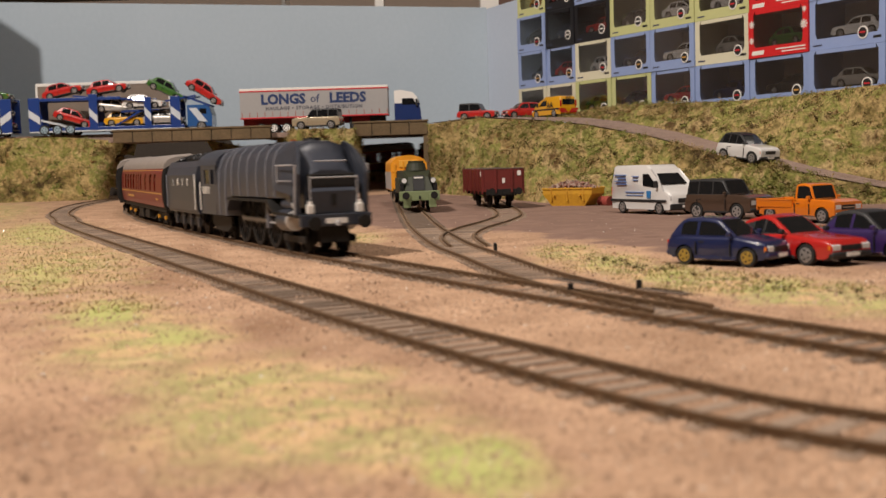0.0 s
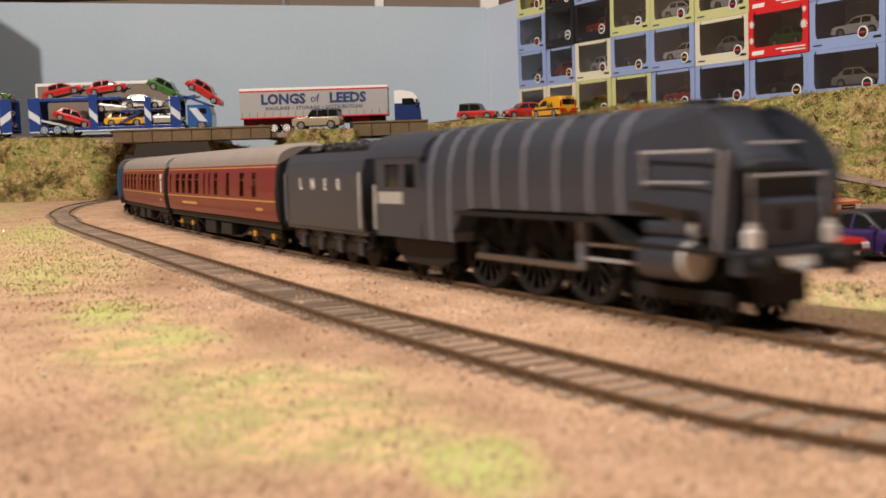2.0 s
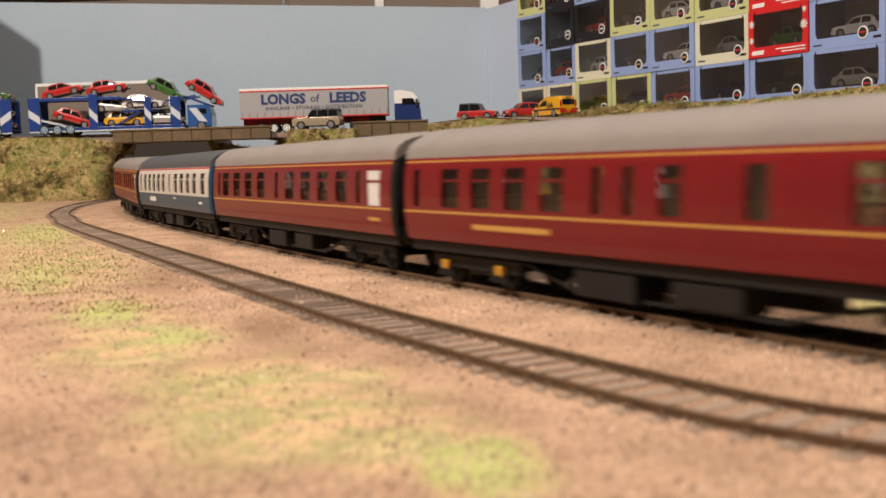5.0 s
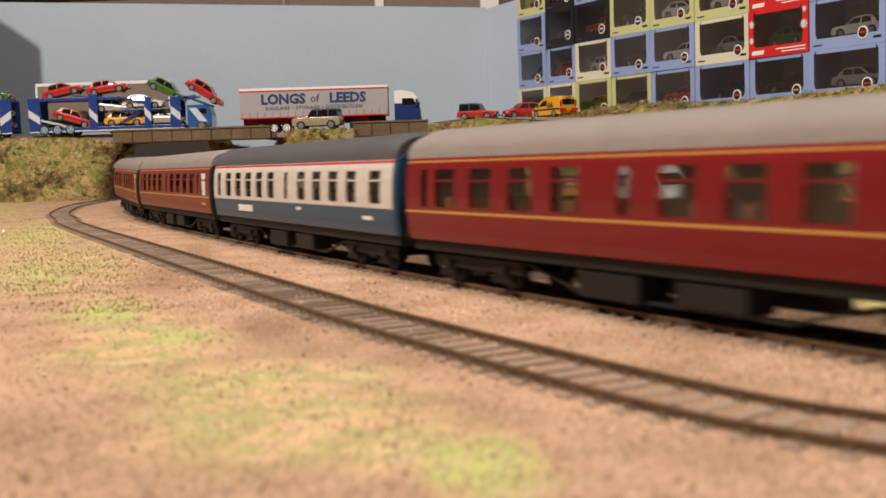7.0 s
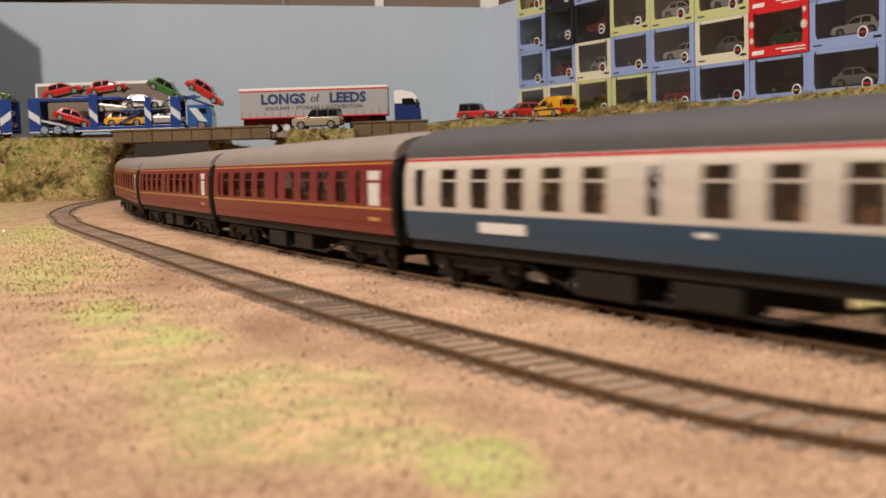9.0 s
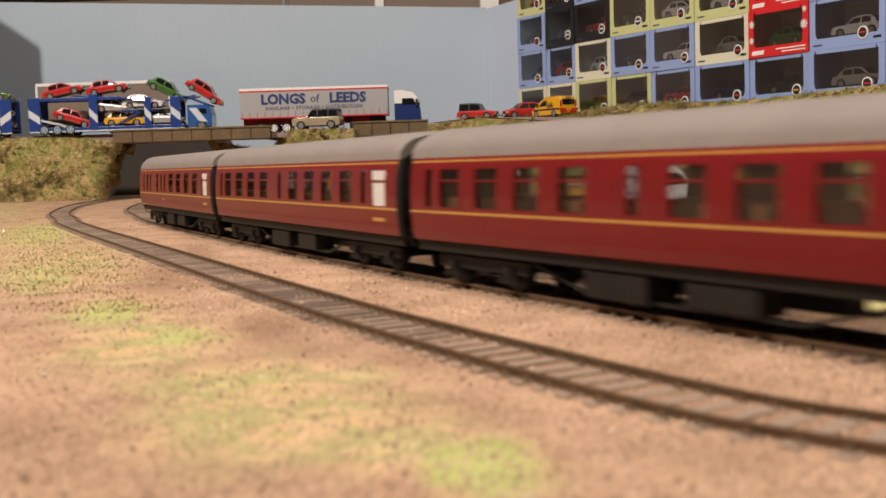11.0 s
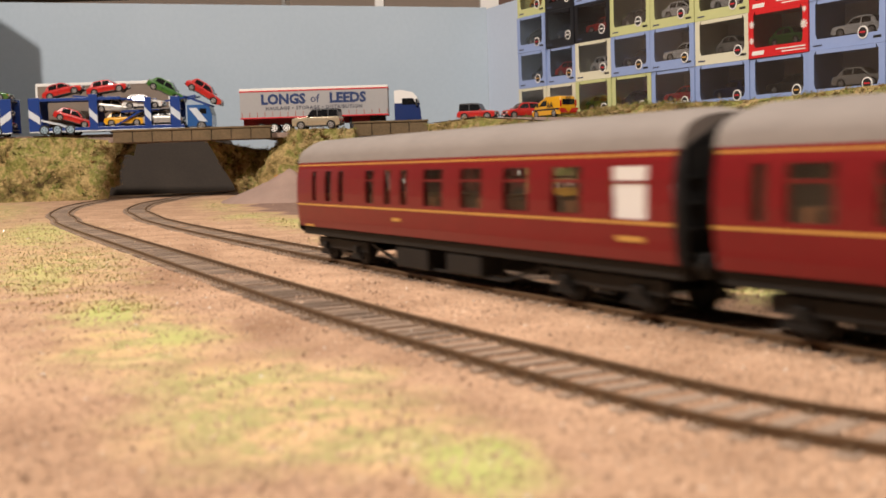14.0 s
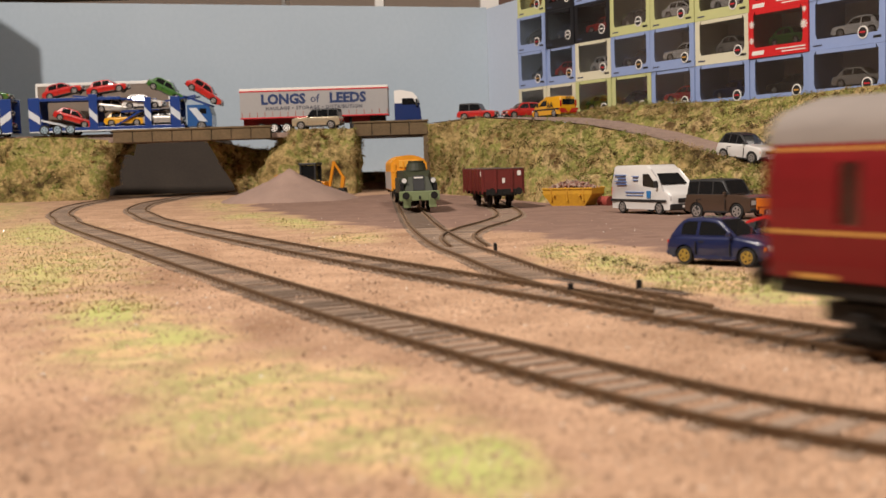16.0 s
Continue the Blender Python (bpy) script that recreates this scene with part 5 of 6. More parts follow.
    part("window_pillar", skin(hr, lambda i, j: painted(i, j) and min(j, m - 1 - j) < 3), glass_trim or roof_mat or colour, t, smooth=True)
    part("parcel_shelf", box(b0 + 2, b1 - 2, -wb0 + 2.5, wb0 - 2.5, belt - 1, belt - 0.6), TRIM, t)
    part("chassis", box(-h + 2.4, h - 2.4, -W / 2 + 2.6, W / 2 - 2.6, clear - 0.2, min(hood, boot) * 0.8), TRIM, t)
    for sy in (-1, 1):
        for x in (fx, rx):
            road_wheel(t, x, sy * (W / 2 - 1.75), r, rim)
        if simple:
            continue
        part("door_mirror", box(b1 - 2.6, b1 - 0.8, sy * (W / 2 + 0.5) - 1.1, sy * (W / 2 + 0.5) + 1.1, belt + 0.1, belt + 1.9, 0.5), glass_trim or colour, t)
        part("headlamp", prism([(h - 2.4, hood * 0.66), (h + 0.12, hood * 0.60), (h + 0.12, hood * 0.78), (h - 1.6, hood * 0.86)], sy * W * 0.335 - W * 0.085, sy * W * 0.335 + W * 0.085), LAMPGLASS, t, "clear headlamp")
        part("tail_lamp", box(-h - 0.15, -h + 1.4, sy * W * 0.37 - 1.5, sy * W * 0.37 + 1.5, boot * 0.58, boot * 0.82, 0.3), TAIL, t, "red tail lamp")
        part("indicator", prism([(h - 3.0, hood * 0.66), (h - 0.5, hood * 0.62), (h - 0.5, hood * 0.76), (h - 2.4, hood * 0.82)], sy * W * 0.437 - 0.5, sy * W * 0.437 + 0.5), AMBER, t, "amber indicator")
        seam = bars[0] if bars else b0 + 1.5
        for x in (seam, b1 - 1.5):
            part("door_seam", box(x - 0.12, x + 0.12, sy * W * 0.5 - 0.7, sy * W * 0.5 - 0.1, clear + 1.2, belt * 0.82), TRIM, t)
        part("door_handle", box(seam + 1.0, seam + 3.2, sy * W * 0.49 - 0.3, sy * W * 0.49 + 0.25, belt * 0.79, belt * 0.79 + 0.55, 0.1), glass_trim or TRIM, t)
        part("sill", box(rx + ra + 0.3, fx - ra - 0.3, sy * (W * 0.482) - 0.5, sy * (W * 0.482) + 0.35, clear - 0.3, clear + 0.9, 0.25), skirt or TRIM, t)
    if simple:
        return t
    part("front_bumper", box(h - 2, h + 0.75, -W * 0.45, W * 0.45, clear + 0.5, clear + 2.7, 0.7), skirt or TRIM, t, smooth=True)
    part("rear_bumper", box(-h - 0.7, -h + 2, -W * 0.45, W * 0.45, clear + 0.7, clear + 2.7, 0.7), skirt or TRIM, t, smooth=True)
    part("wiper", box(b1 - 0.5, b1 + 0.1, -W * 0.32, W * 0.1, belt - 0.05, belt + 0.3, 0.1), TRIM, t)
    if grille:
        g = part("grille", box(h - 0.8, h + 0.2, -W * 0.23, W * 0.23, hood * 0.58, hood * 0.78, 0.15), TRIM, t, "black grille")
        part("grille_bar", box(h + 0.15, h + 0.35, -W * 0.21, W * 0.21, hood * 0.66, hood * 0.70), skirt if skirt == CHROME else TRIM, g)
    if plate:
        part("number_bar", box(h + 0.7, h + 0.95, -W * 0.15, W * 0.15, clear + 1.0, clear + 2.4), WHITE, t, "plain pale number bar")
    return t


YZ = -1.95
NAVY = paint("navy_car_paint", (0.012, 0.02, 0.085))
RED = paint("bright_red_paint", (0.55, 0.018, 0.015))
PURPLE = paint("violet_paint", (0.045, 0.025, 0.12))
ORANGE = paint("orange_paint", (0.85, 0.22, 0.01))
BROWN = paint("bronze_brown_paint", (0.075, 0.045, 0.03))
WHITECAR = paint("white_car_paint", (0.82, 0.80, 0.77))
SILVER = mat("silver_car_paint", (0.55, 0.52, 0.48), rough=0.25, metal=0.4, coat=0.4)
GREENCAR = paint("leaf_green_paint", (0.05, 0.16, 0.025))
YELLOW = paint("yellow_paint", (0.85, 0.42, 0.01))
SAND = mat("sand_beige_paint", (0.45, 0.37, 0.25), rough=0.25, metal=0.3, coat=0.4)

build_car("hatchback_car", "navy blue hatchback with gold wheels at the yard edge", NAVY, 42.5, 20.5, 17.6, 10.8, 9.6, (-20, 8.5), (-14.5, 0), 26.5, at=P(107, 421, YZ, 0, 0, -46), rim=GOLD, r=3.5, pillars=(0.42,), boot=11.2, skirt=NAVY)
build_car("hatchback_car", "bright red fastback with black trim in the yard", RED, 55, 22.5, 17.6, 11.0, 9.8, (-23, 8), (-9, -2), 33, at=P(131, 423, YZ, 0, 0, -60), r=4.0, pillars=(0.36, 0.6), boot=10.6, glass_trim=TRIM)
build_car("saloon_car", "violet saloon with chrome trim in the yard", PURPLE, 60, 23, 18.5, 11.6, 11.0, (-15, 11), (-9, 2), 35, at=P(162, 424, YZ, 0, 0, -58), r=4.1, pillars=(0.5,), boot=11.2, skirt=CHROME, roof_mat=TRIM, glass_trim=PURPLE)
build_car("off_roader", "bronze brown boxy off-roader with black roof", BROWN, 52, 25, 25.0, 15.4, 14.8, (-25, 9.5), (-23.5, 3.5), 32, at=P(182, 716, YZ, 0, 0, -54), r=5.0, clear=4.2, roof_mat=TRIM, pillars=(0.28, 0.62), nose=0.9, category="off-road car", square=True)
build_car("off_roader", "white compact off-roader with black roof on the ramp", WHITECAR, 49, 25, 23.6, 15.0, 13.8, (-22.5, 9), (-17, -1), 31, at=P(255, 942, 31.4, 0, 6, -58), r=4.9, clear=3.4, roof_mat=TRIM, pillars=(0.36, 0.62), nose=0.8, category="off-road car", glass_trim=TRIM)


def build_pickup(at):
    t = build_car("pickup_truck", "orange classic pickup truck with open bed", ORANGE, 58, 23, 22.5, 13.6, 13.4, (-2, 13), (0, 9.5), 40, at=at, r=4.4, clear=3.6, boot=9.0, pillars=(0.12,), nose=0.9, category="pickup truck", skirt=CHROME, square=True)
    for sy in (-1, 1):
        part("bed_side", box(-30, -2, sy * 11 - 0.8, sy * 11 + 0.8, 8.5, 13.2, 0.4), ORANGE, t)
        part("bed_rail", box(-30.5, -2, sy * 11.4 - 0.7, sy * 11.4 + 0.7, 12.6, 13.6, 0.3), ORANGE, t)
    part("tailgate", box(-31.4, -30.2, -11, 11, 6.5, 13.2, 0.4), ORANGE, t)
    part("cab_back", box(-2.4, -0.8, -10.2, 10.2, 8.5, 14, 0.4), ORANGE, t)
    return t


build_pickup(P(213, 655, YZ, 0, 0, -62))


def build_van(name, label, colour, at, L=76, W=27, H=36, lines=True, category="van", roof_mat=None):
    t = thing(name, label, category, at)
    h = L / 2
    wb = L * 0.62
    fx, rx, r = wb / 2 + 1, -wb / 2 + 1, 4.6
    prof = [(-h, 5.5), (-h - 0.2, H * 0.6), (-h + 1.2, H - 1.2), (-h + 4, H), (h - 28, H), (h - 25, H - 0.5), (h - 22, H - 3.2), (h - 12, H * 0.575), (h - 6, H * 0.51), (h - 2, H * 0.44), (h, H * 0.36), (h, 5), (h - 2, 3.4)]
    low = arch(fx, r + 0.8, r * 0.75) + arch(rx, r + 0.8, r * 0.75)
    outline = prof + [(fx + r + 0.8, 3.4)] + low[:7] + [(fx - r - 0.8, 3.4), (rx + r + 0.8, 3.4)] + low[7:] + [(rx - r - 0.8, 3.4), (-h + 1, 3.6)]
    bm = prism(outline, -W / 2, W / 2)
    es = [e for e in bm.edges if abs(abs(e.verts[0].co.y) - W / 2) < 0.01 and abs(e.verts[0].co.y - e.verts[1].co.y) < 0.01 and max(v.co.z for v in e.verts) > 10]
    bmesh.ops.bevel(bm, geom=es, offset=2.4, segments=4, affect="EDGES", profile=0.5)
    shape_body(bm, L, W, 0.07, 0.10, H * 0.4, H)
    part("body", bm, colour, t, smooth=True)
    # windscreen lies on the raked front
    bm = loft([[(h - 22.0, -W * 0.33, H - 6.0), (h - 22.0, W * 0.33, H - 6.0), (h - 20.6, W * 0.33, H - 5.0), (h - 20.6, -W * 0.33, H - 5.0)], [(h - 13.4, -W * 0.40, H * 0.60), (h - 13.4, W * 0.40, H * 0.60), (h - 12.0, W * 0.40, H * 0.615), (h - 12.0, -W * 0.40, H * 0.615)]])
    part("windscreen", bm, CARGLASS, t, "dark windscreen")
    for sy in (-1, 1):
        y = sy * W * 0.47
        part("side_window", prism([(h - 31, H * 0.82), (h - 25, H * 0.82), (h - 16, H * 0.60), (h - 19, H * 0.54), (h - 31, H * 0.58)], y - 0.35, y + 0.35), CARGLASS, t, "dark cab side window")
        part("rubbing_strip", box(-h + 0.6, h - 4, sy * W / 2 - 0.5, sy * W / 2 + 0.12, 8.6, 10.4, 0.2), TRIM, t, "black rubbing strip")
        part("headlamp", prism([(h - 5, H * 0.36), (h - 0.4, H * 0.30), (h - 0.4, H * 0.37), (h - 4, H * 0.44)], sy * W * 0.38 - 2.2, sy * W * 0.38 + 2.2), LAMPGLASS, t, "clear headlamp")
        part("door_mirror", box(h - 15.5, h - 13, sy * (W / 2 + 1) - 1.0, sy * (W / 2 + 1) + 1.0, H * 0.54, H * 0.68, 0.4), TRIM, t)
        part("tail_lamp", box(-h - 0.4, -h + 0.5, sy * W * 0.42 - 1, sy * W * 0.42 + 1, 12, 19, 0.2), TAIL, t, "red tail lamp")
        for x in (fx, rx):
            road_wheel(t, x, sy * (W / 2 - 1.5), r)
    part("grille", box(h - 0.8, h + 0.4, -W * 0.24, W * 0.24, H * 0.24, H * 0.33, 0.3), TRIM, t, "black grille")
    part("front_bumper", box(h - 2, h + 0.8, -W * 0.46, W * 0.46, 3.4, 7.6, 0.8), TRIM, t, "black bumper")
    part("number_bar", box(h + 0.7, h + 1.0, -3.4, 3.4, 5, 6.6), WHITE, t, "plain pale number bar")
    part("chassis", box(-h + 4, h - 4, -W / 2 + 3.5, W / 2 - 3.5, 3, 8), TRIM, t)
    if lines:
        ink = mat("pale_blue_ink", (0.12, 0.22, 0.5), rough=0.5)
        for x, z, w in ((-24, 27.5, 14), (-22, 25.2, 10), (-23, 23, 13), (-22, 20.9, 12), (-6, 15.4, 22), (-6, 13.2, 20), (-5, 26.5, 7), (-5, 24, 6)):
            part("painted_line", box(x - w / 2, x + w / 2, -W / 2 - 0.15, -W / 2 + 1.5, z - 0.28, z + 0.28), ink, t, "small blue lettering bar")
        part("painted_badge", box(9, 13, -W / 2 - 0.2, -W / 2 + 0.6, 11.4, 16.4), mat("blue_badge", (0.03, 0.2, 0.5), rough=0.5), t, "small blue badge")
    return t


build_van("delivery_van", "white high-roofed delivery van with black trim", WHITECAR, P(152, 806, YZ, 0, 0, -64), L=70, H=34.5)
yv = build_van("service_van", "yellow breakdown service van with red chevrons at its back", YELLOW, P(132, 1302, 85, 0, 0, 118), L=58, W=24, H=24, lines=False)
for i in range(4):
    for sy in (-1, 1):
        part("chevron", prism([(0, 0), (2.2, 0), (6.2, 5), (4, 5)], -0.1, 0.1), RED, yv, "red chevron stripe", at=P(-29.35, sy * (0.6 + i * 2.4), 5, 0, 0, 90 if sy > 0 else -90))
part("rear_window", box(-29.6, -29.2, -8, 8, 14, 20, 0.1), CARGLASS, yv)
for sy, rz in ((-1, 0), (1, 180)):
    lettering("AA", 9, TRIM, yv, P(-10, sy * 12.35, 14, 90, 0, rz), weight=0.25)
lettering("AA", 5.0, TRIM, yv, P(-29.7, 0, 21.6, 90, 0, -90), weight=0.2)
build_car("hatchback_car", "small red hatchback parked on the upper road", RED, 46, 22, 18.6, 11.2, 10.4, (-22, 11), (-17, 3), 30, at=P(99, 1350, 87.5, 0, 0, 200), r=3.9, pillars=(0.5,))
build_car("off_roader", "red jeep with black soft top on the upper road", RED, 48, 22, 21, 11.5, 11.5, (-22, 8), (-21, 3), 29, at=P(48, 1385, 88, 0, 0, -20), r=4.4, clear=3.6, roof_mat=TRIM, square=True, pillars=(0.45,), category="off-road car", nose=0.9)
build_car("off_roader", "sand-coloured boxy off-roader with black roof", SAND, 60, 26, 25, 15.0, 14.6, (-29, 12), (-27.5, 5), 38, at=P(-150, 1412, 84.2, 0, 0, 172), r=5.0, clear=4.0, roof_mat=TRIM, pillars=(0.32, 0.66), nose=0.92, category="off-road car", square=True)


def build_lorry():
    cabp = thing("articulated_lorry", "curtain-sided grey lorry with blue and white cab", "lorry", P(-160, 1462, 82))
    curtain = mat("grey_curtain", (0.36, 0.35, 0.345), (0.33, 0.32, 0.315), rough=0.6, grain=300, broad=25)
    deepblue = mat("deep_blue_lettering", (0.012, 0.035, 0.13), rough=0.5)
    grey = mat("grey_lettering", (0.06, 0.06, 0.09), rough=0.5)
    L = 188
    tr = part("trailer_body", box(-92, 96, -16.5, 16.5, 20, 55, 0.5), curtain, cabp, "grey curtain-sided trailer body")
    part("top_rail", box(-92.3, 96.3, -16.8, 16.8, 53.6, 57, 0.4), WHITE, cabp, "white top rail")
    part("red_band", box(-92.4, 96.4, -16.9, 16.9, 52.6, 54.2), REDLINE, cabp, "red band")
    part("bottom_rail", box(-92.3, 96.3, -16.9, 16.9, 18.8, 20.6, 0.3), REDLINE, cabp, "red bottom rail")
    for i in range(20):
        x = -90 + i * 9.7
        part("strap", box(x, x + 0.7, -16.8, -16.4, 20.6, 27), mat("dull_red_strap", (0.35, 0.09, 0.07), rough=0.6), cabp, "dull red curtain strap")
    lettering("LONGS", 17.2, deepblue, cabp, P(-37, -16.72, 42.2, 90), weight=0.75)
    lettering("of", 14, deepblue, cabp, P(3, -16.72, 42.2, 90, 0, 0) , weight=0.1)
    lettering("LEEDS", 17.2, deepblue, cabp, P(45, -16.72, 42.2, 90), weight=0.75)
    lettering("HAULAGE \u2022 STORAGE \u2022 DISTRIBUTION", 6.2, grey, cabp, P(2, -16.72, 31.2, 90), spacing=1.16, weight=0.14)
    part("chassis", box(-90, 88, -6, 6, 11, 18.8, 0.4), mat("red_chassis", (0.3, 0.02, 0.02), rough=0.5), cabp, "red chassis beams")
    for x in (-66, -50, -34):
        for y in (-13, 13):
            road_wheel(cabp, x, y, 6.4, WHITE, 5.5)
    part("side_guard", box(-22, 40, -15.5, -14.7, 9, 14, 0.2), TRIM, cabp)
    part("landing_leg", box(46, 49, -10, 10, 1, 18, 0.3), TRIM, cabp)
    # tractor unit
    cabbl = mat("cab_blue", (0.015, 0.035, 0.14), rough=0.3, coat=0.4)
    part("tractor_frame", box(70, 136, -7, 7, 7, 11.5, 0.4), mat("red_chassis", (0.3, 0.02, 0.02)), cabp, "red chassis beams")
    part("fifth_wheel", box(72, 92, -9, 9, 11.5, 19), TRIM, cabp)
    part("cab_body", prism([(104, 9), (104, 33), (134.5, 33), (137, 26), (138, 9)], -15.6, 15.6), cabbl, cabp, "deep blue cab lower half")
    part("cab_upper", prism([(104, 33), (104, 49), (112, 50), (128, 46.5), (133, 40.5), (135, 33)], -15.4, 15.4), WHITE, cabp, "white cab roof and wind deflector")
    part("windscreen", prism([(134.4, 30.5), (132.5, 40), (133.2, 40), (137, 30.5)], -14, 14), CARGLASS, cabp)
    for sy in (-1, 1):
        part("side_window", prism([(114, 31), (114, 39), (128, 39), (132, 31)], sy * 15.7 - 0.2, sy * 15.7 + 0.2), CARGLASS, cabp)
        part("door_mirror", box(131, 133.5, sy * 17 - 1.2, sy * 17 + 1.2, 29, 38, 0.4), TRIM, cabp)
        part("step", box(106, 130, sy * 15 - 0.8, sy * 15 + 0.8, 4.5, 9.5, 0.3), mat("red_step", (0.4, 0.02, 0.02)), cabp, "red cab step")
        for x in (84, 122):
            road_wheel(cabp, x, sy * 13, 6.4, WHITE, 5.5)
    part("bumper", box(134, 139, -15.5, 15.5, 4, 12, 0.8), mat("red_step", (0.4, 0.02, 0.02)), cabp, "red bumper")
    return cabp


build_lorry()


def build_transporter(at):
    t = thing("car_transporter", "blue two-deck car transporter with silver ramps", "car transporter", at)
    bl = paint("transporter_blue", (0.02, 0.06, 0.27))
    pale = mat("pale_stripe", (0.6, 0.65, 0.7), rough=0.4)
    W = 15.5
    # rear trailer and front carrier on one frame each side
    for sy in (-1, 1):
        part("lower_beam", box(-118, 84, sy * W - 1, sy * W + 1, 5.5, 9.5, 0.3), bl, t)
        part("lower_edge", box(-118, 84, sy * W - 1.2, sy * W + 1.2, 3.6, 5.4, 0.3), pale, t, "pale lower edge")
        part("upper_beam", box(-118, 2, sy * W - 0.9, sy * W + 0.9, 44, 48, 0.3), bl, t)
        for x, w, zt in ((-111, 15, 49), (-34, 11, 52), (37, 9, 46), (73, 13, 46)):
            c = part("column", box(x - w / 2, x + w / 2, sy * W - 1.3, sy * W + 1.3, 5, zt, 0.4), bl, t)
            part("column_stripe", prism([(x - w / 2 + 0.3, 24), (x + w / 2 - 0.3, 14), (x + w / 2 - 0.3, 24), (x - w / 2 + 0.3, 34)], sy * (W + 1.4) - 0.12, sy * (W + 1.4) + 0.12), pale, c, "pale diagonal stripe")
        for x0, z0, x1, z1 in ((-104, 20, -60, 8), (-10, 8, 30, 30), (2, 28, 52, 30), (60, 40, 100, 46), (84, 46, 118, 32), (-60, 50, -20, 46), (-15, 48, 35, 40)):
            d = Vector((x1 - x0, 0, z1 - z0))
            bm = bmesh.new()
            bmesh.ops.create_cube(bm, size=1, matrix=Matrix.Translation(((x0 + x1) / 2, sy * (W - 1.5), (z0 + z1) / 2)) @ d.to_track_quat("X", "Z").to_matrix().to_4x4() @ Matrix.Diagonal((d.length, 2, 2.2, 1)))
            part("ramp_rail", bm, bl if z1 > 20 else pale, t)
        for x in (-99, -82, -65):
            road_wheel(t, x, sy * (W - 1), 6.8, mat("pale_blue_hub", (0.3, 0.42, 0.5), rough=0.4), 5)
        for x in (-10, 70, 106):
            road_wheel(t, x, sy * (W - 2), 6.4, ALLOY, 5)
    part("upper_deck", box(-117, 2, -W, W, 46, 47), mat("deck_grey", (0.2, 0.2, 0.21), rough=0.5), t, "grey upper deck")
    part("lower_deck", box(-117, 84, -W, W, 8.4, 9.4), mat("deck_grey", (0.2, 0.2, 0.21)), t, "grey lower deck")
    part("front_deck", box(-12, 76, -W, W, 30, 31), mat("deck_grey", (0.2, 0.2, 0.21)), t, "grey lower deck")
    part("cab", prism([(88, 6), (88, 34), (110, 34), (117, 30), (120, 20), (120, 6)], -15, 15), paint("cab_mid_blue", (0.03, 0.12, 0.35)), t, "mid-blue cab with pale stripe")
    part("cab_stripe", prism([(90, 30), (100, 30), (114, 12), (104, 12)], -15.3, 15.3), pale, t, "pale diagonal stripe")
    part("windscreen", prism([(113, 31), (118.4, 20), (120.2, 20.4), (117, 31)], -13.6, 13.6), CARGLASS, t)
    part("cab_window", box(104, 113, -15.2, 15.2, 22, 29, 0.2), CARGLASS, t)
    return t


TZ = 89.5
tp = build_transporter(P(-416, 1500, TZ, 0, 0, 0))


def load_car(key, colour, x, z, tilt, flip=False, label=""):
    """A small car on the transporter, at x and z of its frame, nose up or down by tilt."""
    m = P(-416, 1500, TZ, 0, 0, 0) @ P(x, -1, z, 0, tilt, 180 if flip else 0)
    build_car("hatchback_car", label, colour, 53, 22, 19, 11.4, 10.4, (-23, 13), (-16, 3), 33, at=m, r=4.3, pillars=(0.5,), group="cars on the transporter")


load_car("r", RED, -74, 50, -12, label="red hatchback on the transporter's top deck")
load_car("r", RED, -16, 52, -8, label="red hatchback on the transporter's top deck")
load_car("g", GREENCAR, 57, 48, 28, label="green hatchback tilted on the transporter's upper ramp")
load_car("r", RED, 106, 44, 33, label="red hatchback tilted over the transporter's cab")
load_car("s", SILVER, -9, 26, 8, label="silver saloon on the transporter's middle deck")
load_car("s", WHITECAR, 29, 31.2, 0, label="white sports car on the transporter's middle deck")
load_car("r", RED, -65, 14, 18, label="red sports car on the transporter's lower deck")
load_car("y", YELLOW, 4, 9.4, 0, label="yellow sports car on the transporter's lower deck")
load_car("s", SILVER, 54, 9.4, 0, label="silver hatchback on the transporter's lower deck")
# a second, loaded transporter stands tail to tail with it
TQ = P(-676, 1502, TZ, 0, 0, 180)
tq = build_transporter(TQ)
for colour, x, z, tilt, label in ((GREENCAR, -86, 48, 2, "green hatchback on the rear transporter"), (SILVER, -86, 27, 4, "silver saloon on the rear transporter"), (RED, -88, 9.4, 0, "red saloon on the rear transporter")):
    build_car("hatchback_car", label, colour, 56, 22, 19, 11.4, 10.4, (-23, 13), (-16, 3), 33, at=TQ @ P(x, 1, z, 0, tilt, 180), r=4.3, pillars=(0.5,), group="cars on the transporter")
bt = thing("box_trailer", "beige box trailer with pale edges behind the transporter", "trailer", P(-452, 1560, TZ))
part("body", box(-92, 88, -15, 15, 16, 70, 0.5), mat("beige_trailer", (0.22, 0.17, 0.13), (0.17, 0.13, 0.1), rough=0.6), bt)
part("top_rail", box(-93, 89, -15.6, -14.6, 68, 72, 0.4), WHITE, bt, "pale top rail")
for x in (-92, 88):
    part("corner_post", box(x - 1.5, x + 1.5, -15.6, -14.6, 16, 68, 0.3), WHITE, bt, "pale corner post")
for x in (-70, -54, 70):
    for y in (-12, 12):
        road_wheel(bt, x, y, 6.4, ALLOY, 5)
part("chassis", box(-90, 86, -6, 6, 10, 16), TRIM, bt)

# ---- rolling stock in the yard ----
WAGONRED = mat("bauxite_wagon", (0.16, 0.018, 0.014), (0.12, 0.016, 0.012), rough=0.6, grain=500, broad=60)


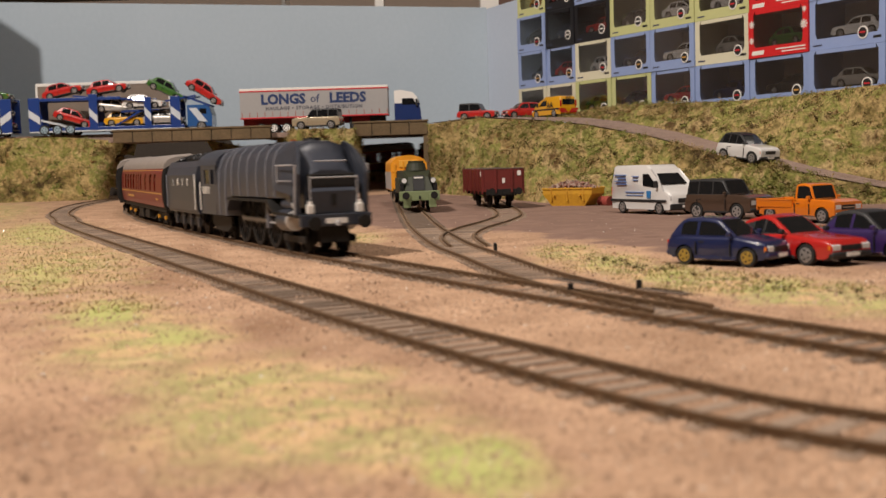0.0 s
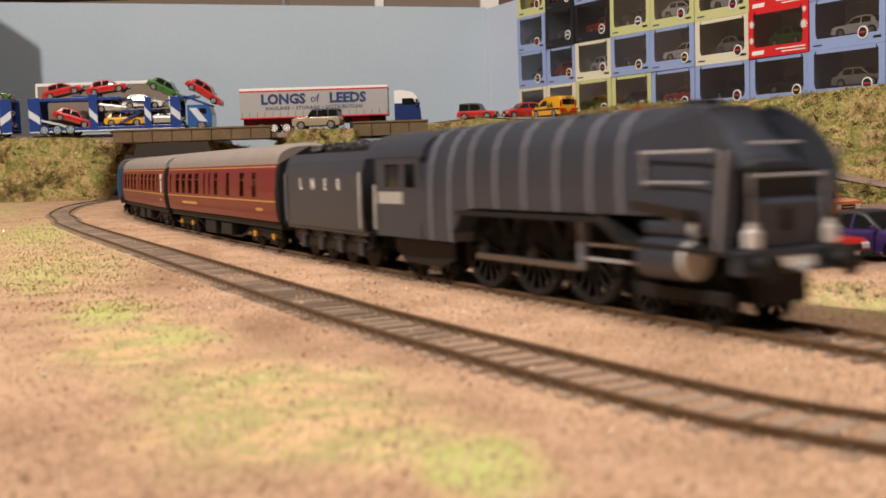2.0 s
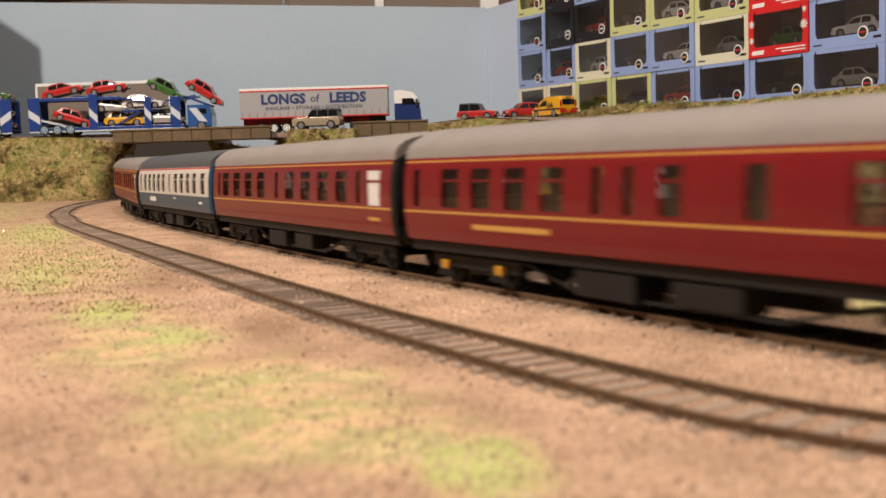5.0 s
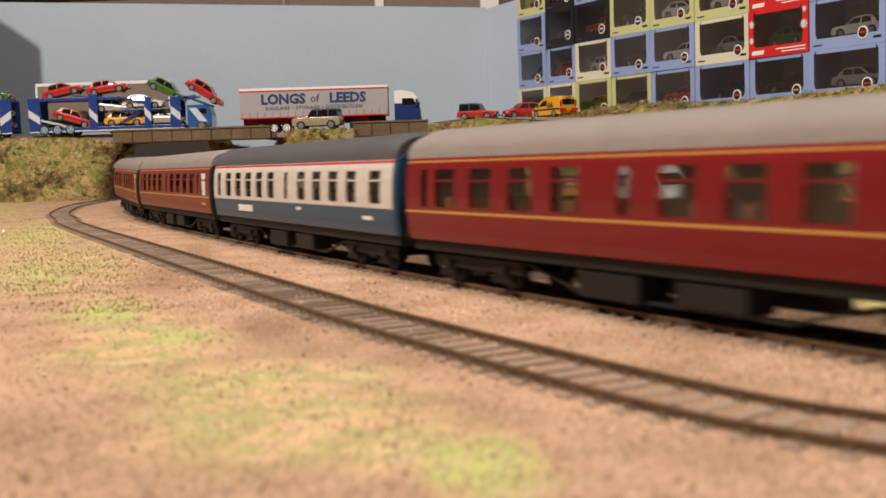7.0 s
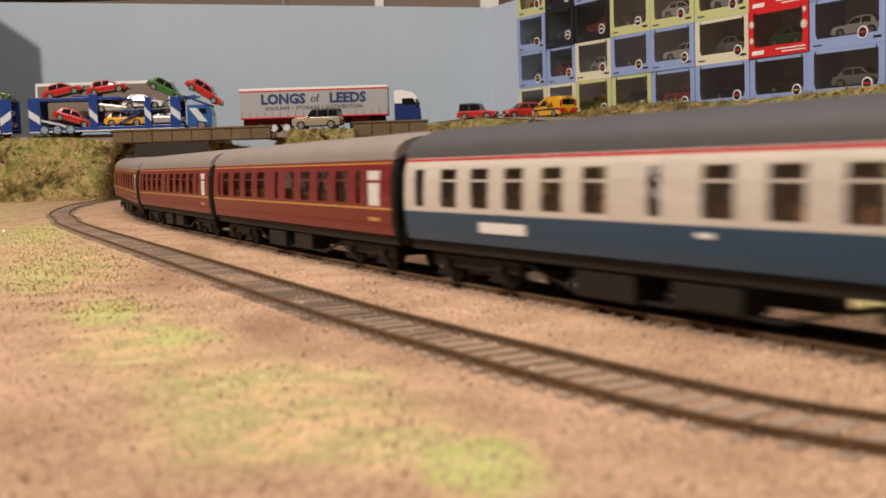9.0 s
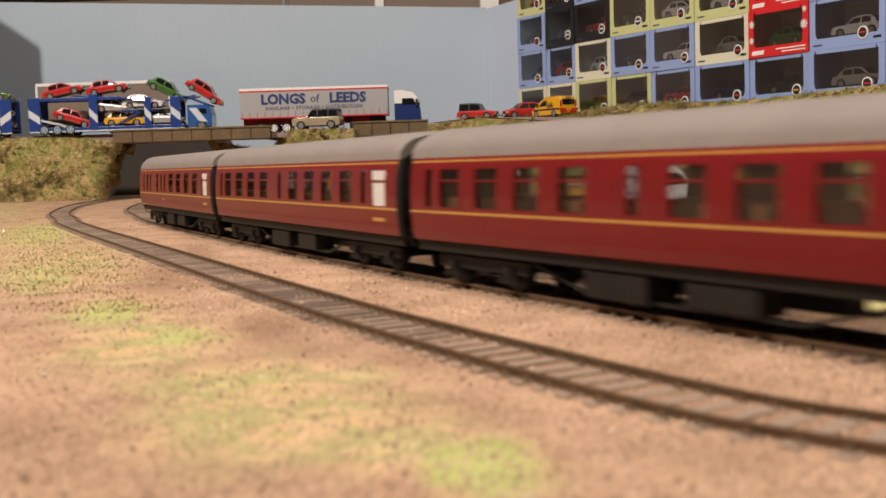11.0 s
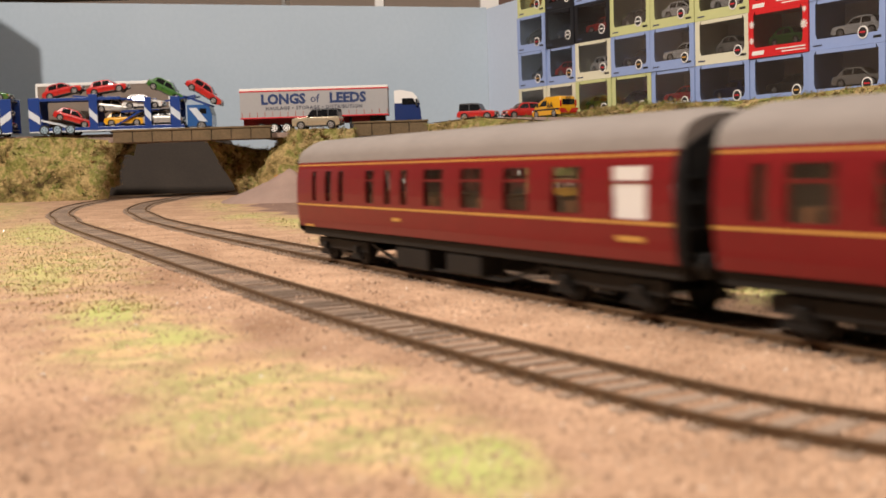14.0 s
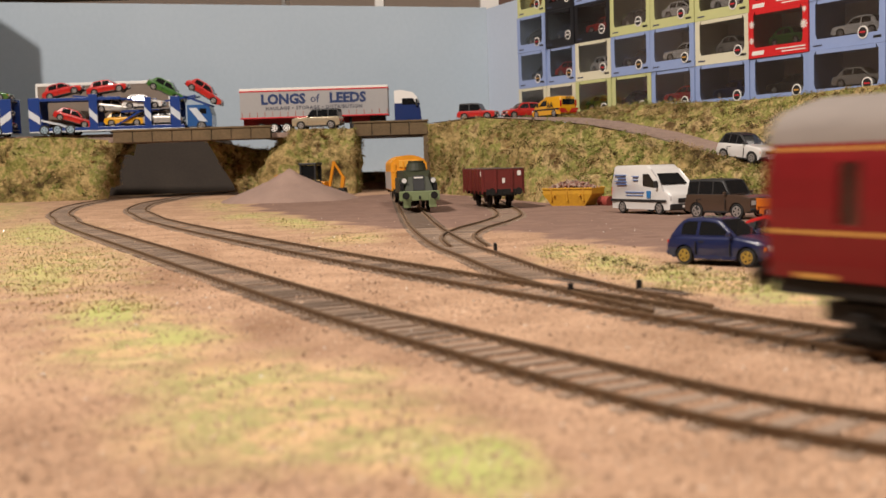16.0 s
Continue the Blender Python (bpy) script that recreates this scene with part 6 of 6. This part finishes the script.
def stock_frame(t, L, material=UNDER):
    part("underframe", box(-L / 2, L / 2, -11, 11, 9, 13, 0.3), material, t)
    for sx in (-1, 1):
        part("buffer_beam", box(sx * L / 2 - 0.8, sx * L / 2 + 0.8, -15, 15, 10, 15, 0.3), material, t)
        for y in (-11.5, 11.5):
            b = cyl(1.5, 6, T(sx * (L / 2 + 3.5), y, 13, 0, 90), 10)
            cyl(3.0, 0.8, T(sx * (L / 2 + 6.8), y, 13, 0, 90), 16, bm=b)
            part("buffer", b, UNDER, t)
        part("coupling_hook", box(sx * (L / 2 + 2.5) - 2.5, sx * (L / 2 + 2.5) + 2.5, -0.7, 0.7, 10, 12.5, 0.3), UNDER, t)
    for sx in (-L * 0.28, L * 0.28):
        for y in (-8.3, 8.3):
            part("wheel", COACH_WHEEL, UNDER, t, at=P(sx, y, 6))
        for y in (-11.5, 11.5):
            part("axle_guard", prism([(sx - 7, 10), (sx + 7, 10), (sx + 2, 4), (sx - 2, 4)], y - 0.5, y + 0.5), UNDER, t)


def open_wagon(at):
    t = thing("open_wagon", "dull red steel open wagon with a dark load", "railway wagon", at)
    L, W = 76, 34
    stock_frame(t, L)
    for sy in (-1, 1):
        part("side_panel", box(-L / 2, L / 2, sy * W / 2 - 0.6, sy * W / 2 + 0.6, 13, 32, 0.2), WAGONRED, t)
        for x in np.linspace(-L / 2 + 1.5, L / 2 - 1.5, 6):
            part("rib", box(x - 0.8, x + 0.8, sy * (W / 2 + 0.9) - 0.6, sy * (W / 2 + 0.9) + 0.6, 11, 32, 0.2), WAGONRED, t)
    for sx in (-1, 1):
        part("end_panel", box(sx * L / 2 - 0.6, sx * L / 2 + 0.6, -W / 2 + 0.7, W / 2 - 0.7, 13, 32, 0.2), WAGONRED, t)
        for y in (-7, 7):
            part("rib", box(sx * (L / 2 + 1) - 0.6, sx * (L / 2 + 1) + 0.6, y - 0.9, y + 0.9, 12, 32, 0.2), WAGONRED, t)
        part("top_rim", box(sx * L / 2 - 0.9, sx * L / 2 + 0.9, -W / 2, W / 2, 31.6, 32.6, 0.2), mat("worn_rim", (0.14, 0.10, 0.08), rough=0.7), t)
        part("label_plate", box(sx * (L / 2 + 0.8), sx * (L / 2 + 1.0), -1.2, 1.2, 20, 24), WHITE, t, "small white label plate")
    part("label_plate", box(30, 34, -W / 2 - 1.0, -W / 2 - 0.7, 26, 30), WHITE, t, "small white label plate")
    part("label_plate", box(38.8, 39.1, 12, 15, 26, 30), WHITE, t, "small white label plate")
    bm = bmesh.new()
    rng = random.Random(2)
    for _ in range(220):
        s = rng.uniform(1, 2)
        bmesh.ops.create_icosphere(bm, subdivisions=1, radius=s, matrix=Matrix.Translation((rng.uniform(-36, 36), rng.uniform(-14, 14), 30 + rng.random())) @ Matrix.Diagonal((1, 0.8, 0.7, 1)))
    box(-37, 37, -15, 15, 14, 30, bm=bm)
    part("load", bm, mat("dark_ballast", (0.08, 0.075, 0.075), (0.14, 0.13, 0.125), rough=0.9, island=0.6), t, "dark ballast load")
    return t


open_wagon(P(45, 985, rise(985) - 0.3, 0, 0, -79))


def yard_engine(at):
    """A small camouflaged tank engine with a pale green buffer beam."""
    t = thing("tank_engine", "camouflage green armoured tank engine with pale green buffer beam", "locomotive", at)
    dg = mat("camouflage_green", (0.018, 0.022, 0.012), (0.04, 0.045, 0.02), rough=0.6, grain=120, broad=90, mix=0.4)
    pg = mat("pale_green_beam", (0.22, 0.27, 0.13), rough=0.6)
    L = 82
    stock_frame(t, L)
    part("front_beam", box(L / 2 - 0.5, L / 2 + 1.6, -16.5, 16.5, 8.6, 16.5, 0.4), pg, t, "pale green buffer beam")
    for y in (-10.5, 10.5):
        part("beam_bracket", box(L / 2 + 1.4, L / 2 + 3, y - 3, y + 3, 3, 14, 0.4), pg, t, "pale green beam bracket")
    part("hull", loft([[(-L / 2, -14.5, 14), (-L / 2, 14.5, 14), (-L / 2, 12, 33), (-L / 2, -12, 33)], [(20, -14, 14), (20, 14, 14), (20, 11, 33), (20, -11, 33)], [(L / 2 - 2, -12, 15), (L / 2 - 2, 12, 15), (L / 2 - 8, 8, 28), (L / 2 - 8, -8, 28)]]), dg, t)
    part("front_plate", prism([(L / 2 - 3, 17), (L / 2 - 8, 29), (L / 2 - 6.6, 29), (L / 2 - 1.4, 17)], -4.5, 4.5), BLACK, t)
    part("turret", cyl(9, 6, T(14, 0, 36), 18, 7.4), dg, t)
    part("turret_lid", cyl(6.5, 2.2, T(14, 0, 40), 16), dg, t)
    for y in (-12.5, 12.5):
        part("side_tank", box(-24, 24, y - 3, y + 3, 15, 27, 1.0), dg, t)
        part("headlamp", cyl(2.0, 1.6, T(L / 2 - 4, y * 0.95, 25, 0, 90), 14), LAMPGLASS, t, "round headlamp")
        part("spring", box(L / 2 - 14, L / 2 - 4, y * 1.1 - 1.6, y * 1.1 + 1.6, 15, 23, 0.5), BLACK, t)
    part("number_bar", box(L / 2 - 5.4, L / 2 - 4.9, -3.6, 3.6, 26.6, 28), WHITE, t, "plain white number bar")
    return t


yard_engine(P(-22, 962, rise(962) - 0.3, 0, 0, -84))


def tall_wagon(at):
    t = thing("covered_wagon", "orange-yellow covered wagon with curved roof", "railway wagon", at)
    og = mat("rail_orange", (0.8, 0.33, 0.02), rough=0.45, grain=300)
    L, W = 84, 33
    stock_frame(t, L)
    prof = [(-W / 2, 13), (-W / 2, 36)] + [(-W / 2 * math.cos(a), 36 + 9 * math.sin(a)) for a in np.linspace(0.25, math.pi - 0.25, 9)] + [(W / 2, 36), (W / 2, 13)]
    part("body", loft([[(x, y, z) for y, z in prof] for x in (-L / 2, L / 2)]), og, t)
    for y in (-13, -5, 5, 13):
        part("end_rib", box(L / 2, L / 2 + 1.2, y - 0.9, y + 0.9, 13, 41 - abs(y) * 0.25, 0.3), og, t)
    part("end_rail", box(L / 2, L / 2 + 1.0, -15, 15, 30, 31.4, 0.2), og, t)
    part("end_hatch", box(L / 2 + 0.2, L / 2 + 0.9, -9, 9, 34, 40.5, 0.3), mat("pale_orange", (0.85, 0.42, 0.05), rough=0.5), t)
    part("side_board", box(-L / 2, L / 2, -W / 2 - 0.4, -W / 2 - 0.05, 14, 30), mat("pale_grey_side", (0.45, 0.42, 0.4), rough=0.5), t, "pale grey lower side board")
    return t


tall_wagon(P(-33, 1072, rise(1072) - 0.3, 0, 0, -84))

# ---- yard clutter ----


def build_skip(at):
    t = thing("rubbish_skip", "yellow builder's skip heaped with broken bricks", "skip", at)
    ye = mat("worn_yellow_skip", (0.62, 0.33, 0.02), (0.5, 0.25, 0.02), rough=0.55, grain=500, broad=120)
    o, i = 0.0, 0.9
    bm = loft([[(-15, -11, 0.4), (15, -11, 0.4), (15, 11, 0.4), (-15, 11, 0.4)], [(-23, -13, 11), (23, -13, 11), (23, 13, 11), (-23, 13, 11)], [(-23, -13, 16), (23, -13, 16), (23, 13, 16), (-23, 13, 16)],
               [(-22, -12, 16), (22, -12, 16), (22, 12, 16), (-22, 12, 16)], [(-22, -12, 11), (22, -12, 11), (22, 12, 11), (-22, 12, 11)]])
    part("hull", bm, ye, t)
    for sy in (-1, 1):
        part("rim", box(-23.5, 23.5, sy * 13 - 0.7, sy * 13 + 0.7, 15, 16.4, 0.2), ye, t)
        for x in (-12, 12):
            part("lifting_lug", cyl(1.0, 2.4, T(x, sy * 13.4, 10, 90), 8), ye, t)
        for x in (-15, 0, 15):
            part("rib", box(x - 0.6, x + 0.6, sy * 12.6 - 0.9, sy * 12.6 + 0.9, 5, 15, 0.2), ye, t)
    rng = random.Random(11)
    bm = bmesh.new()
    for _ in range(150):
        x, y = rng.uniform(-19, 19), rng.uniform(-10.5, 10.5)
        z = 15 + 7 * max(0, 1 - (x / 21) ** 2) * max(0, 1 - (y / 14) ** 2) * rng.uniform(0.5, 1)
        bmesh.ops.create_cube(bm, size=1, matrix=Matrix.Translation((x, y, z)) @ Euler((rng.random() * 6, rng.random() * 6, rng.random() * 6)).to_matrix().to_4x4() @ Matrix.Diagonal((rng.uniform(2, 5), rng.uniform(1.2, 2.2), rng.uniform(0.8, 1.6), 1)))
    ob = part("rubble", bm, mat("brick_rubble", (0.30, 0.16, 0.12), (0.38, 0.28, 0.22), rough=0.9, island=0.9, mix=1), t, "broken brick rubble")
    ob["kind"] = "stuff"
    return t


build_skip(P(114, 975, -2.6, 0, 0, -32))
bar = thing("oil_drum", "dull red oil drum lying beside the skip", "drum", P(140, 962, 1.2, 90, 0, 30))
bm = cyl(4.4, 13, T(0, 0, 0), 20)
for z in (-6.2, -2, 2, 6.2):
    cyl(4.7, 0.6, T(0, 0, z), 20, bm=bm)
part("drum_shell", bm, mat("dull_red_drum", (0.36, 0.07, 0.055), rough=0.6), bar)


def gravel_pile():
    rng = random.Random(5)
    n, m = 44, 16
    verts, faces = [(0, 0, 36)], []
    for j in range(1, m + 1):
        for i in range(n):
            a = 6.2832 * i / n
            u = j / m
            r = 74 * u * (1 + 0.10 * noise.noise(Vector((math.cos(a) * 1.5, math.sin(a) * 1.5, 2))))
            z = 36 * (1 - u) ** 1.0 * (1 - 0.12 * math.sin(u * math.pi)) + 1.2 * noise.noise(Vector((r * math.cos(a), r * math.sin(a), 0)) * 0.12)
            verts.append((r * math.cos(a) * 1.05, r * math.sin(a) * 0.75, max(z, -1) if j < m else -2))
    for i in range(n):
        faces.append((0, 1 + i, 1 + (i + 1) % n))
    for j in range(m - 1):
        for i in range(n):
            a, b = 1 + j * n + i, 1 + j * n + (i + 1) % n
            faces.append((a, a + n, b + n, b))
    me = bpy.data.meshes.new("gravel_pile")
    me.from_pydata([Vector(v) * MM for v in verts], [], faces)
    for f in me.polygons:
        f.use_smooth = True
    me.materials.append(mat("pinkish_gravel", (0.36, 0.25, 0.20), (0.27, 0.185, 0.15), rough=0.95, grain=1400, bump=1.0, broad=50))
    ob = new("gravel_pile", me)
    ob.matrix_basis = P(-166, 1242, rise(1242) - 2.8)
    tagged(ob, "heap of pinkish brown fine gravel", "gravel heap", kind="stuff")


gravel_pile()


def build_digger(at):
    t = thing("backhoe_loader", "yellow backhoe loader with black cab behind the gravel heap", "digger", at)
    ye = paint("digger_yellow", (0.75, 0.28, 0.01), 0.4, 0.1)
    part("body", box(-26, 22, -12, 12, 8, 18, 1.0), ye, t)
    part("bonnet", box(4, 30, -8, 8, 16, 24, 1.2), ye, t)
    for x in (-14, 4):
        for y in (-10.5, 10.5):
            part("cab_post", box(x - 0.9, x + 0.9, y - 0.9, y + 0.9, 18, 38), TRIM, t)
    part("cab_roof", box(-16, 6, -12, 12, 37.4, 40, 0.8), TRIM, t, "black cab roof")
    part("cab_glass", box(-13, 3, -10, 10, 20, 37), CARGLASS, t)
    for x, r in ((-16, 9.5), (22, 6.5)):
        for y in (-13, 13):
            road_wheel(t, x, y, r, YELLOW, 6)
    for (x0, z0, x1, z1, w) in ((-28, 12, -34, 40, 3.4), (-34, 40, -45, 22, 2.8), (-45, 22, -43, 8, 4.5)):
        d = Vector((x1 - x0, 0, z1 - z0))
        bm = bmesh.new()
        bmesh.ops.create_cube(bm, size=1, matrix=Matrix.Translation(((x0 + x1) / 2, 0, (z0 + z1) / 2)) @ d.to_track_quat("X", "Z").to_matrix().to_4x4() @ Matrix.Diagonal((d.length + 2, w, w, 1)))
        bmesh.ops.bevel(bm, geom=bm.edges[:], offset=0.5, segments=1, affect="EDGES")
        part("arm", bm, ye, t)
    part("digging_bucket", prism([(-47, 10), (-40, 10), (-39, 3), (-43, 0.5), (-48, 3)], -6, 6), TRIM, t)
    for x0, z0, x1, z1 in ((10, 20, 34, 26), (34, 26, 44, 10)):
        for y in (-9.5, 9.5):
            d = Vector((x1 - x0, 0, z1 - z0))
            bm = bmesh.new()
            bmesh.ops.create_cube(bm, size=1, matrix=Matrix.Translation(((x0 + x1) / 2, y, (z0 + z1) / 2)) @ d.to_track_quat("X", "Z").to_matrix().to_4x4() @ Matrix.Diagonal((d.length, 1.6, 3, 1)))
            part("loader_arm", bm, ye, t)
    part("loader_bucket", prism([(42, 16), (46, 18), (52, 8), (44, 5)], -13, 13), ye, t)
    return t


build_digger(P(-158, 1336, rise(1336) - 2.8, 0, 0, 168))
for x, y, s in ((24, 516, 1.6), (60, 346, 1.5), (38, 338, 1.7)):
    st = thing("track_stake", "small dark wooden stake beside the track", "stake", P(x, y, -3.0), "stakes by the track")
    part("post", box(-0.8, 0.8, -0.8, 0.8, 0, 4.6 * s / 1.6, 0.2), BLACK, st)

# ---- stacked boxes of model cars ----
CARD = {"b": mat("blue_card", (0.28, 0.37, 0.62), (0.25, 0.335, 0.58), rough=0.42, grain=300, broad=30), "g": mat("pale_green_card", (0.55, 0.57, 0.27), (0.5, 0.53, 0.25), rough=0.42, grain=300, broad=30),
        "c": mat("cream_card", (0.68, 0.66, 0.5), (0.63, 0.61, 0.46), rough=0.42, grain=300, broad=30), "k": mat("black_card", (0.014, 0.014, 0.017), rough=0.4), "r": mat("red_card", (0.62, 0.02, 0.025), (0.56, 0.02, 0.022), rough=0.42, grain=300)}
CARDIN = mat("grey_card_inside", (0.66, 0.66, 0.68), (0.58, 0.58, 0.60), rough=0.8, grain=200)
STACK0, STACK_TURN = (101.0, 1420.0), math.degrees(math.atan2(-410, 227))
EDGES_X = [0, 61, 120, 186, 254, 322, 397, 470, 552]
NAMES = {"b": "blue", "g": "pale green", "c": "cream", "k": "black", "r": "red"}
BOXED = {}


def boxed_car(colour, m, key):
    if key not in BOXED:
        BOXED[key] = build_car("model_car", "small diecast model car inside its box", colour, 50, 21, 17.5, 10.6, 10, (-20, 11), (-13, 3), 30, at=m, r=3.8, simple=True, category="model car", group="boxed model cars")
        return
    copy_thing(BOXED[key], m)


def build_carton(x0, x1, z0, H, code, rng, lean):
    W, D = x1 - x0, 44.0
    base = P(STACK0[0], STACK0[1], 0, 0, 0, STACK_TURN)
    m = base @ P(x0 + W / 2, rng.uniform(-0.8, 0.8), z0, rng.uniform(-0.4, 0.4) + lean, 0, rng.uniform(-0.7, 0.7))
    t = thing("display_box", NAMES[code] + " card window box holding a model car", "box", m, "stacked model car boxes")
    c = CARD[code]
    w = W / 2 - 0.4
    h = H - 0.3
    part("front_strip", box(-w, w, 0, 0.7, 0, 9.5), c, t)
    for sx in (-1, 1):
        bm = prism([(sx * w, 9.5), (sx * (w - 8), 9.5), (sx * (w - 6.2), 13.5), (sx * (w - 6.2), h - 4), (sx * (w - 9), h), (sx * w, h)], 0, 0.7)
        part("front_edge", bm, c, t)
        part("side_panel", box(sx * w - (0.7 if sx > 0 else 0), sx * w + (0.7 if sx < 0 else 0), 0.75, D, 0, h), c, t)
    part("header_strip", box(-w + 9, w - 9, 0, 0.7, h - 3.4, h), c, t)
    part("top_panel", box(-w + 0.8, w - 0.8, 24, D, h - 0.6, h), c, t)
    part("back_panel", box(-w + 0.8, w - 0.8, D - 0.8, D, 0.8, h - 0.8), CARDIN, t, "grey inner card")
    part("inner_tray", box(-w + 0.8, w - 0.8, 0.8, D - 1, 0.2, 9.0), mat("grey_tray", (0.22, 0.22, 0.23), rough=0.6), t, "grey inner tray")
    part("window_pane", box(-w + 6, w - 6, 0.25, 0.45, 9.5, h - 3.4), FILM, t, "clear film window")
    if code != "r":
        bx = rng.choice((0.28, 0.3, 0.22)) * W
        bz = rng.uniform(9.5, 12)
        b = part("badge", cyl(5.4, 0.5, T(bx, -0.35, bz, 90), 28), WHITE, t, "white ring badge")
        part("badge_centre", cyl(4.2, 0.5, T(bx, -0.55, bz, 90), 24), TRIM, b, "black badge centre")
        part("badge_bar", box(bx - 3, bx + 3, -0.95, -0.78, bz - 0.6, bz + 0.8), rng.choice((WHITE, LINING, REDLINE)), b)
        part("print_bar", box(-w + 4, -w + 14, -0.12, 0.1, 3.2, 4.6), mat("dark_print", (0.06, 0.07, 0.12), rough=0.5), t, "small dark print bar")
        part("print_bar", box(w - 12, w - 4, -0.12, 0.1, 4.2, 6.4), TRIM, t, "small dark print bar")
    else:
        for x, z, s in ((-w + 4.5, 31, 3.4), (-w + 4, 16, 3.0), (w - 4.5, 25, 4.2), (w - 4, 38, 2.6)):
            bm = bmesh.new()
            for k in range(4):
                bmesh.ops.create_cube(bm, size=1, matrix=Matrix.Translation((x, -0.15, z)) @ Matrix.Rotation(k * math.pi / 4, 4, "Y") @ Matrix.Diagonal((2 * s, 0.3, s * 0.28, 1)))
            part("snowflake", bm, WHITE, t, "white snowflake print")
        part("print_bar", prism([(-w + 4, 2.6), (-w + 19, 2.6), (-w + 20, 6.4), (-w + 5, 6.4)], -0.2, 0.1), WHITE, t, "white brand shape")
        part("print_bar", box(-2, w - 3, -0.2, 0.1, 5.4, 6.6), WHITE, t, "thin white print bar")
        part("print_bar", box(5, w - 3, -0.2, 0.1, 2.8, 3.8), WHITE, t, "thin white print bar")
    key = rng.choice("wrgksyb")
    boxed_car({"w": WHITECAR, "r": RED, "g": GREENCAR, "k": TRIM, "s": SILVER, "y": YELLOW, "b": NAVY}[key], m @ P(rng.uniform(-2, 3), 20, 9.1, 0, 0, rng.choice((8, -8, 12)) + (0 if rng.random() < 0.6 else 180)), key)
    return t


rng_box = random.Random(21)
for row, codes in enumerate(("ccggbbbb", "bbcbbcrb", "bkkgggrb", "gkbgggrb")):
    for i, code in enumerate(codes):
        build_carton(EDGES_X[i], EDGES_X[i + 1], 82.8 + row * 43.5, 43.5, code, rng_box, 0.0)

# ---- what moves ----
def front_of_coach(t):
    """Arc length of the first coach's leading end at t seconds."""
    y0 = line_b.s_of_y(222)
    return y0 - 1613.6 + float(np.interp(t, [0, 1, 2, 3, 4, 7, 9, 12, 13, 14, 15, 16], [994, 1134, 1272, 1408, 1544, 1952, 2221, 2634, 2775, 2917, 3059, 3203]))


def on_line(s_mid, half):
    a, b = line_b.at(s_mid - half), line_b.at(s_mid + half)
    c = (a + b) / 2
    za, zb = rise(a[1], a[0]), rise(b[1], b[0])
    h = math.atan2(b[1] - a[1], b[0] - a[0])
    pitch = -math.atan2(zb - za, 2 * half)
    return Matrix.Translation((c[0] * MM, c[1] * MM, (za + zb) / 2 * MM)) @ Matrix.Rotation(h, 4, "Z") @ Matrix.Rotation(pitch, 4, "Y")


def motions():
    times = [i * 0.2 for i in range(81)]
    train = [(locomotive, 232.0, 45.0), (tender, 64.5, 25.0)]
    train += [(c, -129.0 - 270.5 * i, 92.0) for i, c in enumerate((coach_1, coach_2, coach_3, coach_4, coach_5, coach_6))]
    for ob, offset, half in train:
        walk(ob, [(t, on_line(front_of_coach(t) + offset, half)) for t in times])
    for w, owner, r, at, flip in WHEELS:
        steps = 161 if r > 10 else 481
        rows = []
        for i in range(steps):
            t = 16.0 * i / (steps - 1)
            a = (front_of_coach(t) - front_of_coach(0)) / r
            m = Matrix.Translation(at * MM) @ Matrix.Rotation(a, 4, "Y")
            if flip:
                m = m @ Matrix.Rotation(math.pi, 4, "Z")
            rows.append((t, m))
        walk(w, rows)

    for rod in RODS:
        rows = []
        for i in range(161):
            a = (front_of_coach(i * 0.1) - front_of_coach(0)) / 13.2
            rows.append((i * 0.1, P(4 * math.cos(a), 0, -4 * math.sin(a))))
        walk(rod, rows)


motions()
